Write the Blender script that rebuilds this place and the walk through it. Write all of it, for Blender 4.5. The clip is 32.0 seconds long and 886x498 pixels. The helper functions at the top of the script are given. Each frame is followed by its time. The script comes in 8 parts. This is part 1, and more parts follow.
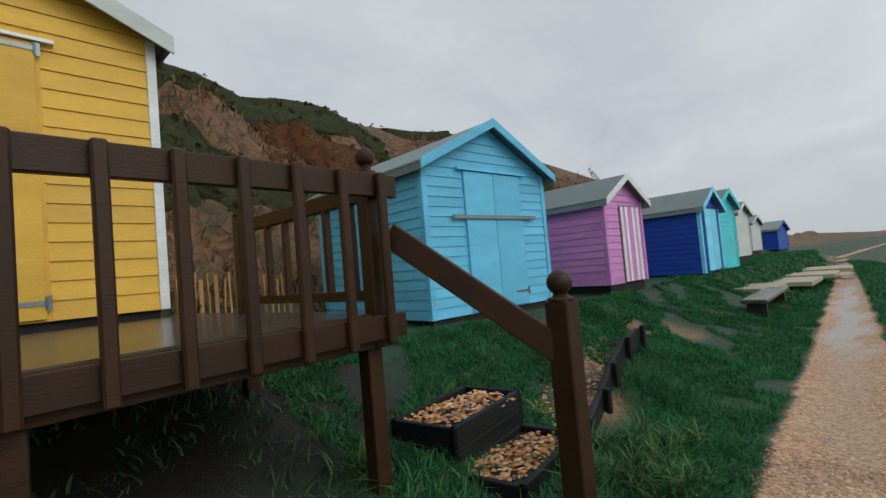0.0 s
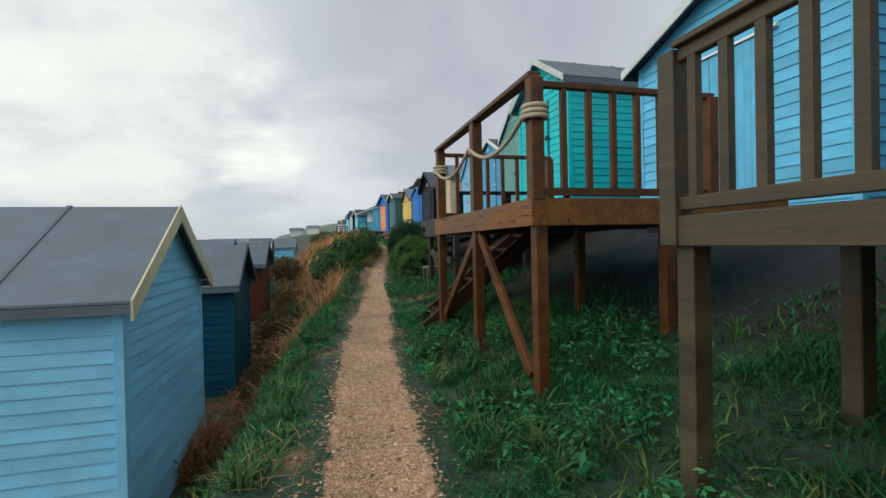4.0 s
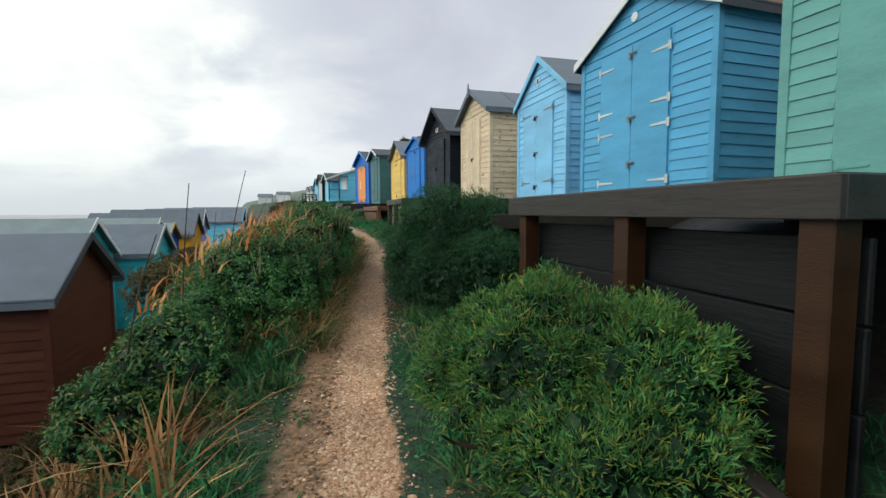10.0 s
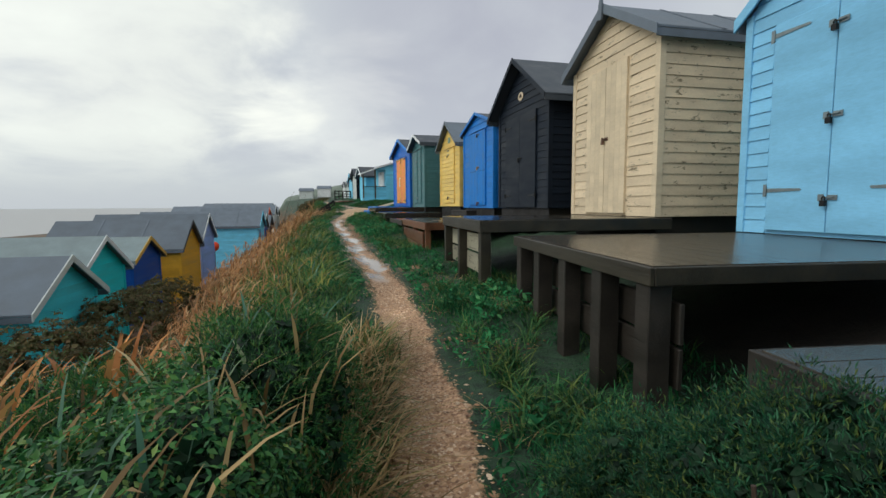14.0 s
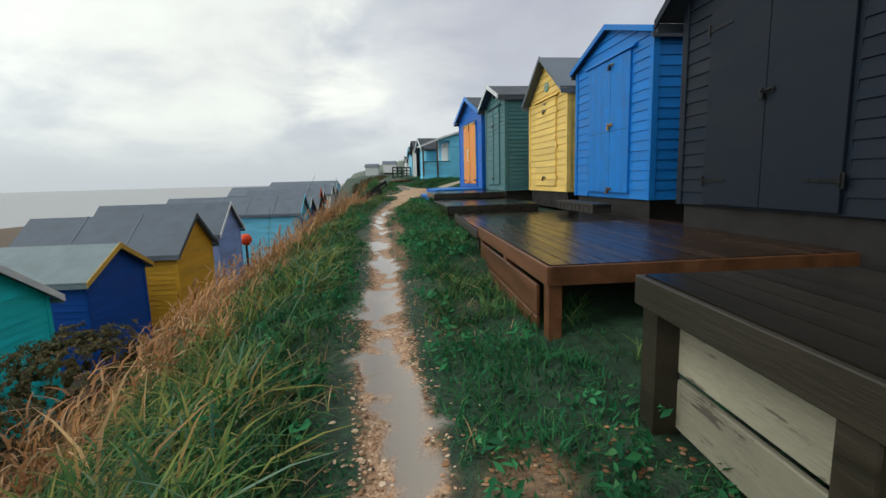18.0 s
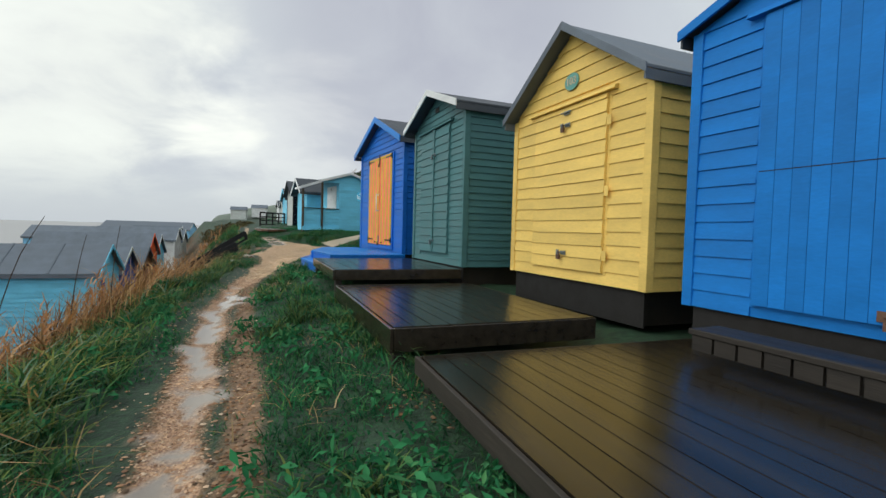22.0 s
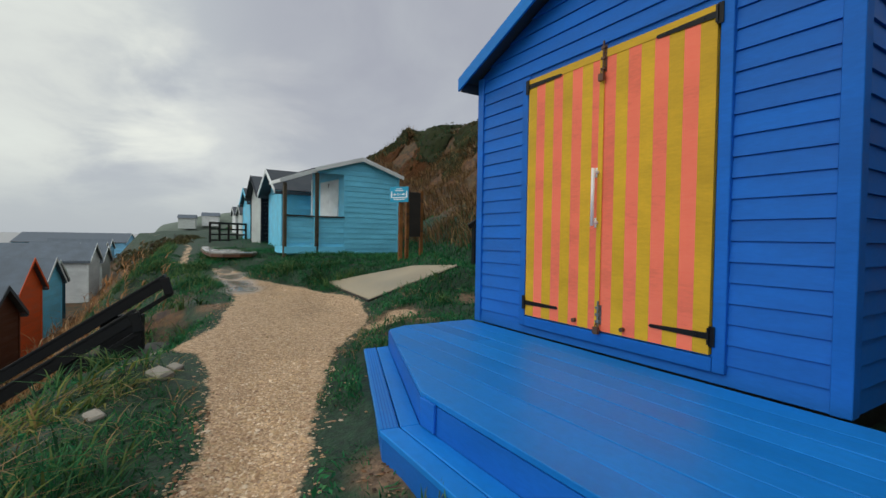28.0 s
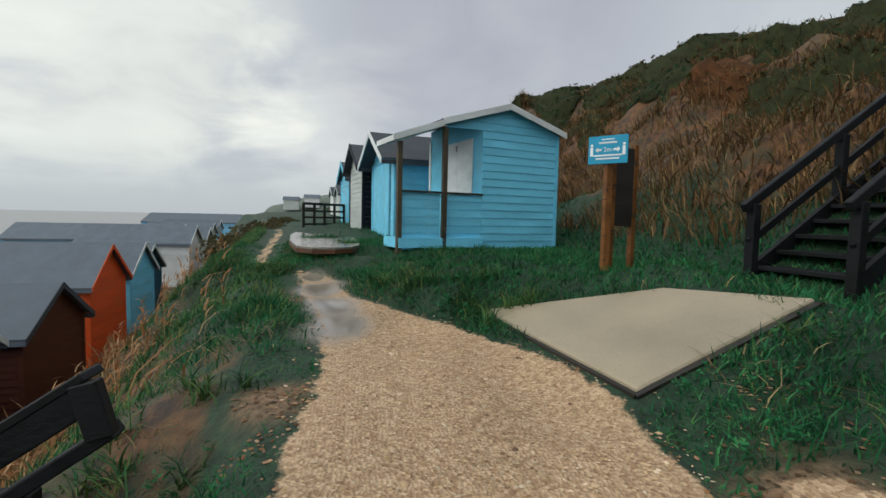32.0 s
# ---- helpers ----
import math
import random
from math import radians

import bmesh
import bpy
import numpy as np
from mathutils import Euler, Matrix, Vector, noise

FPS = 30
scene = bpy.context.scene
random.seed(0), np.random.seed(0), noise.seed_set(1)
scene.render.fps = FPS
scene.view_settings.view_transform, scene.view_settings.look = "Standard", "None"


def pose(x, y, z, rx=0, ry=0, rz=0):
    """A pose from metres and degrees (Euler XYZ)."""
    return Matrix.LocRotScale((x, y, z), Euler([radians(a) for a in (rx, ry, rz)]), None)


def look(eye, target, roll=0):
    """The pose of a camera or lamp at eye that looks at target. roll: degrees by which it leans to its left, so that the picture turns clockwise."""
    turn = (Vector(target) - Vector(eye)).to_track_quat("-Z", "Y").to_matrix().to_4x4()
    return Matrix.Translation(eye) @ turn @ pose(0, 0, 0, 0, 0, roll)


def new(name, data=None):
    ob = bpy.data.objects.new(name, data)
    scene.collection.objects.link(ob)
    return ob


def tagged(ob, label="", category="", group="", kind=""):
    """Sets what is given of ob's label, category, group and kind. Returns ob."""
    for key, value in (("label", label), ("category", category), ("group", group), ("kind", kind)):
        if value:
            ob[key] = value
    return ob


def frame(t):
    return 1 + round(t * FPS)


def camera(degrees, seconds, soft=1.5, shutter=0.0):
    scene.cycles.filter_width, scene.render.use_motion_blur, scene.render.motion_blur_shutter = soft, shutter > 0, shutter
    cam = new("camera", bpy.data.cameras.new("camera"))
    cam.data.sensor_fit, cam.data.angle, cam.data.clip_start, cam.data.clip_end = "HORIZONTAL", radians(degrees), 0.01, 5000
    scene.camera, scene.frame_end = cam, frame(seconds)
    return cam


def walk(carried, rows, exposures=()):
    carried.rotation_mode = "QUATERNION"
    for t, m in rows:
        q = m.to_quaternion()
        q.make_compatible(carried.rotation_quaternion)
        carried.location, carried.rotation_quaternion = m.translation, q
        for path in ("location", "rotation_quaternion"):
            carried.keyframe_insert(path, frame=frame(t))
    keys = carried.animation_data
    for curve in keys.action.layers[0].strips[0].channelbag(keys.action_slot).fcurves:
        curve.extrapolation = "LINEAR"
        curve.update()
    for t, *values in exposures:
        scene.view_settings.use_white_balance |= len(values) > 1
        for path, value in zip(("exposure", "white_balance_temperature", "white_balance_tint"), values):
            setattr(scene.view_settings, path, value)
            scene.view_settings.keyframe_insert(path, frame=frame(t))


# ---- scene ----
cam = camera(87.0, 32.0)
PATH = [
    (0, (-0.026, -0.028, 1.381), (1.438, -1.387, 1.469), -5.00),
    (0.5, (0.013, -0.011, 1.405), (1.798, -0.901, 1.548), -4.73),
    (1, (0.081, 0.113, 1.395), (2.069, 0.025, 1.595), -3.94),
    (1.5, (-0.001, 0.330, 1.411), (1.779, 1.223, 1.596), -2.56),
    (2, (-0.201, 0.698, 1.372), (1.165, 2.153, 1.501), -1.35),
    (2.5, (-0.245, 1.207, 1.305), (0.608, 3.014, 1.384), -0.76),
    (3, (-0.239, 1.923, 1.292), (0.340, 3.837, 1.320), -0.64),
    (3.5, (-0.327, 2.749, 1.271), (0.084, 4.706, 1.269), -0.43),
    (5.5, (-0.291, 5.810, 1.340), (0.046, 7.781, 1.288), -1.80),
    (6, (-0.303, 6.760, 1.373), (0.047, 8.728, 1.300), -1.40),
    (6.5, (-0.287, 7.614, 1.417), (0.073, 9.579, 1.328), -1.30),
    (7, (-0.238, 8.448, 1.473), (0.151, 10.407, 1.377), -0.88),
    (7.5, (-0.189, 9.320, 1.522), (0.231, 11.273, 1.412), -0.57),
    (8, (-0.148, 10.221, 1.534), (0.305, 12.165, 1.412), -0.42),
    (8.5, (-0.100, 11.056, 1.606), (0.390, 12.990, 1.476), -0.04),
    (9, (-0.015, 11.825, 1.695), (0.494, 13.754, 1.555), 0.02),
    (9.5, (0.010, 12.630, 1.742), (0.507, 14.561, 1.591), -0.10),
    (10, (0.098, 13.462, 1.780), (0.563, 15.401, 1.623), -0.28),
    (10.5, (0.224, 14.243, 1.875), (0.642, 16.192, 1.715), -0.14),
    (11, (0.313, 15.003, 1.956), (0.699, 16.959, 1.798), -0.08),
    (11.5, (0.321, 15.712, 2.020), (0.683, 17.673, 1.859), -0.15),
    (12, (0.367, 16.451, 2.067), (0.700, 18.416, 1.902), -0.16),
    (12.5, (0.404, 17.214, 2.118), (0.705, 19.183, 1.941), 0.05),
    (13, (0.457, 17.972, 2.171), (0.738, 19.944, 1.988), 0.02),
    (13.5, (0.488, 18.713, 2.229), (0.763, 20.686, 2.045), -0.15),
    (14, (0.548, 19.463, 2.294), (0.846, 21.432, 2.108), -0.38),
    (14.5, (0.638, 20.201, 2.376), (0.995, 22.159, 2.182), -0.58),
    (16.5, (0.898, 22.575, 2.514), (1.166, 24.545, 2.300), -1.86),
    (17, (0.869, 23.308, 2.526), (0.984, 25.288, 2.271), -1.62),
    (17.5, (0.841, 24.060, 2.556), (0.885, 26.041, 2.279), -1.66),
    (18, (0.782, 24.853, 2.574), (0.796, 26.831, 2.280), -1.64),
    (18.5, (0.750, 25.590, 2.628), (0.762, 27.568, 2.334), -1.45),
    (19, (0.693, 26.323, 2.711), (0.735, 28.302, 2.428), -0.99),
    (19.5, (0.704, 27.100, 2.731), (0.907, 29.076, 2.502), 0.52),
    (20, (0.751, 27.833, 2.772), (1.125, 29.791, 2.608), 1.64),
    (20.5, (0.759, 28.474, 2.801), (1.275, 30.404, 2.694), 1.84),
    (21, (0.632, 29.095, 2.800), (1.178, 31.017, 2.717), 1.77),
    (21.5, (0.519, 29.780, 2.791), (1.064, 31.702, 2.718), 1.77),
    (22, (0.405, 30.509, 2.764), (0.947, 32.433, 2.687), 1.60),
    (22.5, (0.267, 31.230, 2.749), (0.802, 33.155, 2.664), 1.26),
    (23, (0.144, 32.014, 2.792), (0.662, 33.944, 2.705), 0.96),
    (23.5, (0.097, 32.779, 2.795), (0.570, 34.720, 2.702), 0.92),
    (24, (0.051, 33.506, 2.842), (0.484, 35.456, 2.741), 0.59),
    (24.5, (-0.043, 34.145, 2.820), (0.358, 36.102, 2.716), 0.15),
    (25, (-0.186, 34.780, 2.872), (0.183, 36.743, 2.763), -0.31),
    (25.5, (-0.310, 35.447, 2.898), (0.024, 37.416, 2.791), -0.40),
    (27.5, (-0.455, 38.193, 3.044), (-0.005, 40.139, 2.949), 0.04),
    (28, (-0.357, 38.806, 3.075), (0.348, 40.677, 3.029), 0.93),
    (28.5, (-0.259, 39.268, 3.129), (0.662, 41.043, 3.138), 1.78),
    (29, (-0.211, 39.674, 3.154), (0.878, 41.351, 3.205), 2.71),
    (29.5, (-0.191, 40.062, 3.185), (0.928, 41.719, 3.237), 2.86),
    (30, (-0.284, 40.562, 3.170), (0.738, 42.280, 3.201), 1.98),
    (30.5, (-0.485, 41.136, 3.122), (0.378, 42.940, 3.113), 1.29),
    (31, (-0.575, 41.791, 3.126), (0.092, 43.676, 3.061), 0.56),
    (31.5, (-0.594, 42.458, 3.146), (-0.090, 44.390, 3.040), 0.52),
    (32, (-0.537, 43.143, 3.148), (-0.197, 45.110, 3.016), 1.25),
]
walk(cam, [(t, look(eye, target, roll)) for t, eye, target, roll in PATH], exposures=[(0.0, -0.15), (1.2, -0.12), (2.0, 0.26), (3.5, 0.0), (6.0, 0.02), (7.0, 0.16), (9.0, 0.15), (10.0, 0.28), (11.5, 0.12), (13.0, 0.02), (14.0, -0.02), (17.0, 0.02), (22.0, 0.04), (23.0, -0.04), (25.0, -0.1), (28.0, -0.28), (28.5, 0.0), (29.0, 0.28), (30.0, 0.24), (31.0, -0.04), (32.0, -0.15)])

SUN_DIR = Vector((-0.76, -0.22, 0.6)).normalized()
world = bpy.data.worlds.new("overcast_sky")
scene.world = world
world.use_nodes = True


def link(nt, a, b):
    nt.links.new(a, b)


def node(nt, kind, **values):
    n = nt.nodes.new(kind)
    for k, v in values.items():
        n.inputs[k].default_value = v
    return n


def build_sky():
    nt = world.node_tree
    nt.nodes.clear()
    out = nt.nodes.new("ShaderNodeOutputWorld")
    bg = nt.nodes.new("ShaderNodeBackground")
    sky = nt.nodes.new("ShaderNodeTexSky")
    sky.sky_type = "NISHITA"
    sky.sun_disc = False
    sky.sun_elevation = math.asin(SUN_DIR.z)
    sky.sun_rotation = math.atan2(SUN_DIR.x, SUN_DIR.y)
    co = nt.nodes.new("ShaderNodeTexCoord")
    sep = nt.nodes.new("ShaderNodeSeparateXYZ")
    link(nt, co.outputs["Generated"], sep.inputs[0])
    # clouds lie on a flat layer, so they close up towards the horizon
    up = node(nt, "ShaderNodeMath", **{})
    up.operation = "MAXIMUM"
    link(nt, sep.outputs[2], up.inputs[0])
    up.inputs[1].default_value = 0.0
    lift = nt.nodes.new("ShaderNodeMath")
    lift.operation = "ADD"
    link(nt, up.outputs[0], lift.inputs[0])
    lift.inputs[1].default_value = 0.36
    div = nt.nodes.new("ShaderNodeVectorMath")
    div.operation = "DIVIDE"
    comb = nt.nodes.new("ShaderNodeCombineXYZ")
    for i in range(3):
        link(nt, lift.outputs[0], comb.inputs[i])
    link(nt, co.outputs["Generated"], div.inputs[0])
    link(nt, comb.outputs[0], div.inputs[1])
    n1 = node(nt, "ShaderNodeTexNoise", Scale=2.1, Detail=6.0, Roughness=0.55, Distortion=0.35)
    link(nt, div.outputs[0], n1.inputs["Vector"])
    ramp = nt.nodes.new("ShaderNodeValToRGB")
    ramp.color_ramp.elements[0].position = 0.30
    ramp.color_ramp.elements[0].color = (0.545, 0.58, 0.635, 1)
    ramp.color_ramp.elements[1].position = 0.68
    ramp.color_ramp.elements[1].color = (0.69, 0.745, 0.76, 1)
    link(nt, n1.outputs[0], ramp.inputs[0])
    last = ramp.outputs[0]

    def lobe(toward, edge, full, colour, ragged, mode):
        """A soft mass of thinner or thicker cloud about one direction."""
        nonlocal last
        dot = nt.nodes.new("ShaderNodeVectorMath")
        dot.operation = "DOT_PRODUCT"
        link(nt, co.outputs["Generated"], dot.inputs[0])
        dot.inputs[1].default_value = Vector(toward).normalized()
        rag = nt.nodes.new("ShaderNodeMath")
        rag.operation = "MULTIPLY_ADD"
        link(nt, n1.outputs[0], rag.inputs[0])
        rag.inputs[1].default_value = ragged
        link(nt, dot.outputs["Value"], rag.inputs[2])
        amount = nt.nodes.new("ShaderNodeMapRange")
        amount.interpolation_type = "SMOOTHSTEP"
        amount.inputs["From Min"].default_value = edge + ragged * 0.5
        amount.inputs["From Max"].default_value = full + ragged * 0.5
        link(nt, rag.outputs[0], amount.inputs["Value"])
        layer = nt.nodes.new("ShaderNodeMixRGB")
        layer.blend_type = mode
        link(nt, amount.outputs[0], layer.inputs[0])
        link(nt, last, layer.inputs[1])
        layer.inputs[2].default_value = colour
        last = layer.outputs[0]

    lobe(SUN_DIR, 0.2, 1.0, (0.34, 0.33, 0.28, 1), 0.1, "ADD")
    lobe((0.25, 0.93, 0.42), 0.90, 0.99, (0.82, 0.80, 0.85, 1), 0.14, "MULTIPLY")
    lobe((-0.62, 0.74, 0.26), 0.72, 1.0, (0.06, 0.065, 0.05, 1), 0.1, "ADD")
    lobe((-0.40, 0.90, 0.24), 0.94, 1.0, (0.18, 0.165, 0.10, 1), 0.2, "ADD")
    lobe((-0.09, 0.98, 0.165), 0.975, 1.0, (0.13, 0.12, 0.09, 1), 0.08, "ADD")
    # haze closes over the horizon
    haze = nt.nodes.new("ShaderNodeMapRange")
    haze.interpolation_type = "SMOOTHSTEP"
    haze.inputs["From Min"].default_value = 0.14
    haze.inputs["From Max"].default_value = 0.0
    link(nt, sep.outputs[2], haze.inputs["Value"])
    hz = nt.nodes.new("ShaderNodeMixRGB")
    link(nt, haze.outputs[0], hz.inputs[0])
    link(nt, last, hz.inputs[1])
    hz.inputs[2].default_value = (0.56, 0.61, 0.65, 1)
    addc = hz
    mix = nt.nodes.new("ShaderNodeMixRGB")
    mix.inputs[0].default_value = 0.93
    scale = nt.nodes.new("ShaderNodeMixRGB")
    scale.blend_type = "MULTIPLY"
    scale.inputs[0].default_value = 1.0
    scale.inputs[2].default_value = (0.1, 0.1, 0.1, 1)
    link(nt, sky.outputs[0], scale.inputs[1])
    link(nt, scale.outputs[0], mix.inputs[1])
    link(nt, addc.outputs[0], mix.inputs[2])
    link(nt, mix.outputs[0], bg.inputs[0])
    bg.inputs[1].default_value = SKY_STRENGTH
    link(nt, bg.outputs[0], out.inputs[0])


SKY_STRENGTH = 1.03
build_sky()
sun = new("sun", bpy.data.lights.new("sun", "SUN"))
sun.data.energy = 0.9
sun.data.angle = radians(35)
sun.data.color = (1.0, 0.985, 0.94)
sun.matrix_world = look(SUN_DIR * 50, (0, 0, 0))


# ---- materials ----
def lin(h):
    """A linear colour from the hexadecimal notation of paint charts."""
    v = [int(h[i : i + 2], 16) / 255 for i in (0, 2, 4)]
    return tuple((c / 12.92 if c <= 0.04045 else ((c + 0.055) / 1.055) ** 2.4) for c in v) + (1.0,)


def shade(c, f):
    return tuple(min(1.0, v * f) for v in c[:3]) + (1.0,)


MATS = {}


def surface(name, color, rough=0.6, metal=0.0, grain=(9, 9, 9), fine=60.0, vary=0.25, bump=0.15, wear=None, wear_at=0.66, spread=0.12, spec=0.5, dirt=0.0):
    """A paint, wood, stone or metal: broad stains, fine grain, a little relief, and a wear colour in patches."""
    if name in MATS:
        return MATS[name]
    m = bpy.data.materials.new(name)
    m.use_nodes = True
    nt = m.node_tree
    b = nt.nodes["Principled BSDF"]
    b.inputs["Roughness"].default_value = rough
    b.inputs["Metallic"].default_value = metal
    b.inputs["Specular IOR Level"].default_value = spec
    co = nt.nodes.new("ShaderNodeTexCoord")
    info = nt.nodes.new("ShaderNodeObjectInfo")
    shift = nt.nodes.new("ShaderNodeVectorMath")
    shift.operation = "MULTIPLY_ADD"
    shift.inputs[0].default_value = (37.0, 19.0, 53.0)
    link(nt, info.outputs["Random"], shift.inputs[1])
    link(nt, co.outputs["Object"], shift.inputs[2])
    mp = nt.nodes.new("ShaderNodeMapping")
    mp.inputs["Scale"].default_value = grain
    link(nt, shift.outputs[0], mp.inputs["Vector"])
    big = node(nt, "ShaderNodeTexNoise", Scale=0.35, Detail=4.0, Roughness=0.6)
    link(nt, mp.outputs[0], big.inputs["Vector"])
    small = node(nt, "ShaderNodeTexNoise", Scale=fine / 9.0, Detail=6.0, Roughness=0.65)
    link(nt, mp.outputs[0], small.inputs["Vector"])
    r1 = nt.nodes.new("ShaderNodeMapRange")
    r1.inputs["From Min"].default_value = 0.3
    r1.inputs["From Max"].default_value = 0.7
    r1.inputs["To Min"].default_value = 1 - vary
    r1.inputs["To Max"].default_value = 1 + vary
    link(nt, big.outputs[0], r1.inputs["Value"])
    r2 = nt.nodes.new("ShaderNodeMapRange")
    r2.inputs["From Min"].default_value = 0.25
    r2.inputs["From Max"].default_value = 0.75
    r2.inputs["To Min"].default_value = 1 - vary * 0.6
    r2.inputs["To Max"].default_value = 1 + vary * 0.6
    link(nt, small.outputs[0], r2.inputs["Value"])
    r3 = nt.nodes.new("ShaderNodeMapRange")
    r3.inputs["To Min"].default_value = 1 - spread
    r3.inputs["To Max"].default_value = 1 + spread
    link(nt, info.outputs["Random"], r3.inputs["Value"])
    m1 = nt.nodes.new("ShaderNodeMath")
    m1.operation = "MULTIPLY"
    link(nt, r1.outputs[0], m1.inputs[0])
    link(nt, r2.outputs[0], m1.inputs[1])
    m2 = nt.nodes.new("ShaderNodeMath")
    m2.operation = "MULTIPLY"
    link(nt, m1.outputs[0], m2.inputs[0])
    link(nt, r3.outputs[0], m2.inputs[1])
    col = nt.nodes.new("ShaderNodeVectorMath")
    col.operation = "SCALE"
    col.inputs[0].default_value = color[:3]
    link(nt, m2.outputs[0], col.inputs["Scale"])
    last = col.outputs[0]
    height = small.outputs[0]
    if wear:
        wn = node(nt, "ShaderNodeTexNoise", Scale=1.6, Detail=9.0, Roughness=0.72)
        link(nt, mp.outputs[0], wn.inputs["Vector"])
        wr = nt.nodes.new("ShaderNodeMapRange")
        wr.inputs["From Min"].default_value = wear_at
        wr.inputs["From Max"].default_value = wear_at + 0.05
        link(nt, wn.outputs[0], wr.inputs["Value"])
        wm = nt.nodes.new("ShaderNodeMixRGB")
        link(nt, wr.outputs[0], wm.inputs[0])
        link(nt, last, wm.inputs[1])
        wm.inputs[2].default_value = wear
        last = wm.outputs[0]
        sub = nt.nodes.new("ShaderNodeMath")
        sub.operation = "SUBTRACT"
        link(nt, height, sub.inputs[0])
        link(nt, wr.outputs[0], sub.inputs[1])
        height = sub.outputs[0]
    link(nt, last, b.inputs["Base Color"])
    rr = nt.nodes.new("ShaderNodeMapRange")
    rr.inputs["From Min"].default_value = 0.3
    rr.inputs["From Max"].default_value = 0.7
    rr.inputs["To Min"].default_value = max(0.02, rough * 0.75)
    rr.inputs["To Max"].default_value = min(1.0, rough * 1.25)
    link(nt, big.outputs[0], rr.inputs["Value"])
    link(nt, rr.outputs[0], b.inputs["Roughness"])
    bp = nt.nodes.new("ShaderNodeBump")
    bp.inputs["Strength"].default_value = bump
    bp.inputs["Distance"].default_value = 0.01
    link(nt, height, bp.inputs["Height"])
    link(nt, bp.outputs[0], b.inputs["Normal"])
    MATS[name] = m
    return m


def paint(name, h, rough=0.5, wear=None, wear_at=0.68, f=1.0, spread=0.06, vary=0.15):
    return surface("paint_" + name, shade(lin(h), f), rough, grain=(4, 2.2, 9), fine=70, vary=vary, bump=0.12, wear=lin(wear) if wear else None, wear_at=wear_at, spread=spread, spec=0.22)


YELLOW = paint("yellow", "ddb04c")
LEMON = paint("lemon", "ebc970")
SKY = paint("sky_blue", "68bee2")
SKYPALE = paint("bright_sky_blue", "8ad0f2")
SKY2 = paint("soft_blue", "82c3e6")
MIDBLUE = paint("mid_blue", "56a2c8", wear="a9c4cc", wear_at=0.76)
TURQ = paint("turquoise", "1fc8cc")
SAGE = paint("sage", "68a29a")
CREAM = paint("cream", "d8c5a6", rough=0.7, wear="7a6e58", wear_at=0.585, vary=0.16)
CREAM2 = paint("cream_smooth", "d9c7a8", rough=0.65, wear="7d7057", wear_at=0.72)
BLACK = paint("black", "18212c", rough=0.6, vary=0.2)
COBALT = paint("cobalt", "1878c8")
GREEN = paint("green", "487578")
ROYAL = paint("royal", "1969c2")
ROYAL2 = paint("royal_deck", "187ed2", rough=0.42)
PINK = paint("pink", "cc8ac6")
NAVY = paint("navy", "1c48a8")
TEAL = paint("teal", "46cad6")
WHITE = paint("white", "dfe3e2")
PALE = paint("pale_grey", "c4ccc8")
CORAL = paint("coral", "ff7f62", wear="ffc0ae", wear_at=0.74)
MUSTARD = paint("mustard", "dcae2e")
AMBER = paint("amber", "d9a637")
AQUA = paint("aqua", "78d2f0")
TAN = paint("tan", "d4caa8")
DKTEAL = paint("dark_teal", "0a4c60")
DKBLUE = paint("deep_blue", "124c9e")
BROWN = paint("brown", "5a3325")
ORANGE = paint("orange", "e4602f")
LILAC = paint("lilac", "8fa6da")
GOLD = paint("gold", "c9a24c")
FELT = surface("roof_felt", lin("66707a"), 0.7, grain=(6, 6, 6), fine=120, vary=0.18, bump=0.3, spec=0.35)
FELT2 = surface("green_felt", lin("788688"), 0.7, grain=(6, 6, 6), fine=120, vary=0.18, bump=0.3, spec=0.35)
FELTDK = surface("black_felt", lin("40474e"), 0.6, grain=(6, 6, 6), fine=120, vary=0.2, bump=0.3)
STAIN = surface("brown_stained_wood", lin("37210f"), 0.5, grain=(20, 3, 20), fine=70, vary=0.28, bump=0.25, wear=lin("5c3a1e"), wear_at=0.72, spec=0.3)
DECKWET = surface("wet_dark_decking", lin("2d2820"), 0.19, grain=(28, 1.6, 28), fine=30, vary=0.4, bump=0.13, spec=0.55)
DECKRED = surface("wet_brown_decking", lin("35261a"), 0.24, grain=(28, 1.6, 28), fine=30, vary=0.4, bump=0.14, spec=0.5)
DECKGREY = surface("weathered_decking", lin("4a4640"), 0.16, grain=(28, 2.0, 28), fine=50, vary=0.25, bump=0.18, spec=0.5)
DECKPALE = surface("wet_pale_decking", lin("8a857c"), 0.2, grain=(28, 2.0, 28), fine=30, vary=0.25, bump=0.15, spec=0.5)
GREYWOOD = surface("silvered_timber", lin("2f2c28"), 0.6, grain=(18, 1.6, 18), fine=26, vary=0.45, bump=0.3, wear=lin("2b2722"), wear_at=0.55)
DARKWOOD = surface("dark_wet_timber", lin("2e291d"), 0.5, grain=(18, 1.6, 18), fine=26, vary=0.45, bump=0.3, wear=lin("45402f"), wear_at=0.66)
FASCIA = surface("tan_timber", lin("7c5028"), 0.5, grain=(14, 1.2, 14), fine=26, vary=0.35, bump=0.25, wear=lin("32291f"), wear_at=0.57, spec=0.3)
REDWOOD = surface("red_timber", lin("643f26"), 0.45, grain=(20, 1.6, 20), fine=26, vary=0.4, bump=0.25, wear=lin("54372c"), wear_at=0.64)
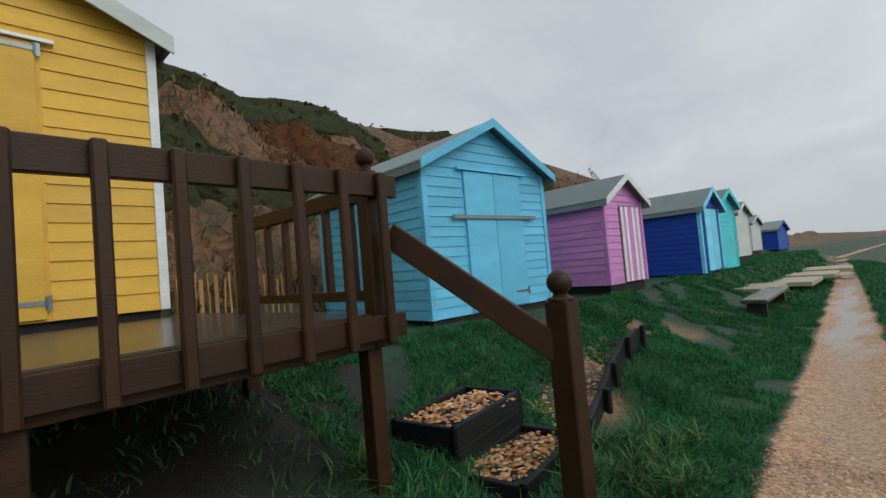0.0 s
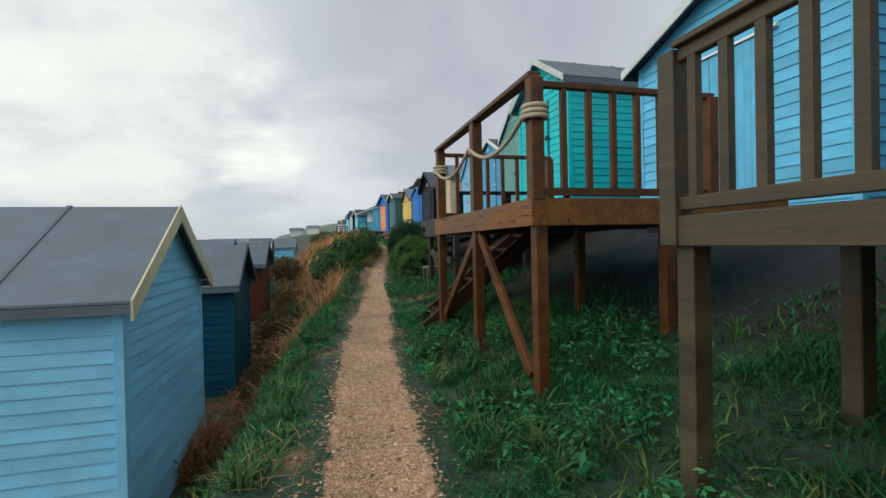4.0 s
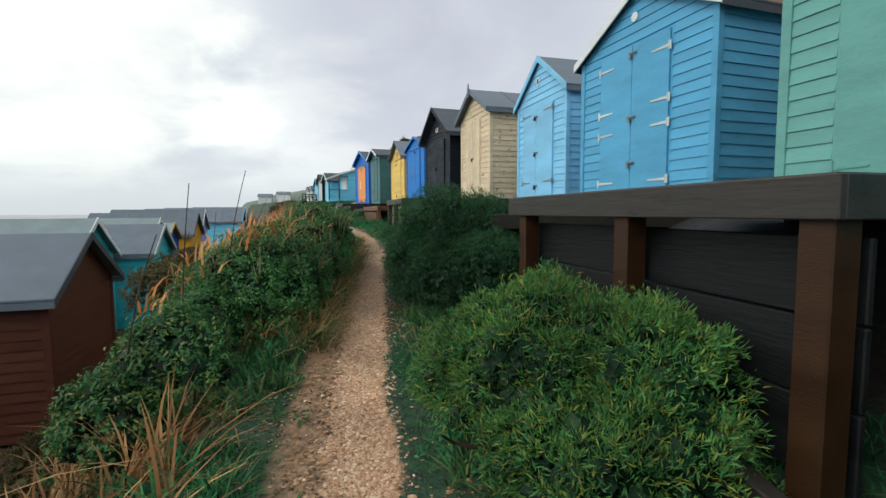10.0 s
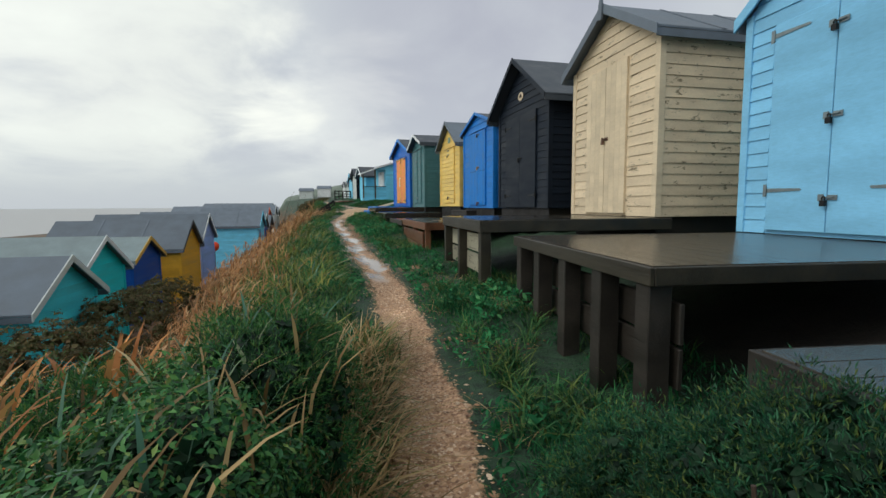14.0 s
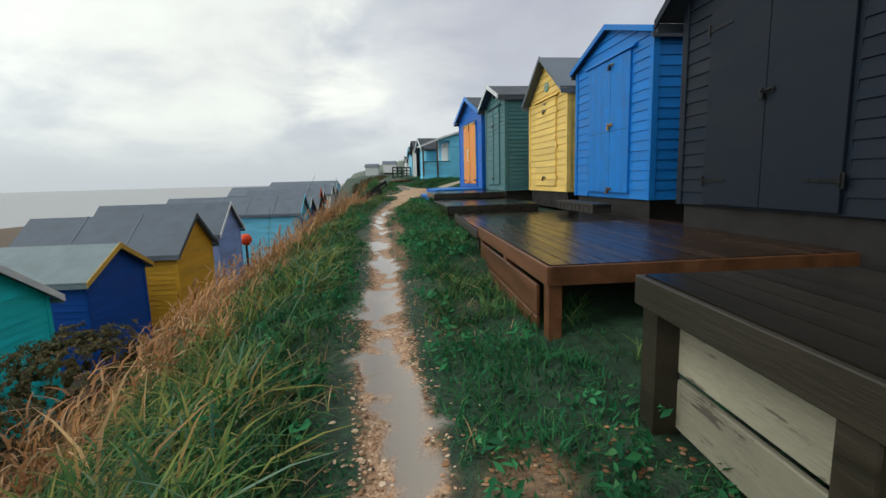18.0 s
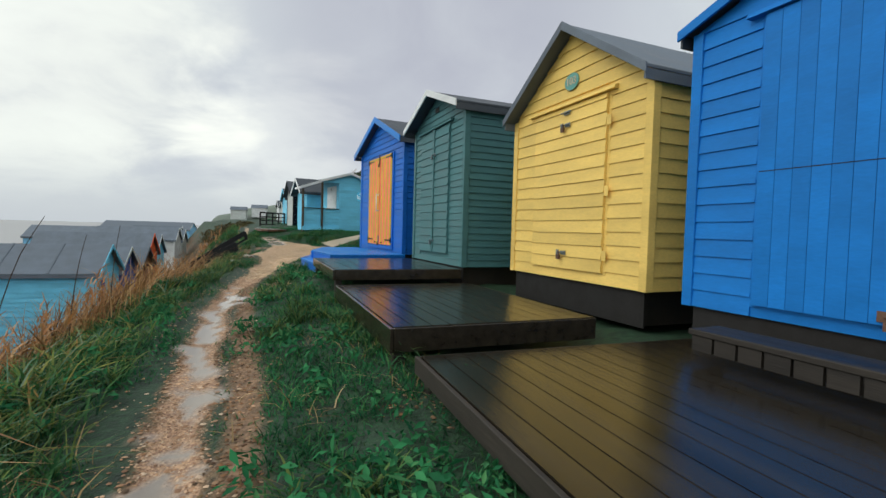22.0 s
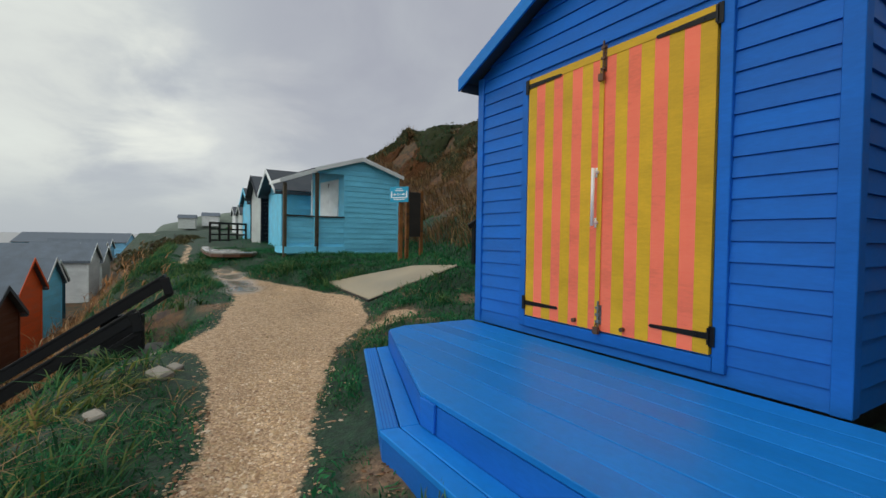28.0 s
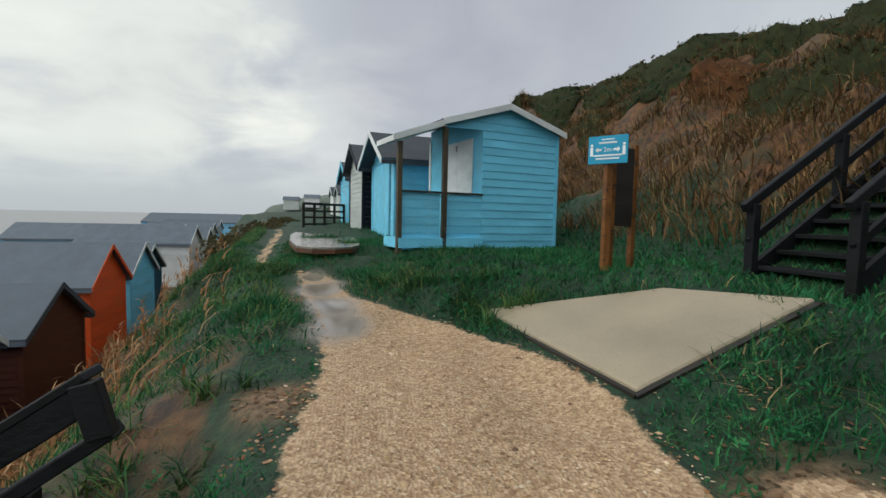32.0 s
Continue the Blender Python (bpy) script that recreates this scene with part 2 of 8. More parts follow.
POSTBROWN = surface("brown_post_timber", lin("5a381c"), 0.5, grain=(20, 1.6, 20), fine=26, vary=0.45, bump=0.25, wear=lin("2a221a"), wear_at=0.6, spec=0.3)
OLDWOOD = surface("old_timber", lin("29241e"), 0.6, grain=(18, 1.8, 18), fine=26, vary=0.5, bump=0.3, wear=lin("5a5444"), wear_at=0.66)
TIMBER = surface("olive_timber", lin("4a402e"), 0.6, grain=(18, 1.8, 18), fine=26, vary=0.4, bump=0.25)
TARBOARD = surface("tarred_board", lin("141618"), 0.6, grain=(10, 1.6, 16), fine=28, vary=0.45, bump=0.5, wear=lin("484c50"), wear_at=0.7, spec=0.3)
WHITEBOARD = surface("flaking_white_board", lin("908c78"), 0.7, grain=(9, 2.0, 16), fine=60, vary=0.25, bump=0.3, wear=lin("5a5248"), wear_at=0.56)
IRON = surface("black_iron", lin("202020"), 0.45, 0.6, vary=0.2, bump=0.1)
STEEL = surface("galvanised_steel", lin("7f8a8c"), 0.4, 0.8, vary=0.2, bump=0.05)
RUST = surface("rusty_steel", lin("6a5040"), 0.6, 0.4, vary=0.3, bump=0.1)
BRASS = surface("brass", lin("b08a4a"), 0.35, 0.9, vary=0.2, bump=0.05)
WHITEIRON = surface("white_enamel", lin("e8e6e0"), 0.3, 0.0, vary=0.06, bump=0.03, wear=lin("8a4a30"), wear_at=0.78)
ROPE = surface("rope", lin("b9ab93"), 0.8, grain=(30, 30, 30), fine=80, vary=0.2, bump=0.5)
MOSSY = surface("mossy_concrete", lin("6c6d55"), 0.8, grain=(5, 5, 5), fine=120, vary=0.3, bump=0.4)
CONCRETE = surface("concrete", lin("a79a82"), 0.5, grain=(3, 3, 3), fine=160, vary=0.16, bump=0.25)
STONE = surface("rubble_stone", lin("a39c90"), 0.8, grain=(6, 6, 6), fine=60, vary=0.25, bump=0.6)
# near-black for ink, railings and joints, and for painted shade in voids
BLACKSHADE = surface("black_and_void_shade", lin("1c1a18"), 0.8, vary=0.3, bump=0.2)
SIGNBLUE = paint("sign_blue", "2f9fc4", rough=0.35)
BARBLUE = surface("bar_white", lin("e6eef0"), 0.4, vary=0.03, bump=0.0)
BUOY = paint("buoy_orange", "e8502a", rough=0.4)


# ---- mesh tools ----
class Mesh:
    """Collects the corners and faces of one mesh."""

    def __init__(self):
        self.v, self.f = [], []

    def add(self, verts, faces):
        n = len(self.v)
        self.v += [tuple(p) for p in verts]
        self.f += [tuple(i + n for i in f) for f in faces]
        return self

    def hexa(self, p):
        """Eight corners: four of one end, then the matching four of the other."""
        return self.add(p, [(0, 3, 2, 1), (4, 5, 6, 7), (0, 1, 5, 4), (1, 2, 6, 5), (2, 3, 7, 6), (3, 0, 4, 7)])

    def box(self, x0, x1, y0, y1, z0, z1):
        return self.hexa([(x0, y0, z0), (x1, y0, z0), (x1, y1, z0), (x0, y1, z0), (x0, y0, z1), (x1, y0, z1), (x1, y1, z1), (x0, y1, z1)])

    def beam(self, a, b, w, h, up=(0, 0, 1)):
        """A straight timber from a to b, w wide and h deep."""
        a, b = Vector(a), Vector(b)
        d = (b - a).normalized()
        s = d.cross(Vector(up))
        if s.length < 1e-4:
            s = d.cross(Vector((1, 0, 0)))
        s.normalize()
        u = s.cross(d).normalized()
        s, u = s * w / 2, u * h / 2
        return self.hexa([a - s - u, a + s - u, a + s + u, a - s + u, b - s - u, b + s - u, b + s + u, b - s + u])

    def prism(self, pts, off):
        """A flat outline moved along off."""
        n = len(pts)
        off = Vector(off)
        vs = [Vector(p) for p in pts] + [Vector(p) + off for p in pts]
        fs = [tuple(reversed(range(n))), tuple(range(n, 2 * n))] + [(i, (i + 1) % n, n + (i + 1) % n, n + i) for i in range(n)]
        return self.add(vs, fs)

    def tube(self, pts, r, sides=8, close=True):
        """A round rod along points; r a number or one radius a point."""
        pts = [Vector(p) for p in pts]
        rs = r if isinstance(r, (list, tuple)) else [r] * len(pts)
        rings = []
        for i, p in enumerate(pts):
            d = (pts[min(i + 1, len(pts) - 1)] - pts[max(i - 1, 0)]).normalized()
            s = d.cross(Vector((0, 0, 1)))
            if s.length < 1e-3:
                s = d.cross(Vector((1, 0, 0)))
            s.normalize()
            u = s.cross(d)
            rings.append([p + (s * math.cos(2 * math.pi * k / sides) + u * math.sin(2 * math.pi * k / sides)) * rs[i] for k in range(sides)])
        vs = [q for r_ in rings for q in r_]
        fs = []
        for i in range(len(pts) - 1):
            for k in range(sides):
                a, b = i * sides + k, i * sides + (k + 1) % sides
                fs.append((a, b, b + sides, a + sides))
        if close:
            fs += [tuple(reversed(range(sides))), tuple(range(len(vs) - sides, len(vs)))]
        return self.add(vs, fs)

    def ball(self, c, r, rings=8, seg=12, squash=1.0):
        c = Vector(c)
        vs = [c + Vector((0, 0, -r * squash))]
        for i in range(1, rings):
            a = math.pi * i / rings - math.pi / 2
            vs += [c + Vector((r * math.cos(a) * math.cos(2 * math.pi * k / seg), r * math.cos(a) * math.sin(2 * math.pi * k / seg), r * squash * math.sin(a))) for k in range(seg)]
        vs.append(c + Vector((0, 0, r * squash)))
        fs = [(0, 1 + (k + 1) % seg, 1 + k) for k in range(seg)]
        for i in range(rings - 2):
            for k in range(seg):
                a, b = 1 + i * seg + k, 1 + i * seg + (k + 1) % seg
                fs.append((a, b, b + seg, a + seg))
        t = len(vs) - 1
        fs += [(t, t - seg + k, t - seg + (k + 1) % seg) for k in range(seg)]
        return self.add(vs, fs)

    def data(self, name, mat, bevel=0.0, smooth=False):
        me = bpy.data.meshes.new(name)
        me.from_pydata([tuple(p) for p in self.v], [], self.f)
        bm = bmesh.new()
        bm.from_mesh(me)
        bmesh.ops.recalc_face_normals(bm, faces=bm.faces)
        if bevel:
            bmesh.ops.bevel(bm, geom=list(bm.edges), offset=bevel, segments=1, affect="EDGES", clamp_overlap=True)
        bm.to_mesh(me)
        bm.free()
        if smooth:
            me.polygons.foreach_set("use_smooth", [True] * len(me.polygons))
        me.materials.append(mat)
        return me


def part(name, mesh, mat, parent=None, label="", bevel=0.0, smooth=False):
    """Links a mesh as one part under a thing or a part."""
    ob = new(name, mesh.data(name, mat, bevel, smooth))
    ob.parent = parent
    if label:
        tagged(ob, label)
    return ob


def thing(name, m, label, category, group="", kind=""):
    ob = new(name)
    ob.empty_display_size = 0.2
    ob.matrix_world = m
    return tagged(ob, label, category, group, kind)


def lettering(text, size, mat, parent, m, name="number", depth=0.004):
    """Raised letters in the built-in font, as a mesh."""
    cu = bpy.data.curves.new(name, "FONT")
    cu.body, cu.size, cu.extrude = text, size, depth
    cu.align_x, cu.align_y = "CENTER", "CENTER"
    tmp = bpy.data.objects.new(name, cu)
    scene.collection.objects.link(tmp)
    me = bpy.data.meshes.new_from_object(tmp.evaluated_get(bpy.context.evaluated_depsgraph_get()))
    bpy.data.objects.remove(tmp)
    bpy.data.curves.remove(cu)
    me.materials.append(mat)
    ob = new(name, me)
    ob.parent = parent
    ob.matrix_local = m
    return ob


FRONT = Matrix(((0, 0, -1, 0), (-1, 0, 0, 0), (0, 1, 0, 0), (0, 0, 0, 1)))  # writing that faces -x


# ---- ground ----
def smooth_table(ys, vs, lo=-60.0, hi=140.0, step=0.25, width=9):
    t = np.arange(lo, hi, step)
    v = np.interp(t, ys, vs)
    k = np.ones(width) / width
    v = np.convolve(np.pad(v, width // 2, mode="edge"), k, mode="valid")
    return lambda y: np.interp(y, t, v)


path_x = smooth_table([-40, -30, -19, -8, -5, -3.2, -1.5, 0, 4.8, 6.8, 9.3, 11.4, 12.5, 14.1, 15.5, 17, 18.5, 19.9, 22, 24.8, 26.4, 29, 30, 32.5, 34.2, 36, 38, 39.7, 41.2, 42.5, 43.3, 44.25, 45.3, 46.8, 47.6, 48.5, 49.4, 50.3, 51.0, 54.6, 58, 70, 90], [5.0, 3.6, 2.2, 0.97, 0.66, 0.5, 0.05, -0.25, -0.28, -0.21, -0.22, -0.07, 0.03, 0.15, 0.18, 0.3, 0.46, 0.64, 0.88, 0.78, 0.64, 0.24, 0.17, -0.18, -0.42, -0.63, -0.78, -0.58, -0.48, -0.28, -0.4, -0.12, 0.1, -0.02, -0.4, -0.92, -1.08, -1.3, -2.2, -2.62, -3.0, -6, -11], width=5)
path_z = smooth_table([-30, -6, 0, 5, 10, 13, 16, 20, 24, 28, 32, 37, 41, 46, 52, 60, 80, 120], [-0.1, -0.1, -0.1, -0.12, 0.0, 0.2, 0.5, 0.88, 1.2, 1.38, 1.52, 1.72, 1.9, 2.1, 2.4, 2.7, 3.0, 3.4])
path_w = smooth_table([-30, -3, 1, 7, 12, 14, 24, 36, 38, 39.7, 41.2, 42.5, 43.3, 44.25, 45.3, 46.8, 47.6, 48.5, 49.4, 50.1, 50.5, 51.0, 53, 80], [0.24, 0.4, 0.34, 0.31, 0.27, 0.19, 0.18, 0.16, 0.13, 0.19, 0.25, 0.37, 0.56, 0.84, 0.9, 0.76, 0.5, 0.25, 0.22, 0.16, -0.3, 0.05, 0.07, 0.08], width=1)
hut_x = smooth_table([-40, -20, -4, 1, 5, 9, 13, 16, 20, 23, 26, 29, 32, 35, 38, 41.5, 44, 50, 60, 90], [4.0, 4.2, 4.4, 4.9, 4.1, 4.2, 3.6, 4.0, 4.4, 4.35, 3.9, 3.6, 3.4, 3.15, 2.4, 1.85, 2.2, 1.6, -0.6, -7])
hut_z = smooth_table([-40, -10, -5, 0, 5, 10, 14, 18, 22, 26, 30, 33.5, 36, 37.5, 40, 42, 44, 47, 52, 60, 90], [0.6, 0.66, 0.62, 1.0, 1.15, 1.4, 1.6, 1.72, 1.72, 1.75, 1.81, 1.82, 1.88, 1.97, 2.0, 2.03, 2.15, 2.5, 2.62, 2.9, 3.4])
foot_x = smooth_table([-30, 4, 14, 17, 22, 25, 28, 32, 42, 48, 60, 90], [-2.2, -2.3, -2.5, -3.5, -3.6, -4.5, -4.7, -6, -6.6, -5.7, -7.6, -14])
foot_z = smooth_table([-30, 7, 14, 20, 40, 60, 90], [-2.0, -1.95, -1.5, -1.25, -1.1, -0.8, -0.4])
toe_x = smooth_table([-30, 40, 43, 46, 52, 60, 90], [7.3, 6.4, 5.0, 3.6, 3.4, 2.6, -5])
ridge_x = smooth_table([-60, 55, 59, 64.5, 76, 84, 100, 125], [17.5, 17.5, 15.7, 13, 10.6, 9.7, 5, -3])
ridge_z = smooth_table([-60, -37, -33, -28, -16, -12, -8, -6.4, -5, 2, 9, 54, 60, 84, 100, 125], [2.0, 5.5, 7.5, 7.6, 8.1, 8.4, 8.5, 8.1, 9.1, 9.7, 10.1, 10.5, 10.8, 10.8, 9.5, 6.0])
rng = np.random.default_rng(4)
_waves = [(rng.uniform(0.15, 0.5), rng.uniform(0, 6.28), rng.uniform(0, 6.28)) for _ in range(7)]


def sstep(t):
    t = np.clip(t, 0, 1)
    return t * t * (3 - 2 * t)


def rough_field(x, y, s):
    out = np.zeros_like(x)
    for k, (a, p, q) in enumerate(_waves):
        f = s * (1 + 0.55 * k)
        out += np.sin(f * (x * math.cos(p) + y * math.sin(p)) + q) * np.cos(f * 0.8 * (x * math.sin(q) - y * math.cos(q)) + p) / (1 + 0.6 * k)
    return out


def ground_z(x, y):
    """Height of the ground, for arrays."""
    x, y = np.asarray(x, float), np.asarray(y, float)
    px, pz, pw = path_x(y), path_z(y), path_w(y)
    d = x - px
    # uphill side
    t = np.clip((d - pw - 0.15) / np.maximum(hut_x(y) - px - pw - 0.2, 0.6), 0, 1)
    swell = sstep((y - 29.0) / 3.0)
    right = pz + (hut_z(y) - pz) * ((1 - swell) * (0.35 * t + 0.65 * t**1.8) + swell * (1 - (1 - t) ** 3.2))
    right += 0.05 * rough_field(x, y, 2.3) * sstep((d - pw - 0.1) / 0.6) * (1 - sstep((x - hut_x(y)) / 1.0))
    toe = toe_x(y)
    k = np.clip((x - toe) / np.maximum(ridge_x(y) - toe, 4), 0, 1)
    bank = (ridge_z(y) + 0.2 * rough_field(x * 0 + 3, y, 0.9) - hut_z(y)) * (0.72 * k + 0.28 * sstep(k))
    bank += (0.55 * rough_field(x, y, 0.55) + 0.22 * rough_field(x, y, 1.7)) * sstep(k * 4) * (1 - sstep((k - 0.75) * 4))
    right += bank
    # seaward side
    run = np.maximum(px - pw - 0.75 - foot_x(y), 0.8)
    u = np.clip((-d - pw - 0.55) / run, 0, 1)
    left = pz + (foot_z(y) - pz) * (0.45 * u + 0.55 * sstep(u)) + 0.05 * rough_field(x, y, 2.1) * sstep((-d - pw) / 0.5) * (1 - sstep((u - 0.8) * 5))
    beyond = np.clip(foot_x(y) - x - 1.0, 0, None)
    left -= np.minimum(beyond * 0.05, 3.2) + np.clip(beyond - 60, 0, 40) * 0.1
    z = np.where(d >= 0, right, left)
    # worn hollow of the path
    z -= 0.03 * sstep(1.2 - np.abs(d) / np.maximum(pw, 0.05)) * (np.abs(d) < pw * 1.3)
    far = np.clip((np.abs(y - 20) - 110) / 200, 0, 1)
    z = np.where(d >= 0, z * (1 - 0.4 * far), z)
    # hollow of the steps down to the beach
    z = z - 0.5 * sstep((-1.0 - x) / 0.7) * sstep((x + 3.2) / 0.8) * sstep((y - 43.5) / 0.7) * sstep((46.0 - y) / 0.6)
    # the turf lies level with the slab beyond the last hut
    near = np.maximum(np.abs(x - 1.65) - 0.9, 0) ** 2 + np.maximum(np.abs(y - 46.6) - 0.9, 0) ** 2
    plane = 2.15 + 0.29 * (x - 1.06) + 0.075 * (y - 45.58)
    return z + (plane - z) * sstep(1.15 - np.sqrt(near) / 0.5)


def axis(*spans):
    out = []
    for a, b, s in spans:
        n = max(1, int(round((b - a) / s)))
        out += [a + (b - a) * i / n for i in range(n)]
    return np.array(out + [spans[-1][1]])


def cover(x, y):
    """How much gravel, bare earth, dry grass, wet and shade-darkened soil lies at a place."""
    d = np.abs(x - path_x(y))
    n = 0.35 * rough_field(x, y, 5.0) * 0.1
    gravel = np.clip((path_w(y) + n - d) / 0.34 + 0.5, 0, 1)
    s2 = np.where((y > 30.5) & (y < 40.2), 1.0, 0.0)
    c2 = np.interp(y, [31, 34, 36, 38.7, 40], [0.25, -0.02, -0.31, -0.57, -0.6])
    track = s2 * sstep((0.11 + 0.5 * n - np.abs(x - c2)) / 0.08 + 0.5)
    trod = np.interp(y, [12, 15, 20, 22, 23.5], [0.0, 0.16, 0.22, 0.12, 0.0])
    track = np.maximum(track, sstep((trod - np.abs(x - path_x(y) + path_w(y) + trod * 0.6)) / 0.1 + 0.2) * (trod > 0))
    bare = 0.0 * x
    for bx, by, br in ((1.2, 44.45, 0.42), (1.3, 43.9, 0.3), (0.85, 44.1, 0.3), (2.3, 44.8, 0.25), (3.9, 46.0, 0.3), (4.02, 45.4, 0.3), (-0.09, 38.3, 0.22), (-0.07, 39.8, 0.25), (-1.04, 45.9, 0.25), (2.7, -5.0, 0.5), (3.0, -7.2, 0.6), (2.3, -3.9, 0.4), (2.9, -9.5, 0.4), (0.2, 41.0, 0.2), (0.12, 40.3, 0.18), (0.65, 10.4, 0.18), (0.9, 12.3, 0.3), (1.2, 4.9, 0.35), (1.5, 2.4, 0.3), (1.35, 25.4, 0.3), (1.15, 26.6, 0.25), (1.0, 17.2, 0.25), (1.5, 17.6, 0.35), (-0.75, 6.6, 0.2), (-0.8, 9.3, 0.25)):
        bare = np.maximum(bare, sstep(1.5 - np.hypot(x - bx, (y - by) * 0.8) / (br * 0.72) + 5 * n))
    earth = np.clip(np.maximum(track, 0.9 * bare), 0, 1)
    mud = np.interp(y, [-3, -1, 24, 26.5, 38.5, 40.5], [0.8, 0, 0, 1, 1, 0])
    earth = np.maximum(earth, 0.8 * mud * sstep((gravel - 0.4) / 0.12))
    gravel = gravel * (1 - 0.12 * mud)
    for bx, by, br in ((1.25, 44.45, 0.3), (1.3, 43.95, 0.2), (0.9, 44.1, 0.3), (-0.95, 43.8, 0.36)):
        gravel = np.maximum(gravel, 0.66 * sstep(1.5 - np.hypot(x - bx, (y - by) * 0.8) / (br * 0.8) + 5 * n))
    k = sstep((x - toe_x(y) + 0.3) / 1.5)
    up = (x - toe_x(y)) / np.maximum(ridge_x(y) - toe_x(y), 4)
    dry = np.maximum(sstep((up - np.where(y > 41, np.interp(y, [46, 48.5], [0.24, 0.06]), 0.0)) / 0.12), 0.8 * sstep((path_x(y) - x - 1.0) / 1.0) * sstep((y - 7) / 4))
    wet = sstep((path_w(y) * np.interp(y, [26.5, 28.5], [0.5, 0.72]) + 3.4 * n - np.abs(x - path_x(y) - 0.05 * np.sin(1.9 * y))) / 0.06 + 0.5) * np.interp(y, [-9, -7, -3, -1.5, 25.6, 26.2, 38.2, 38.8], [0.8, 0.2, 0.15, 0, 0, 1, 1, 0]) * sstep(2.2 * rough_field(x * 0.3, y, 1.4) + 2.3)
    for bx, by, br in ((-1.22, 49.9, 0.2), (-1.02, 49.1, 0.3), (-0.85, 48.2, 0.32), (-0.74, 47.4, 0.32)):
        wet = np.maximum(wet, 1.0 * sstep(1.4 - np.hypot(x - bx, (y - by) * 0.6) / br + 3 * n))
    # bare soil under the decks, darkened to stand for the shade there
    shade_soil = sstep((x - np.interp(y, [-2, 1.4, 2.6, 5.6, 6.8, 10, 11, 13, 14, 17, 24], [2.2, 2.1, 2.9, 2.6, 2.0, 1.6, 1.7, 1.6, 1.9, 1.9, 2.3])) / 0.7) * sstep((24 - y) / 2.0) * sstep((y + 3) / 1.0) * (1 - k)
    return gravel, earth, dry, wet, shade_soil


def ground_material():
    m = bpy.data.materials.new("turf_gravel_and_earth")
    m.use_nodes = True
    nt = m.node_tree
    b = nt.nodes["Principled BSDF"]
    co = nt.nodes.new("ShaderNodeTexCoord")

    def noise_ramp(scale, c0, c1, p0=0.35, p1=0.65, detail=6.0, rough=0.6):
        n = node(nt, "ShaderNodeTexNoise", Scale=scale, Detail=detail, Roughness=rough)
        link(nt, co.outputs["Object"], n.inputs["Vector"])
        r = nt.nodes.new("ShaderNodeValToRGB")
        r.color_ramp.elements[0].position, r.color_ramp.elements[1].position = p0, p1
        r.color_ramp.elements[0].color, r.color_ramp.elements[1].color = c0, c1
        link(nt, n.outputs[0], r.inputs[0])
        return n, r

    def mixed(f, a, c):
        x = nt.nodes.new("ShaderNodeMixRGB")
        link(nt, f, x.inputs[0])
        link(nt, a, x.inputs[1])
        link(nt, c, x.inputs[2])
        return x.outputs[0]

    _, grass = noise_ramp(14, lin("13281a"), lin("28492e"))
    _, dry = noise_ramp(5, lin("33241a"), lin("7c5430"))
    _, earth = noise_ramp(20, lin("604a36"), lin("9c7c5e"))
    # soil tones with the decks' shade already in them
    _, soil_shade = noise_ramp(20, lin("110f0c"), lin("251d16"))
    vor = node(nt, "ShaderNodeTexVoronoi", Scale=48.0, Randomness=1.0)
    link(nt, co.outputs["Object"], vor.inputs["Vector"])
    stones = nt.nodes.new("ShaderNodeValToRGB")
    stones.color_ramp.elements[0].color, stones.color_ramp.elements[1].color = lin("8c6850"), lin("d0aa86")
    fresh = nt.nodes.new("ShaderNodeValToRGB")
    fresh.color_ramp.elements[0].color, fresh.color_ramp.elements[1].color = lin("a2805f"), lin("dcbd98")
    sep = nt.nodes.new("ShaderNodeSeparateColor")
    link(nt, vor.outputs["Color"], sep.inputs[0])
    link(nt, sep.outputs[0], stones.inputs[0])
    link(nt, sep.outputs[0], fresh.inputs[0])
    where = nt.nodes.new("ShaderNodeSeparateXYZ")
    link(nt, co.outputs["Object"], where.inputs[0])
    past = nt.nodes.new("ShaderNodeMapRange")
    past.inputs["From Min"].default_value, past.inputs["From Max"].default_value = 37.0, 42.0
    link(nt, where.outputs[1], past.inputs["Value"])
    pebble = mixed(past.outputs[0], stones.outputs[0], fresh.outputs[0])
    attrs = {}
    for a in ("gravel", "earth", "dry", "wet", "soil_shade"):
        at = nt.nodes.new("ShaderNodeAttribute")
        at.attribute_name = a
        attrs[a] = at.outputs["Fac"]
    pn, patch = noise_ramp(1.3, (0, 0, 0, 1), (1, 1, 1, 1), 0.45, 0.6)
    pm = nt.nodes.new("ShaderNodeMath")
    pm.operation = "MULTIPLY_ADD"
    pm.use_clamp = True
    link(nt, attrs["dry"], pm.inputs[0])
    pm.inputs[1].default_value = 1.65
    less = nt.nodes.new("ShaderNodeMath")
    less.operation = "SUBTRACT"
    link(nt, patch.outputs[0], less.inputs[0])
    less.inputs[1].default_value = 1.0
    link(nt, less.outputs[0], pm.inputs[2])
    c = mixed(pm.outputs[0], grass.outputs[0], dry.outputs[0])
    c = mixed(attrs["earth"], c, earth.outputs[0])
    c = mixed(attrs["soil_shade"], c, soil_shade.outputs[0])
    # ragged edge where the gravel meets the turf
    en = node(nt, "ShaderNodeTexNoise", Scale=11.0, Detail=6.0, Roughness=0.7)
    link(nt, co.outputs["Object"], en.inputs["Vector"])
    es = nt.nodes.new("ShaderNodeMath")
    es.operation = "MULTIPLY_ADD"
    link(nt, en.outputs[0], es.inputs[0])
    es.inputs[1].default_value = 0.55
    link(nt, attrs["gravel"], es.inputs[2])
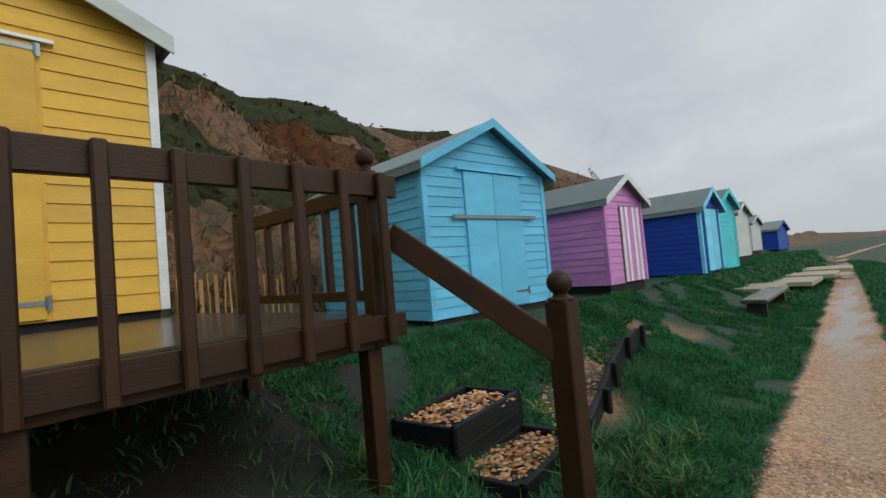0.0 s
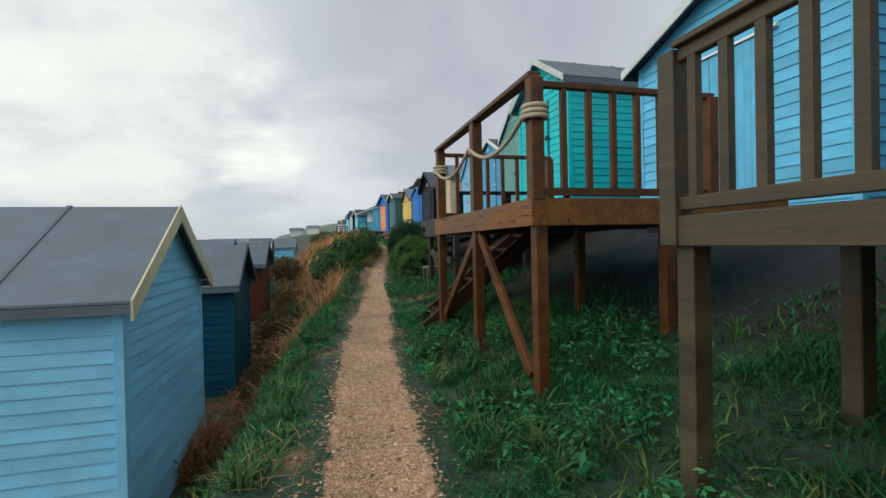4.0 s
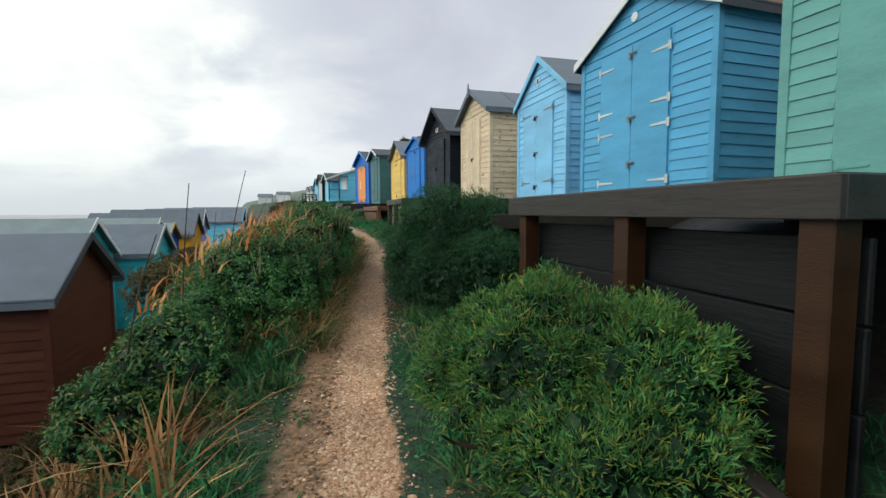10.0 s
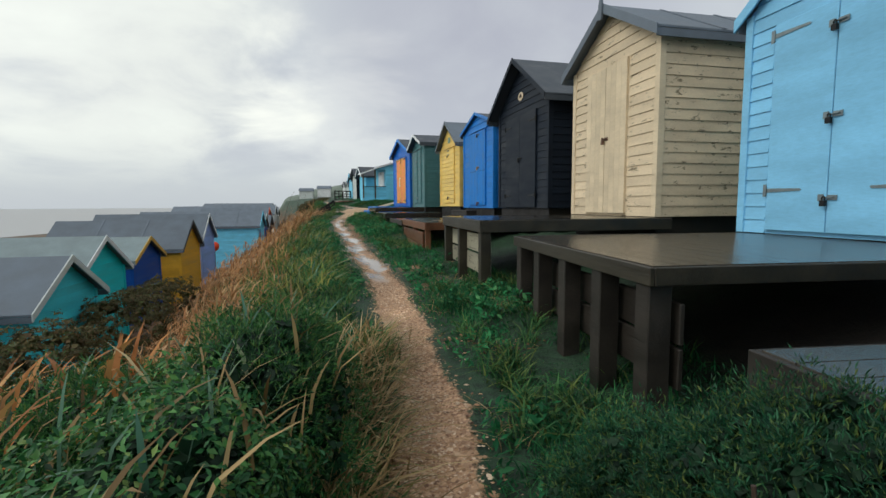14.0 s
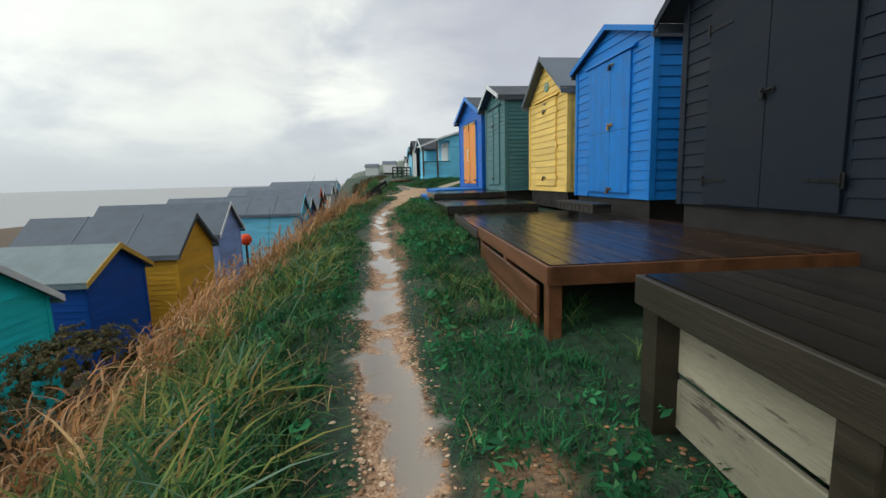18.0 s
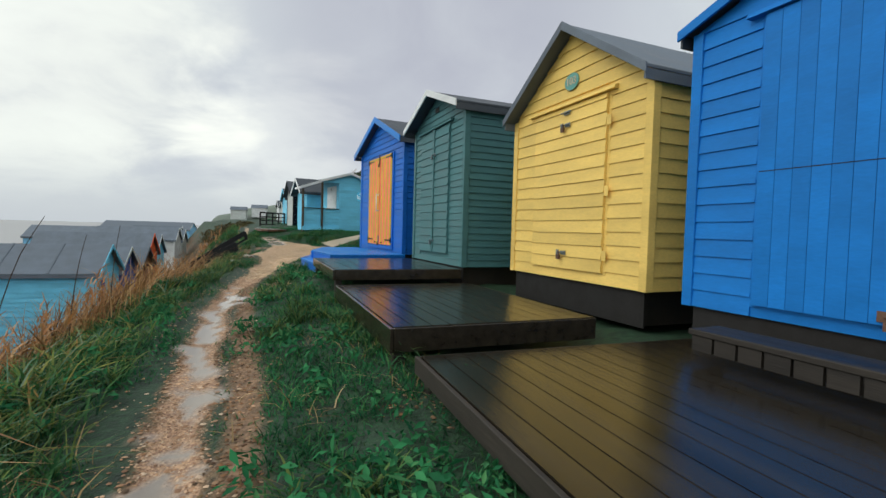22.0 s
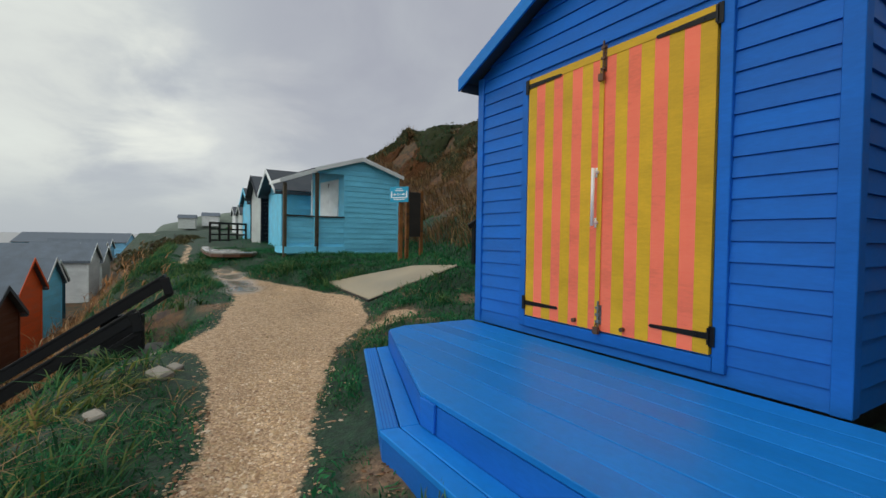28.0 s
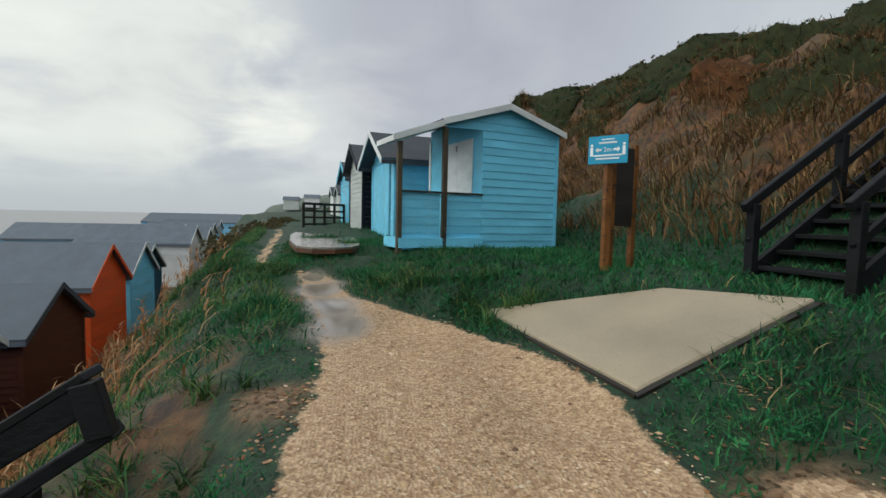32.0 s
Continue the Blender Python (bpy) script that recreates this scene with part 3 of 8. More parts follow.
    er = nt.nodes.new("ShaderNodeMapRange")
    er.inputs["From Min"].default_value, er.inputs["From Max"].default_value = 0.70, 0.80
    link(nt, es.outputs[0], er.inputs["Value"])
    c = mixed(er.outputs[0], c, pebble)
    # puddle base paled to carry the sky's reflection
    damp = nt.nodes.new("ShaderNodeRGB")
    damp.outputs[0].default_value = lin("948a7e")
    c = mixed(attrs["wet"], c, damp.outputs[0])
    gl = nt.nodes.new("ShaderNodeMapRange")
    gl.inputs["To Min"].default_value, gl.inputs["To Max"].default_value = 0.7, 0.07
    link(nt, attrs["wet"], gl.inputs["Value"])
    link(nt, gl.outputs[0], b.inputs["Roughness"])
    link(nt, c, b.inputs["Base Color"])
    hm = nt.nodes.new("ShaderNodeMath")
    hm.operation = "MULTIPLY"
    link(nt, vor.outputs["Distance"], hm.inputs[0])
    link(nt, attrs["gravel"], hm.inputs[1])
    ad = nt.nodes.new("ShaderNodeMath")
    ad.operation = "ADD"
    fn = node(nt, "ShaderNodeTexNoise", Scale=45.0, Detail=5.0)
    link(nt, co.outputs["Object"], fn.inputs["Vector"])
    link(nt, fn.outputs[0], ad.inputs[0])
    link(nt, hm.outputs[0], ad.inputs[1])
    flat = nt.nodes.new("ShaderNodeMapRange")
    flat.inputs["To Min"].default_value, flat.inputs["To Max"].default_value = 0.7, 0.03
    link(nt, attrs["wet"], flat.inputs["Value"])
    bp = nt.nodes.new("ShaderNodeBump")
    link(nt, flat.outputs[0], bp.inputs["Strength"])
    bp.inputs["Distance"].default_value = 0.02
    link(nt, ad.outputs[0], bp.inputs["Height"])
    link(nt, bp.outputs[0], b.inputs["Normal"])
    return m


def build_ground():
    xs = axis((-1200, -200, 200), (-200, -40, 20), (-40, -12, 2.0), (-12, -4, 0.4), (-4, -2, 0.16), (-2, 2.6, 0.06), (2.6, 6, 0.2), (6, 24, 0.5), (24, 60, 6), (60, 1200, 150))
    ys = axis((-1200, -100, 120), (-100, -25, 5), (-25, -6, 0.5), (-6, 53, 0.1), (53, 70, 0.4), (70, 110, 2), (110, 200, 10), (200, 2600, 200))
    X, Y = np.meshgrid(xs, ys)
    Z = ground_z(X, Y)
    nx, ny = len(xs), len(ys)
    co = np.stack([X, Y, Z], -1).reshape(-1, 3)
    i = np.arange((ny - 1) * (nx - 1))
    a = (i // (nx - 1)) * nx + i % (nx - 1)
    quads = np.stack([a, a + 1, a + nx + 1, a + nx], -1)
    me = bpy.data.meshes.new("ground")
    me.vertices.add(len(co))
    me.vertices.foreach_set("co", co.ravel())
    me.loops.add(len(quads) * 4)
    me.loops.foreach_set("vertex_index", quads.ravel())
    me.polygons.add(len(quads))
    me.polygons.foreach_set("loop_start", np.arange(len(quads)) * 4)
    me.polygons.foreach_set("use_smooth", np.ones(len(quads), bool))
    me.update(calc_edges=True)
    for name, v in zip(("gravel", "earth", "dry", "wet", "soil_shade"), cover(X.ravel(), Y.ravel())):
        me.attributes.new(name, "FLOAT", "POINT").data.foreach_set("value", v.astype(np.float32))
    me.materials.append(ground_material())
    tagged(new("ground", me), "grassy coastal slope with a trodden gravel path", "ground", kind="structure")


build_ground()


def build_sea():
    m = bpy.data.materials.new("grey_sea_water")
    m.use_nodes = True
    nt = m.node_tree
    b = nt.nodes["Principled BSDF"]
    b.inputs["Base Color"].default_value = lin("a2a3a3")
    b.inputs["Roughness"].default_value = 0.5
    co = nt.nodes.new("ShaderNodeTexCoord")
    mp = nt.nodes.new("ShaderNodeMapping")
    mp.inputs["Scale"].default_value = (0.12, 0.03, 1)
    link(nt, co.outputs["Object"], mp.inputs[0])
    n = node(nt, "ShaderNodeTexNoise", Scale=1.0, Detail=6.0)
    link(nt, mp.outputs[0], n.inputs["Vector"])
    bp = nt.nodes.new("ShaderNodeBump")
    bp.inputs["Strength"].default_value = 0.6
    bp.inputs["Distance"].default_value = 1.5
    link(nt, n.outputs[0], bp.inputs["Height"])
    link(nt, bp.outputs[0], b.inputs["Normal"])
    w = Mesh()
    w.add([(-4800, -3000, -5.6), (-30, -3000, -5.6), (-30, 4800, -5.6), (-4800, 4800, -5.6)], [(0, 1, 2, 3)])
    tagged(part("water", w, m), "calm grey sea under an overcast sky", "water", kind="structure")


build_sea()


# ---- beach huts ----
# A hut's own axes: x runs back from its front, y runs along the front, z up from its floor.
def board(side, a, z0, z1, w, d, lap=0.018, thin=0.005):
    """One weatherboard: a = near and far end at its foot, then at its head."""
    p = []
    for zz, (lo, hi), t in ((z0 + 0.004, a[:2], lap), (z1, a[2:], thin)):
        for q, off in ((lo, 0.0), (hi, 0.0), (hi, t), (lo, t)):
            if side == "F":
                p.append((-off, q, zz))
            elif side == "B":
                p.append((d + off, q, zz))
            elif side == "N":
                p.append((q, -off, zz))
            else:
                p.append((q, w + off, zz))
    return Mesh().hexa(p)


HUTS = {}


def hut(label, at, yaw, w, d, eave, apex, wall, trim, roof, door=None, pitch=0.135, over=0.16, side=0.14, barge=0.13, barge_mat=None, corner=0.06, sides="N", front="F", fine=True, roof_seams=0, group="row of beach huts", eave_mat=None, finial=False, head=None, side_mat=None, roof_back=0.1, lift=0.34):
    h = thing("beach_hut", pose(at[0], at[1], at[2], 0, 0, yaw), label, "beach hut", group)
    HUTS[label] = h
    barge_mat = barge_mat or trim
    side_mat = side_mat or wall
    rise = (apex - eave) / (w / 2)
    part("body", Mesh().prism([(0, 0, 0), (0, w, 0), (0, w, eave), (0, w / 2, apex), (0, 0, eave)], (d, 0, 0)), wall, h)
    rows = []
    z = 0.0
    while z < apex - 0.05:
        rows.append((z, min(z + pitch, apex)))
        z += pitch
    rest = {}

    def lay(s, a, z0, z1, m):
        if fine:
            part("board", board(s, a, z0, z1, w, d), m, h)
        else:
            b = board(s, a, z0, z1, w, d)
            rest.setdefault(m.name, (m, Mesh()))[1].add(b.v, b.f)

    holes = [(door["y0"], door["y1"], door["z0"], door["z1"])] if door else []
    for z0, z1 in rows:
        lo0 = max(0.0, (z0 - eave) / rise) if z0 > eave else 0.0
        lo1 = max(0.0, (z1 - eave) / rise) if z1 > eave else 0.0
        inset = corner if z0 < eave else 0.0
        a = (lo0 + inset, w - lo0 - inset, max(lo1, inset) if z0 < eave else lo1, w - (max(lo1, inset) if z0 < eave else lo1))
        cut = [q for q in holes if z0 < q[3] - 0.02 and z1 > q[2] + 0.02]
        if cut and front == "F":
            q = cut[0]
            if q[0] - 0.03 > a[0]:
                lay(front, (a[0], q[0] - 0.03, a[2], q[0] - 0.03), z0, z1, wall)
            if a[1] > q[1] + 0.03:
                lay(front, (q[1] + 0.03, a[1], q[1] + 0.03, a[3]), z0, z1, wall)
        elif a[1] - a[0] > 0.05 and a[3] - a[2] > -0.01:
            lay(front, a, z0, z1, wall)
        if z1 <= eave + 0.001:
            for s in sides:
                lay(s, (corner, d - corner, corner, d - corner), z0, z1, side_mat)
    for m, b in rest.values():
        part("cladding", b, m, h)
    # corner posts
    c = 0.03
    fx = 0.0 if front == "F" else d
    sg = -1 if front == "F" else 1
    for y0, y1 in ((-c, corner), (w - corner, w + c)):
        x0, x1 = sorted((fx + sg * c, fx - sg * corner))
        part("corner_trim", Mesh().box(x0, x1, y0, y1, 0, eave - 0.02), trim, h, bevel=0.004)
    # roof slabs, bargeboards and eaves
    th = 0.035
    for k in (0, 1):
        ye, ya = (-side, w / 2) if k == 0 else (w + side, w / 2)
        ze = eave - side * rise
        pts = [(-over, ye, ze + 0.02), (-over, ya, apex + 0.02), (-over, ya, apex + 0.02 + th), (-over, ye, ze + 0.02 + th)]
        r = part("roof", Mesh().prism(pts, (d + over + roof_back, 0, 0)), roof, h, bevel=0.006)
        for s in range(roof_seams):
            x = -over + (d + over) * (s + 1) / (roof_seams + 1)
            up = [(x, ye, ze + 0.02 + th), (x, ya, apex + 0.02 + th), (x, ya, apex + 0.035 + th), (x, ye, ze + 0.035 + th)]
            part("felt_seam", Mesh().prism(up, (0.05, 0, 0)), roof, r)
        dy = math.copysign(0.012, ya - ye)
        low = barge
        bp = [(0, ye - dy * 1.5, ze + 0.06), (0, ya, apex + 0.075), (0, ya, apex + 0.075 - low * 1.05), (0, ye - dy * 1.5, ze + 0.06 - low)]
        for x in ((-over - 0.022,) if front == "F" else (-over - 0.022, d + roof_back)):
            part("bargeboard", Mesh().prism([(x, p[1], p[2]) for p in bp], (0.022, 0, 0)), barge_mat, h, bevel=0.003)
        y0, y1 = sorted((ye, ye + math.copysign(0.02, ya - ye)))
        part("eaves_board", Mesh().box(-over + 0.002, d + roof_back - 0.004, y0, y1, ze - 0.075, ze + 0.018), eave_mat or roof, h)
    if finial:
        part("finial", Mesh().prism([(-over - 0.05, w / 2 - 0.035, apex - 0.16), (-over - 0.05, w / 2 + 0.035, apex - 0.16), (-over - 0.05, w / 2 + 0.045, apex + 0.05), (-over - 0.05, w / 2, apex + 0.2), (-over - 0.05, w / 2 - 0.045, apex + 0.05)], (0.028, 0, 0)), barge_mat, h)
    # bearers under the floor
    for y in (0.12, w / 2 - 0.05, w - 0.22):
        part("bearer", Mesh().box(0.05, d - 0.05, y, y + 0.1, -lift, -0.004), OLDWOOD, h)
    # near-black sheet stands in for the shade under the floor
    part("plinth", Mesh().box(0.03, 0.048, 0.04, w - 0.04, -lift, -0.005), BLACKSHADE, h)
    if door:
        add_door(h, door, wall, w)
    return h


def strap(parent, y, z, length, toward, mat, x=-0.05, name="strap_hinge"):
    """A tee hinge: a plate and a tapering arm with screw heads."""
    s = 1 if toward > 0 else -1
    m = Mesh().box(x - 0.006, x, min(y, y - s * 0.035), max(y, y - s * 0.035), z - 0.06, z + 0.06)
    m.prism([(x - 0.006, y, z - 0.02), (x - 0.006, y + s * length, z - 0.011), (x - 0.006, y + s * (length + 0.012), z), (x - 0.006, y + s * length, z + 0.011), (x - 0.006, y, z + 0.02)], (0.006, 0, 0))
    m.tube([(x - 0.008, y, z - 0.05), (x - 0.008, y, z + 0.05)], 0.009, 8)
    for i in range(3):
        c = y + s * length * (0.2 + 0.32 * i)
        m.tube([(x - 0.011, c, z), (x - 0.004, c, z)], 0.006, 6)
    return part(name, m, mat, parent)


def padlock(parent, y, z, mat, hasp_mat, x=-0.055, span=0.1):
    m = Mesh().box(x - 0.006, x, y - span, y - 0.015, z - 0.022, z + 0.022).box(x - 0.006, x, y + 0.02, y + span * 0.7, z - 0.03, z + 0.03)
    m.tube([(x - 0.016, y - span * 0.8, z), (x - 0.016, y + 0.03, z)], 0.008, 8)
    b = part("hasp", m, hasp_mat, parent)
    lk = Mesh().box(x - 0.04, x - 0.012, y - 0.022, y + 0.024, z - 0.075, z - 0.025)
    lk.tube([(x - 0.026, y - 0.014, z - 0.03), (x - 0.026, y - 0.014, z), (x - 0.026, y, z + 0.014), (x - 0.026, y + 0.014, z), (x - 0.026, y + 0.014, z - 0.03)], 0.005, 6)
    part("padlock", lk, mat, b)
    return b


def add_door(h, door, wall, w):
    """door: y0 y1 z0 z1, kind, mat, leaves, and fittings."""
    y0, y1, z0, z1 = door["y0"], door["y1"], door["z0"], door["z1"]
    mat = door.get("mat", wall)
    n = door.get("leaves", 2)
    kind = door.get("kind", "panel")
    # near-black sheet shows as the gap round the leaves
    part("door_lining", Mesh().box(-0.012, 0.01, y0 - 0.03, y1 + 0.03, z0 - 0.02, z1 + 0.02), BLACKSHADE if door.get("dark", True) else wall, h)
    fm = door.get("frame")
    if fm:
        for a, b in ((y0 - 0.085, y0 - 0.012), (y1 + 0.012, y1 + 0.085)):
            part("door_post", Mesh().box(-0.042, 0.0, a, b, z0 - 0.1, z1 + 0.02), fm, h, bevel=0.004)
        part("door_sill", Mesh().box(-0.045, 0.0, y0 - 0.01, y1 + 0.01, z0 - 0.1, z0 - 0.015), fm, h, bevel=0.004)
    split = door.get("split", 0.5)
    edges = [y0, y1] if n == 1 else [y0, y0 + (y1 - y0) * split, y1]
    for i in range(n):
        a, b = edges[i] + 0.004, edges[i + 1] - 0.004
        if kind == "plank":
            leaf = part("door", Mesh().box(-0.028, -0.014, a, b, z0, z1), mat, h)
            k = max(2, int(round((b - a) / door.get("plank", 0.1))))
            for j in range(k):
                p0, p1 = a + (b - a) * j / k, a + (b - a) * (j + 1) / k
                pm = door["stripes"][(j + i) % len(door["stripes"])] if "stripes" in door else mat
                part("plank", Mesh().box(-0.046, -0.028, p0 + (0.0003 if "stripes" in door else 0.0015), p1 - (0.0003 if "stripes" in door else 0.0015), z0, z1), pm, leaf)
        elif kind == "lap":
            leaf = part("door", Mesh().box(-0.03, -0.014, a, b, z0, z1), mat, h)
            z = z0
            while z < z1 - 0.03:
                q = min(z + door.get("pitch", 0.135), z1)
                part("board", Mesh().hexa([(-0.03, a, z), (-0.03, b, z), (-0.05, b, z + 0.004), (-0.05, a, z + 0.004), (-0.03, a, q), (-0.03, b, q), (-0.036, b, q), (-0.036, a, q)]), mat, leaf)
                z = q
        else:
            leaf = part("door", Mesh().box(-0.046, -0.014, a, b, z0, z1), mat, h, bevel=0.004)
        for zz, ln, hm in door.get("straps", ()):
            yy, tw = (a, 1) if (i == 0 and n == 2) or door.get("hinge", 1) == 0 else (b, -1)
            strap(leaf, yy, z0 + zz, ln, tw, hm, x=-0.048)
    mid = edges[1] if n == 2 else (y0 if door.get("lock_side", 1) > 0 else y1)
    for zz, m1, m2 in door.get("locks", ()):
        padlock(h, mid + door.get("lock_off", 0.0), z0 + zz, m1, m2)
    if "head" in door:
        part("door_head", Mesh().prism([(0, y0 - 0.12, z1 + 0.01), (-0.075, y0 - 0.12, z1 + 0.01), (-0.06, y0 - 0.12, z1 + 0.045), (0, y0 - 0.12, z1 + 0.06)], (0, y1 - y0 + 0.24, 0)), door["head"], h)
    if "cover" in door:
        yc = mid
        part("cover_strip", Mesh().box(-0.062, -0.046, yc - 0.04, yc + 0.04, z0, z1), door["cover"], h, bevel=0.003)


def number_plate(h, y, z, text, plate, ink, rx=0.11, rz=0.075, x=-0.03):
    p = Mesh().prism([(x, y + rx * math.cos(a * math.pi / 10), z + rz * math.sin(a * math.pi / 10)) for a in range(20)], (0.014, 0, 0))
    o = part("number_plate", p, plate, h, bevel=0.003)
    lettering(text, rz * 1.25, ink, o, Matrix.Translation((x - 0.002, y, z)) @ FRONT)


def D(y0, y1, z0, z1, **k):
    return dict(y0=y0, y1=y1, z0=z0, z1=z1, **k)


def build_row():
    hut("bright yellow weatherboard hut behind a railed brown deck", (4.962, -1.079, 1.24), 3, 2.972, 2.6, 2.564, 3.2, YELLOW, WHITE, FELT, over=0.18, side=0.13, barge=0.17, barge_mat=PALE,
        door=D(0.85, 2.09, 0.02, 2.28, leaves=1, kind="panel", head=WHITE, hinge=0, lock_side=-1, lock_off=-0.06, locks=[(2.07, RUST, STEEL), (0.33, RUST, STEEL)], straps=[(0.13, 0.72, STEEL), (2.21, 0.74, STEEL)], dark=False), pitch=0.16, corner=0.05)
    hut("sky-blue hut with white number above double doors", (4.311, 3.019, 1.415), 5, 3.06, 3.0, 2.55, 3.283, SKY, SKY, FELTDK, over=0.18, side=0.16, finial=True,
        door=D(0.64, 2.53, 0.02, 2.54, leaves=2, split=0.5, kind="panel", head=SKY, locks=[(2.2, STEEL, STEEL), (0.4, STEEL, STEEL)]), sides="NL")
    hut("soft-blue hut with a white-edged roof behind decks", (4.43, 7.15, 1.5), 5, 3.05, 2.8, 2.46, 3.02, SKY, SKY, FELTDK, barge_mat=WHITE, over=0.2, side=0.18, finial=True,
        door=D(0.9, 2.5, 0.02, 2.1, leaves=2, kind="plank", head=WHITE, straps=[(0.3, 0.3, STEEL)]))
    hut("turquoise hut above a rope-railed deck", (3.678, 11.736, 1.855), 5, 2.09, 2.6, 2.534, 3.175, TURQ, TURQ, FELT, barge_mat=PALE, over=0.18, roof_seams=2,
        door=D(0.75, 1.6, 0.05, 2.3, leaves=1, kind="plank", plank=0.14, locks=[(1.5, IRON, IRON)]))
    hut("sage green hut with plain double doors", (4.164, 14.604, 1.92), 3, 2.286, 2.6, 2.43, 3.32, SAGE, SAGE, FELTDK, barge_mat=PALE, over=0.07, side=0.1,
        door=D(0.505, 1.82, 0.1, 2.25, leaves=2, split=0.54, kind="panel", locks=[(1.19, STEEL, BRASS)], straps=[(0.1, 0.25, SAGE)], dark=False))
    hut("mid-blue hut with pale scuffed hinges", (4.521, 18.153, 1.9), 5, 2.59, 2.6, 2.34, 2.99, MIDBLUE, MIDBLUE, FELTDK, barge_mat=WHITE, over=0.1, side=0.11, side_mat=MIDBLUE,
        door=D(0.68, 2.08, 0.03, 2.25, leaves=2, split=0.5, kind="panel", locks=[(1.2, STEEL, STEEL), (2.1, STEEL, STEEL), (0.55, STEEL, STEEL)], straps=[(0.28, 0.32, PALE), (1.02, 0.3, PALE), (1.34, 0.3, PALE), (2.0, 0.3, PALE)], dark=False))
    hut("pale blue hut with a small shield on its gable", (4.561, 21.8, 1.99), 2, 2.173, 2.6, 2.236, 3.02, SKY2, SKY2, FELT, over=0.08, side=0.1,
        door=D(0.49, 1.83, 0.04, 2.02, leaves=2, split=0.54, kind="panel", locks=[(1.02, IRON, STEEL), (1.79, IRON, STEEL), (0.31, IRON, STEEL)], straps=[(0.39, 0.36, STEEL), (1.87, 0.36, STEEL)], dark=False))
    hut("cream hut with badly peeling paint", (4.103, 24.928, 2.13), 4, 2.12, 2.6, 2.324, 2.936, CREAM, CREAM2, FELT, barge_mat=FELT, over=0.17, side=0.14, finial=True, roof_seams=2,
        door=D(0.62, 1.66, 0.04, 2.15, leaves=2, kind="plank", plank=0.14, mat=CREAM2, locks=[(1.08, RUST, RUST)], dark=False))
    hut("black hut with a white oval number", (3.776, 27.739, 2.227), 6, 2.422, 2.6, 2.137, 2.963, BLACK, BLACK, FELTDK, over=0.22, side=0.23, barge=0.1,
        door=D(0.48, 1.98, 0.02, 1.91, leaves=2, kind="panel", locks=[(1.0, IRON, IRON)], straps=[(0.24, 0.3, IRON), (1.7, 0.3, IRON)], dark=False))
    hut("cobalt blue hut with planked double doors", (3.651, 31.202, 2.215), 6.5, 2.447, 2.6, 2.192, 2.568, COBALT, COBALT, FELTDK, over=0.09, side=0.1, barge=0.08,
        door=D(0.52, 1.89, 0.09, 2.1, leaves=2, split=0.42, kind="plank", plank=0.105, head=COBALT, locks=[(1.03, BRASS, BRASS), (1.92, IRON, STEEL), (0.05, RUST, RUST)], dark=False))
    hut("butter-yellow hut with an oval number plate", (3.318, 34.06, 2.26), 6.8, 2.3, 2.6, 1.99, 2.757, LEMON, LEMON, FELT, barge_mat=FELT, over=0.17, side=0.06, barge=0.09,
        door=D(0.545, 1.8, 0.12, 1.93, leaves=1, kind="lap", head=LEMON, dark=False), sides="N")
    hut("dull green hut with boarded double doors", (2.544, 37.029, 2.237), 6.5, 2.232, 2.6, 2.38, 2.777, GREEN, GREEN, FELTDK, barge_mat=WHITE, over=0.215, side=0.1, barge=0.1,
        door=D(0.54, 1.82, 0.17, 2.22, leaves=2, split=0.5, kind="lap", cover=GREEN, head=GREEN, locks=[(1.63, STEEL, STEEL), (0.2, STEEL, STEEL)], dark=False), pitch=0.1)
    o = hut("royal blue hut with orange and yellow striped doors", (2.25, 40.196, 2.243), 11, 3.0, 2.7, 2.46, 3.078, ROYAL, ROYAL, FELTDK, over=0.173, side=0.14, barge=0.13, barge_mat=ROYAL2,
        door=D(0.635, 2.25, 0.17, 2.22, leaves=2, kind="plank", plank=0.1, mat=MUSTARD, stripes=[MUSTARD, CORAL], frame=ROYAL, straps=[(0.11, 0.38, IRON), (1.99, 0.38, IRON)], dark=False), pitch=0.12)
    hd = Mesh().tube([(-0.11, 1.47, 0.94), (-0.11, 1.47, 1.36)], 0.0135, 12)
    for z in (0.965, 1.335):
        hd.tube([(-0.045, 1.47, z), (-0.11, 1.47, z)], 0.013, 10)
        hd.box(-0.052, -0.044, 1.442, 1.498, z - 0.035, z + 0.035)
    part("door_handle", hd, WHITEIRON, o, "white enamelled pull handle", smooth=True)
    # back along the row
    hut("sky-blue hut with a barred double door", (4.514, -6.602, 0.735), 0, 2.638, 2.8, 2.07, 2.723, SKY, SKY, FELT2, over=0.18, side=0.135, sides="NL",
        door=D(0.65, 1.9, 0.02, 2.0, leaves=2, kind="panel", mat=SKY, head=SKY, straps=[(0.2, 0.3, STEEL)], dark=False))
    hut("pink hut with white-striped doors", (4.364, -9.916, 0.806), 0, 1.571, 2.6, 1.662, 2.112, PINK, PINK, FELT2, barge_mat=WHITE, sides="L",
        door=D(0.2, 0.98, 0.02, 1.52, leaves=2, kind="plank", plank=0.1, mat=PINK, stripes=[WHITE, PINK]))
    hut("navy hut with a light blue front", (4.296, -14.682, 0.69), 0, 1.468, 3.2, 1.764, 2.216, NAVY, AQUA, FELT2, sides="L", side_mat=NAVY,
        door=D(0.3, 1.2, 0.05, 1.7, leaves=2, mat=AQUA))
    hut("teal hut with a green felt roof", (4.36, -16.3, 0.7), 0, 1.5, 3.2, 1.87, 2.27, TEAL, TEAL, FELT2, sides="L", fine=False)
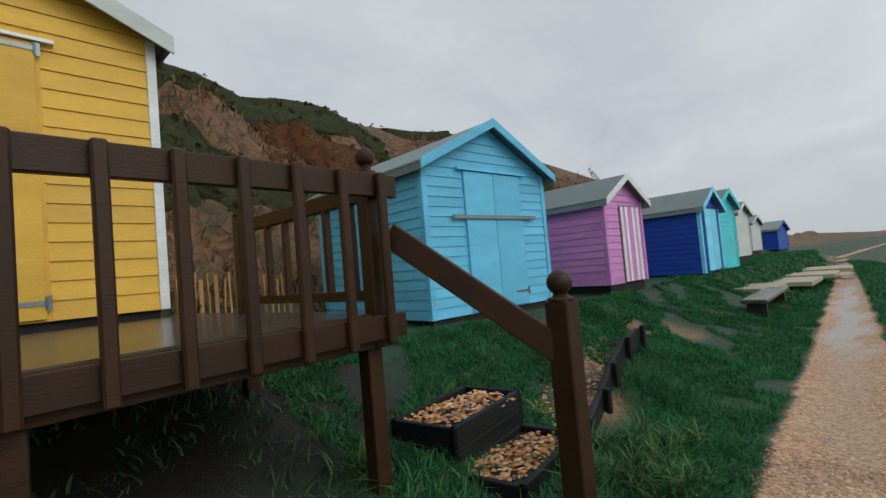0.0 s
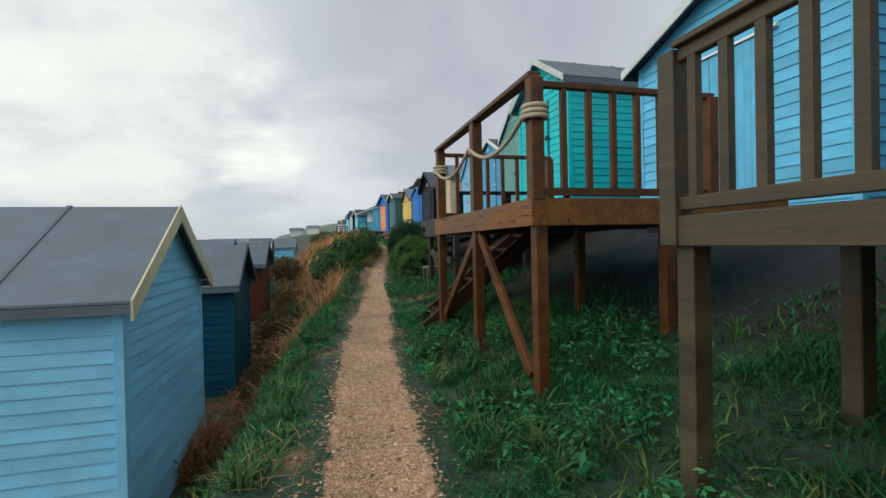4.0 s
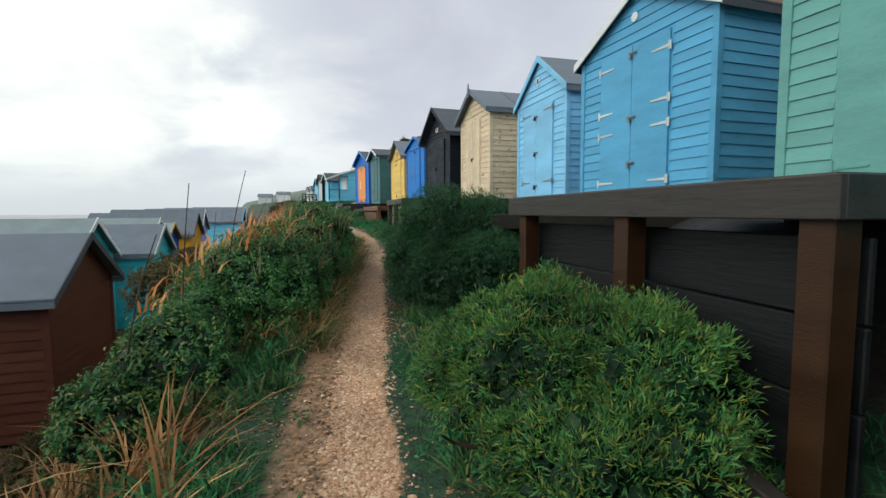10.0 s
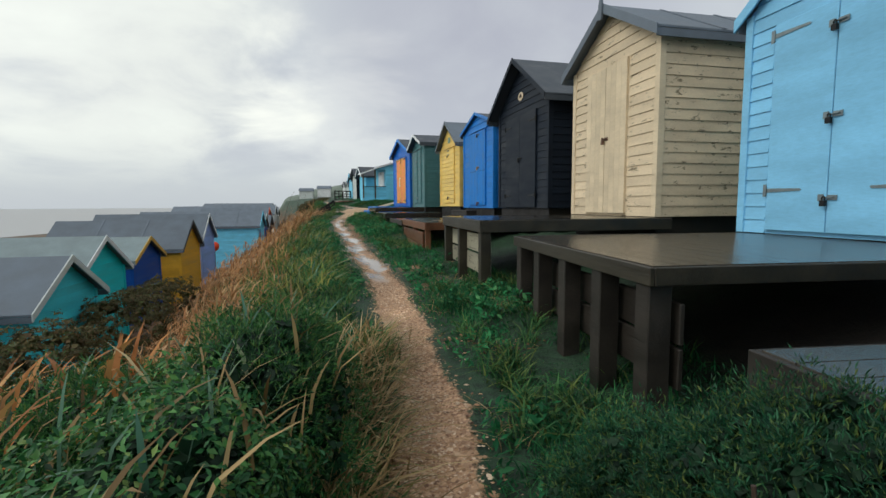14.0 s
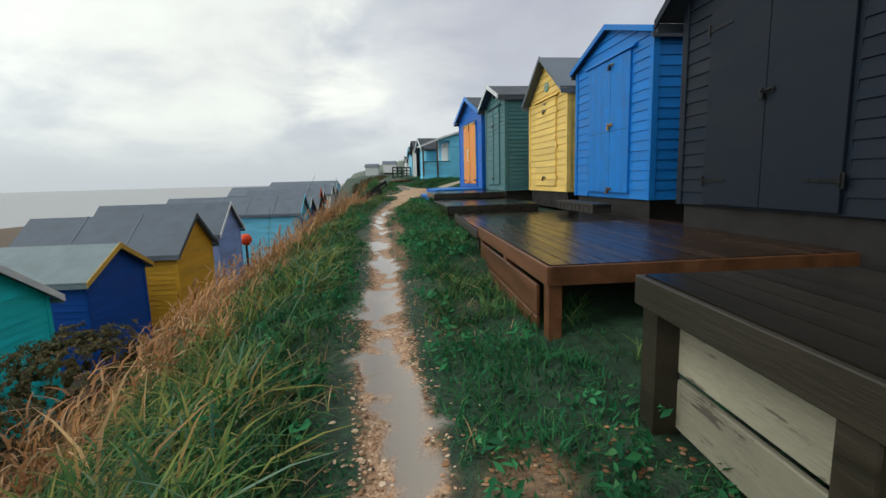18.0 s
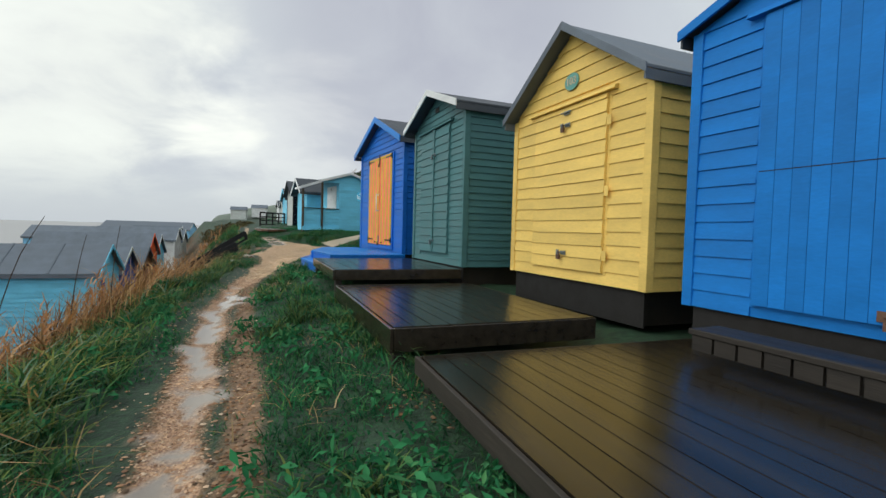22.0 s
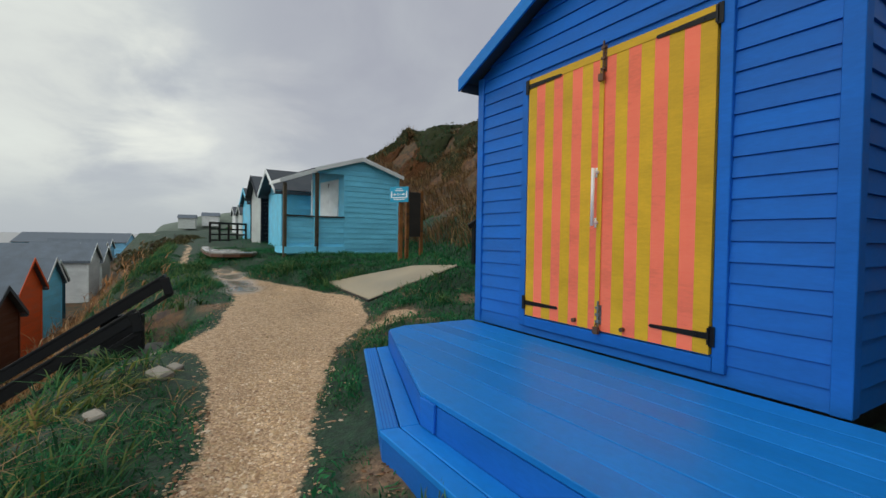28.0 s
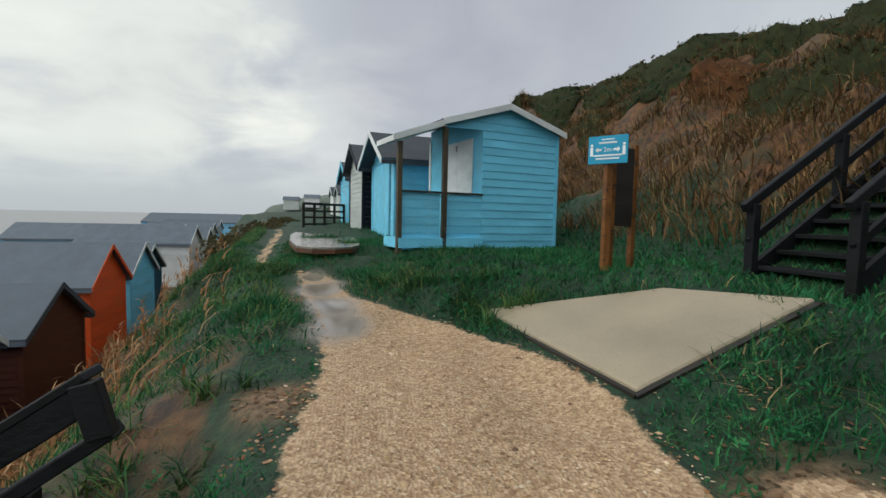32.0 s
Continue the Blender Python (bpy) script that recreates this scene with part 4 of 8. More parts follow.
    hut("pale grey hut along the row", (5.28, -21.5, 0.9), 0, 1.6, 3.0, 1.65, 2.03, PALE, PALE, FELT2, sides="L", fine=False)
    hut("pale green hut at the far end of the row", (6.85, -30.0, 0.95), 0, 1.8, 3.0, 1.45, 1.83, PALE, PALE, FELT2, sides="L", fine=False)
    hut("deep blue hut at the far end of the row", (7.2, -38.0, 0.8), 0, 2.6, 4.0, 1.3, 1.8, NAVY, NAVY, FELT2, sides="L", fine=False)
    # on past the gap
    hut("light blue hut with white bargeboards and pale plank doors", (0.156, 53.612, 2.541), 13.3, 1.908, 3.0, 1.93, 2.552, AQUA, AQUA, FELTDK, barge_mat=WHITE, over=0.355, door=D(0.3, 1.55, 0.05, 1.85, leaves=2, kind="plank", mat=AQUA))
    hut("black-sided hut with grey front", (-0.537, 55.995, 2.598), 11.5, 1.9, 3.0, 1.926, 2.545, PALE, BLACK, FELTDK, side_mat=BLACK, fine=False, over=0.2)
    for i, (x, y, m) in enumerate(((-0.99, 59.1, AQUA), (-2.0, 74.0, PALE), (-2.7, 79.0, WHITE))):
        hut(("light blue hut far along the path", "pale hut far along the path", "white hut far along the path")[i], (x, y, 2.55 + 0.15 * i), 10, 1.92, 3.0, 1.9, 2.43, m, m, FELTDK, fine=False)


build_row()


def tower_bolt(h, y, z0, z1, mat, x=-0.047):
    """An upright sliding bolt with its plate, keeps and padlock."""
    m = Mesh().box(x - 0.005, x, y - 0.022, y + 0.022, z0, z1)
    m.tube([(x - 0.014, y, z0 - 0.02), (x - 0.014, y, z1 + 0.03)], 0.008, 8)
    for z in (z0 + 0.02, (z0 + z1) / 2, z1 - 0.02):
        m.box(x - 0.024, x - 0.005, y - 0.018, y + 0.018, z - 0.008, z + 0.008)
    b = part("tower_bolt", m, mat, h)
    lk = Mesh().box(x - 0.045, x - 0.02, y - 0.022, y + 0.022, z0 - 0.07, z0 - 0.02)
    lk.tube([(x - 0.032, y - 0.013, z0 - 0.025), (x - 0.032, y, z0 + 0.015), (x - 0.032, y + 0.013, z0 - 0.025)], 0.005, 6)
    part("padlock", lk, RUST, b)


def gable_number(h, y, z, text, size, mat, x=-0.022):
    lettering(text, size, mat, h, Matrix.Translation((x - 0.004, y, z)) @ FRONT, "number", 0.012)


def build_hut_details():
    h = HUTS["bright yellow weatherboard hut behind a railed brown deck"]
    number_plate(h, 1.49, 2.95, "113", WHITE, BLACKSHADE, rx=0.1, rz=0.05)
    h = HUTS["sky-blue hut with white number above double doors"]
    gable_number(h, 1.56, 3.0, "112", 0.16, WHITE)
    h = HUTS["sage green hut with plain double doors"]
    gable_number(h, 1.14, 2.9, "109", 0.1, PALE)
    h = HUTS["mid-blue hut with pale scuffed hinges"]
    part("number_disc", Mesh().tube([(-0.035, 1.37, 2.64), (-0.02, 1.37, 2.64)], 0.065, 18), WHITE, h)
    h = HUTS["pale blue hut with a small shield on its gable"]
    sh = part("shield", Mesh().prism([(-0.034, 1.1, 2.66), (-0.034, 1.25, 2.66), (-0.034, 1.25, 2.57), (-0.034, 1.175, 2.47), (-0.034, 1.1, 2.57)], (0.014, 0, 0)), WHITE, h, "small white shield with a dark device", bevel=0.003)
    part("device", Mesh().box(-0.037, -0.033, 1.14, 1.21, 2.54, 2.63), DKTEAL, sh)
    h = HUTS["black hut with a white oval number"]
    number_plate(h, 1.24, 2.29, "105", CREAM2, BLACKSHADE, rx=0.12, rz=0.085)
    h = HUTS["cobalt blue hut with planked double doors"]
    for a, b in ((0.53, 1.09), (1.1, 1.88)):
        part("door_joint", Mesh().box(-0.0475, -0.046, a, b, 1.02, 1.026), BLACKSHADE, h)
    h = HUTS["butter-yellow hut with an oval number plate"]
    number_plate(h, 1.14, 2.2, "103", SAGE, CREAM2, rx=0.12, rz=0.095, x=-0.035)
    padlock(h, 1.2, 1.72, RUST, STEEL, x=-0.06)
    padlock(h, 1.2, 0.3, RUST, STEEL, x=-0.06)
    part("bolt", Mesh().tube([(-0.07, 1.08, 1.86), (-0.07, 1.26, 1.86)], 0.008, 8).box(-0.062, -0.05, 1.12, 1.22, 1.84, 1.88), STEEL, h)
    for z in (0.25, 0.9, 1.6):
        part("hinge", Mesh().box(-0.056, -0.05, 0.47, 0.53, z, z + 0.1), LEMON, h)
    h = HUTS["dull green hut with boarded double doors"]
    part("number_plaque", Mesh().box(-0.032, -0.018, 1.05, 1.2, 2.5, 2.58), BLACKSHADE, h, bevel=0.003)
    h = HUTS["royal blue hut with orange and yellow striped doors"]
    tower_bolt(h, 1.44, 2.06, 2.25, RUST)
    tower_bolt(h, 1.44, 0.22, 0.36, STEEL)
    part("meeting_strip", Mesh().box(-0.056, -0.0465, 1.435, 1.478, 0.17, 2.22), MUSTARD, h, bevel=0.003)
    part("door_rail", Mesh().box(-0.05, -0.0465, 0.645, 2.24, 2.16, 2.219), MUSTARD, h)
    for y in (1.23, 1.67):
        part("door_knob", Mesh().tube([(-0.045, y, 0.215), (-0.075, y, 0.215)], 0.016, 8), RUST, h)
    h = HUTS["sky-blue hut with a barred double door"]
    part("door_bar", Mesh().box(-0.075, -0.047, 0.33, 2.17, 1.32, 1.38), STEEL, h, "grey steel bar across the doors", bevel=0.004)



def sea_hut(label, apex, w, eave, wall, barge, roof, d=3.4, yaw=4, z0=-1.2, roof_seams=0, fine=True, over=0.15, barge_w=0.12, side=0.16):
    """A hut below the bank: its rear gable, with the apex given, faces the path."""
    ax, ay, az = apex
    a = radians(180 + yaw)
    x = ax + math.sin(a) * w / 2 - math.cos(a) * 0.0
    y = ay - math.cos(a) * w / 2
    h = hut(label, (x, y, z0), 180 + yaw, w, d, eave - z0, az - z0 - 0.06, wall, wall, roof, sides="L", fine=fine, group="huts below the bank", barge_mat=barge, barge=barge_w, over=over, roof_seams=roof_seams, side=side)
    return h


def build_sea_row():
    sea_hut("sky-blue hut with cream bargeboards below the bank", (-2.67, 10.0, 1.83), 3.0, 0.85, SKYPALE, TAN, FELT, roof_seams=2, barge_w=0.2, z0=-2.1)
    sea_hut("dark teal hut with a grey felt roof", (-2.75, 14.1, 1.36), 2.0, 0.62, DKTEAL, FELTDK, FELT, roof_seams=1, d=3.0, z0=-1.8)
    sea_hut("deep blue hut below the bank", (-3.9, 17.9, 1.54), 1.9, 0.78, DKBLUE, DKBLUE, FELT, d=3.2)
    sea_hut("brown hut with a dark roof below the bank", (-3.6, 21.6, 1.5), 2.2, 0.75, BROWN, FELTDK, FELT, d=3.6)
    sea_hut("turquoise hut with white bargeboards", (-5.17, 25.54, 1.69), 2.3, 0.85, TEAL, WHITE, FELT2, d=3.6)
    sea_hut("turquoise hut with a pale roof edge", (-4.6, 28.1, 1.5), 2.0, 0.8, TEAL, PALE, FELT, d=3.6)
    sea_hut("turquoise hut with a white gable edge", (-5.75, 31.4, 1.64), 2.3, 0.85, TURQ, WHITE, FELT2, d=3.8)
    sea_hut("blue hut with gold bargeboards", (-6.4, 35.1, 1.4), 2.1, 0.8, DKBLUE, GOLD, FELT2, d=3.8)
    sea_hut("yellow hut with a seamed felt roof", (-6.25, 38.2, 1.83), 2.25, 0.9, AMBER, FELTDK, FELT, d=4.2, roof_seams=2)
    sea_hut("lilac hut with white bargeboards", (-6.75, 41.6, 2.01), 2.1, 1.05, LILAC, WHITE, FELT, d=4.2)
    sea_hut("cyan hut with a seamed roof", (-5.75, 47.4, 2.05), 2.0, 1.3, AQUA, AQUA, FELT, d=6.0, roof_seams=4)
    sea_hut("blue hut with white edges", (-6.2, 50.4, 1.85), 2.0, 1.1, DKBLUE, PALE, FELT, d=4.0)
    sea_hut("dark brown hut below the bank", (-6.5, 53.4, 1.72), 2.1, 0.95, BROWN, FELTDK, FELT, d=4.0)
    sea_hut("bright orange hut below the bank", (-7.4, 57.2, 2.24), 2.1, 1.3, ORANGE, ORANGE, FELT, d=4.6)
    sea_hut("light blue hut with white edges far along", (-8.0, 60.6, 2.1), 2.1, 1.2, AQUA, WHITE, FELT, d=4.4)
    for label, apex, w, wall, barge, d in (("teal hut far along the shore", (-8.7, 63.0, 1.89), 2.2, DKTEAL, PALE, 4.6), ("white hut far along the shore", (-9.4, 70.0, 2.47), 2.3, WHITE, WHITE, 5.0), ("second white hut far along the shore", (-9.8, 73.5, 2.28), 2.2, PALE, WHITE, 5.0), ("long dark-roofed hut with a white gable edge", (-11.95, 75.7, 2.37), 3.2, SKY2, WHITE, 9.0), ("grey hut far along the shore", (-13.5, 87.0, 2.3), 2.3, PALE, WHITE, 5.0), ("soft blue hut far along the shore", (-15.2, 95.0, 2.45), 2.4, SKY2, WHITE, 5.0), ("large grey-roofed blue building far along the shore", (-21.6, 130.0, 3.05), 9.0, SKY2, PALE, 14.0)):
        sea_hut(label, apex, w, apex[2] - 0.85 - 0.1 * max(0.0, w - 3.0), wall, barge, FELT, d=d, fine=False)


build_sea_row()
build_hut_details()
h = HUTS["cyan hut with a seamed roof"]
part("hatch", Mesh().box(-0.035, -0.02, 1.3, 1.62, 1.5, 2.2), NAVY, h, "dark blue hatch in the gable", bevel=0.004)


# ---- decks ----
def deck(label, at, yaw, w, d, plank=0.14, mat=DECKWET, edge=DECKWET, skirt=0.16, th=0.03, posts=(), post=0.1, post_mat=OLDWOOD, border=True, across=False, group="decks in front of the huts"):
    """A boarded platform. Its own axes: x back from the front edge, y along it, z = 0 at the top."""
    dk = thing("deck", pose(at[0], at[1], at[2], 0, 0, yaw), label, "deck", group)
    g = 0.004
    if across:
        n = int(w / plank)
        for i in range(n):
            part("plank", Mesh().box(0, d, w * i / n + g, w * (i + 1) / n - g, -th, 0), mat, dk)
    else:
        n = int(d / plank)
        for i in range(n):
            part("plank", Mesh().box(d * i / n + g, d * (i + 1) / n - g, 0, w, -th, 0.0), mat, dk)
    e = 0.03
    part("edge_board", Mesh().box(-e, -0.002, -e, w + e, -skirt, -0.006), edge, dk, bevel=0.004)
    part("edge_board", Mesh().box(0, d, -e, -0.002, -skirt, -0.006), edge, dk, bevel=0.004)
    part("edge_board", Mesh().box(0, d, w + 0.002, w + e, -skirt, -0.006), edge, dk, bevel=0.004)
    for y in np.linspace(0.3, w - 0.3, max(2, int(w / 0.6))):
        part("joist", Mesh().box(0.0, d, y - 0.025, y + 0.025, -skirt + 0.01, -th - 0.002), OLDWOOD, dk)
    a = radians(yaw)
    for x, y in posts:
        wx, wy = at[0] + x * math.cos(a) - y * math.sin(a), at[1] + x * math.sin(a) + y * math.cos(a)
        gz = float(ground_z(wx, wy)) - at[2] - 0.06
        if gz < -skirt - 0.03:
            part("post", Mesh().box(x - post / 2, x + post / 2, y - post / 2, y + post / 2, gz, -th - 0.004), post_mat, dk, bevel=0.006)
    return dk


def baluster_rail(dk, a, b, top, low, n, mat, rail=(0.045, 0.12), bar=(0.04, 0.04), cap=None, drop=None, outside=0.0, ends=False, past=0.0):
    """A run of uprights between two rails, from a to b (x, y)."""
    a, b = Vector((*a, 0)), Vector((*b, 0))
    u = (b - a).normalized()
    s = Vector((u.y, -u.x, 0))
    up = Vector((0, 0, 1))
    part("handrail", Mesh().beam(a - u * past + up * (top - rail[1] / 2), b + u * past + up * (top - rail[1] / 2), rail[0], rail[1]), mat, dk, bevel=0.005)
    if cap:
        part("rail_cap", Mesh().beam(a + up * (top + cap[1] / 2), b + up * (top + cap[1] / 2), cap[0], cap[1]), mat, dk, bevel=0.004)
    if low is not None:
        part("bottom_rail", Mesh().beam(a + up * low, b + up * low, rail[0], 0.06), mat, dk, bevel=0.004)
    for i in range(n):
        p = a + (b - a) * (i / (n - 1) if ends else (i + 0.5) / n) + s * outside
        z0, z1 = (drop if drop is not None else low), top - (0.0 if outside else rail[1] * 0.5)
        part("baluster", Mesh().box(p.x - bar[0] / 2, p.x + bar[0] / 2, p.y - bar[1] / 2, p.y + bar[1] / 2, z0, z1), mat, dk, bevel=0.009 if outside else 0.0)


def build_decks():
    # brown railed deck of the yellow hut, with ball-topped posts and a stair to the ground
    d = deck("dark brown stained deck with a slatted railing and ball-topped posts", (2.197, -1.568, 1.171), 4.68, 3.147, 2.7, mat=DECKGREY, edge=STAIN, skirt=0.19, posts=[(0.05, 0.06), (0.05, 1.57), (0.05, 3.08), (1.5, 0.1), (1.5, 3.0)], post_mat=STAIN)
    baluster_rail(d, (-0.075, 0.03), (-0.075, 3.11), 0.777, None, 13, STAIN, rail=(0.045, 0.13), bar=(0.04, 0.055), drop=-0.17, outside=-0.045, ends=True, past=0.137)
    part("front_rail", Mesh().beam((-0.078, -0.104, -0.075), (-0.078, 3.251, -0.075), 0.042, 0.13), STAIN, d, bevel=0.005)
    for y, far in ((0.03, 1.64), (3.11, 2.33)):
        baluster_rail(d, (0.05, y), (far - 0.05, y), 0.74, 0.1, int(far / 0.24), STAIN, rail=(0.045, 0.1))
    for x, y in ((0.0, 0.03), (0.0, 3.11), (2.33, 3.11), (1.64, 0.03)):
        p = part("newel_post", Mesh().box(x - 0.05, x + 0.05, y - 0.05, y + 0.05, -0.19, 0.78), STAIN, d, bevel=0.008)
        b = Mesh().ball((x, y, 0.891), 0.056, 10, 14)
        b.tube([(x, y, 0.775), (x, y, 0.805), (x, y, 0.81), (x, y, 0.85)], [0.058, 0.058, 0.035, 0.03], 14)
        part("ball_finial", b, STAIN, p, smooth=True)
    nx, ny = -0.87, -0.493
    n = part("newel_post", Mesh().box(nx - 0.065, nx + 0.065, ny - 0.065, ny + 0.065, -1.3, 0.0), STAIN, d, bevel=0.008)
    b = Mesh().ball((nx, ny, 0.09), 0.067, 10, 14)
    b.tube([(nx, ny, -0.005), (nx, ny, 0.012), (nx, ny, 0.016), (nx, ny, 0.04)], [0.07, 0.07, 0.045, 0.036], 14)
    part("ball_finial", b, STAIN, n, smooth=True)
    part("stair_rail", Mesh().beam((-0.06, -0.05, 0.44), (nx + 0.02, ny + 0.03, -0.26), 0.05, 0.14), STAIN, d, bevel=0.006)
    # pale-brown railed deck of the sky-blue hut
    d = deck("weathered brown deck on posts with close upright balusters", (1.325, 2.55, 1.382), 3.9, 2.88, 2.7, mat=DECKGREY, edge=TIMBER, skirt=0.14, posts=[(0.05, 0.05), (0.05, 2.83), (1.0, 0.1), (0.5, 1.42), (1.0, 2.8), (2.1, 0.3), (2.1, 2.6)], post_mat=TIMBER, across=True)
    baluster_rail(d, (0.0, 0.04), (0.0, 2.84), 0.744, 0.05, 17, TIMBER, rail=(0.04, 0.06), bar=(0.035, 0.045), cap=(0.1, 0.03))
    baluster_rail(d, (0.04, 0.0), (2.4, 0.0), 0.744, 0.05, 15, TIMBER, rail=(0.04, 0.06), bar=(0.045, 0.035), cap=(0.1, 0.03))
    for x, y in ((0, 0), (0, 2.88)):
        part("corner_post", Mesh().box(x - 0.05, x + 0.05, y - 0.05, y + 0.05, -0.14, 0.74), TIMBER, d, bevel=0.006)
    # rope-railed deck of the turquoise hut
    d = deck("brown timber deck on braced posts with a rope handrail", (1.031, 6.916, 1.616), 4.3, 2.993, 2.5, mat=DECKRED, edge=FASCIA, skirt=0.218, posts=[(0.06, 0.03), (0.04, 1.42), (0.035, 2.9), (1.3, 0.1), (1.3, 1.5)], post_mat=POSTBROWN, across=True)
    for y in (0.02, 1.42, 2.9):
        part("rail_post", Mesh().box(-0.02, 0.09, y - 0.055, y + 0.055, -0.02, 0.93), POSTBROWN, d, bevel=0.008)
    part("handrail", Mesh().beam((0.03, 0, 0.95), (0.03, 3.0, 0.95), 0.11, 0.045), POSTBROWN, d, bevel=0.006)
    for y in (0.02, 2.93):
        part("handrail", Mesh().beam((0.05, y, 0.88), (1.72, y, 0.88), 0.06, 0.05), POSTBROWN, d, bevel=0.006)
        part("bottom_rail", Mesh().beam((0.09, y, 0.05), (1.66, y, 0.05), 0.04, 0.06), POSTBROWN, d)
        part("rail_post", Mesh().box(1.64, 1.74, y - 0.05, y + 0.05, -0.02, 0.87), POSTBROWN, d, bevel=0.006)
        for k in range(6):
            x = 0.28 + 0.225 * k
            part("baluster", Mesh().box(x - 0.022, x + 0.022, y - 0.022, y + 0.022, 0.05, 0.86), POSTBROWN, d)
    # braces: each side of the middle post, and along the outer end
    part("brace", Mesh().beam((0.05, 1.47, -0.24), (0.05, 2.85, -1.3), 0.05, 0.1), POSTBROWN, d, bevel=0.005)
    part("brace", Mesh().beam((0.04, 1.36, -0.24), (0.04, 0.16, -1.42), 0.05, 0.1), POSTBROWN, d, bevel=0.005)
    rp = []
    for (ya, yb), sag in (((0.02, 1.42), 0.2), ((1.42, 2.9), 0.2)):
        rp += [(-0.045, ya + (yb - ya) * t, 0.66 - sag * 4 * t * (1 - t)) for t in np.linspace(0, 1, 13)]
    part("rope", Mesh().tube(rp, 0.019, 8), ROPE, d, "pale twisted rope slung between posts", smooth=True)
    for y in (0.02, 2.9):
        for k in range(3):
            ring = [(0.035 + 0.09 * math.cos(a), y + 0.09 * math.sin(a), 0.62 + 0.04 * k) for a in np.linspace(0, 2 * math.pi, 17)]
            part("rope_turn", Mesh().tube(ring, 0.019, 6), ROPE, d, smooth=True)
    # stair beside that deck
    st = thing("timber_stair", pose(0.68, 10.5, 0.26), "brown open-tread timber stair rising beside the deck", "stairs")
    for y in (0.0, -0.62):
        part("stringer", Mesh().beam((-0.06, y, -0.16), (2.0, y, 1.52), 0.045, 0.2), STAIN, st, bevel=0.004)
    for i in range(7):
        x, z = 0.2 + 0.262 * i, 0.07 + 0.214 * i
        part("tread", Mesh().box(x - 0.1, x + 0.13, -0.597, -0.023, z - 0.04, z), STAIN, st)
    # platform before the sage hut
    d = deck("grey weathered timber platform with a dark bench rail", (1.323, 11.152, 1.671), 1.9, 2.608, 2.6, mat=DECKGREY, edge=GREYWOOD, skirt=0.12, posts=[(0.02, 0.02), (0.06, 2.4), (1.3, 0.1), (1.3, 2.3)], post=0.09, across=True)
    part("fascia_rail", Mesh().beam((-0.055, 0.02, -0.19), (-0.055, 2.5, -0.19), 0.05, 0.12), GREYWOOD, d, bevel=0.006)
    part("bench_rail", Mesh().beam((0.06, 0.02, 0.45), (2.5, 0.02, 0.45), 0.2, 0.045), TARBOARD, d, bevel=0.006)
    for x in (0.1, 0.42, 0.95, 1.5, 2.05):
        part("bench_post", Mesh().box(x - 0.045, x + 0.045, -0.03, 0.06, -0.3 if x < 0.5 else 0, 0.43), TARBOARD, d, bevel=0.006)
    part("bench_beam", Mesh().box(0.05, 0.5, -0.09, -0.05, -0.3, -0.13), OLDWOOD, d)
    part("brace", Mesh().beam((0.05, 2.42, -0.58), (-0.07, 0.02, -0.68), 0.05, 0.11), OLDWOOD, d, bevel=0.005)
    d = deck("dark weathered deck with tarred boards beneath", (1.634, 14.598, 1.90), 0.6, 2.595, 2.5, mat=DECKGREY, edge=GREYWOOD, skirt=0.15, posts=[(0.06, 0.06), (0.06, 1.1), (0.06, 2.4)], post=0.12, post_mat=STAIN, across=True)
    for k in range(3):
        part("skirt_board", Mesh().box(0.16, 0.19, 0.0, 2.55, -0.50 - 0.30 * k, -0.21 - 0.30 * k), TARBOARD, d, bevel=0.006)
    d = deck("low wet grey deck behind the gorse", (1.833, 18.165, 1.76), -2.4, 2.775, 2.5, mat=DECKGREY, edge=OLDWOOD, skirt=0.16, posts=[(0.06, 0.1), (0.06, 1.4), (0.06, 2.8)], across=True)
    d = deck("wet dark timber deck on stout posts", (1.936, 21.606, 1.984), -1.5, 2.414, 2.5, mat=DECKGREY, edge=DARKWOOD, skirt=0.1, posts=[(0.06, 0.08), (0.06, 0.62), (0.06, 1.2), (0.06, 1.8), (0.06, 2.34)], post=0.13)
    for k in range(2):
        part("skirt_board", Mesh().box(0.16, 0.19, 0.0, 2.38, -0.42 - 0.24 * k, -0.2 - 0.24 * k), OLDWOOD, d, bevel=0.006)
    d = deck("wet grey deck with flaking white boards beneath", (1.78, 24.648, 2.124), 1.8, 2.275, 2.4, mat=DECKWET, edge=DARKWOOD, skirt=0.14, posts=[(0.05, 0.06), (0.05, 1.2), (0.05, 2.2)], post=0.12, post_mat=DARKWOOD)
    for k in range(2):
        part("skirt_board", Mesh().box(0.1, 0.13, 0.05, 2.22, -0.42 - 0.26 * k, -0.19 - 0.26 * k), WHITEBOARD, d, bevel=0.006)
    d = deck("wet red-brown deck with a boarded front", (1.521, 27.943, 1.983), 4.55, 2.796, 2.4, mat=DECKRED, edge=REDWOOD, skirt=0.14, posts=[(0.04, 0.05), (0.04, 1.35), (0.04, 2.65), (0.8, 0.05)], post=0.1, post_mat=REDWOOD)
    for k in range(2):
        part("skirt_board", Mesh().box(-0.02, 0.01, 0.25, 2.65, -0.42 - 0.24 * k, -0.19 - 0.24 * k), REDWOOD, d, bevel=0.006)
    d = deck("wet dark decking with a loose front board", (1.282, 30.745, 1.935), 3.65, 2.74, 2.5, mat=DECKWET, edge=OLDWOOD, skirt=0.12, posts=[(0.05, 0.06), (0.05, 2.6)], post=0.1)
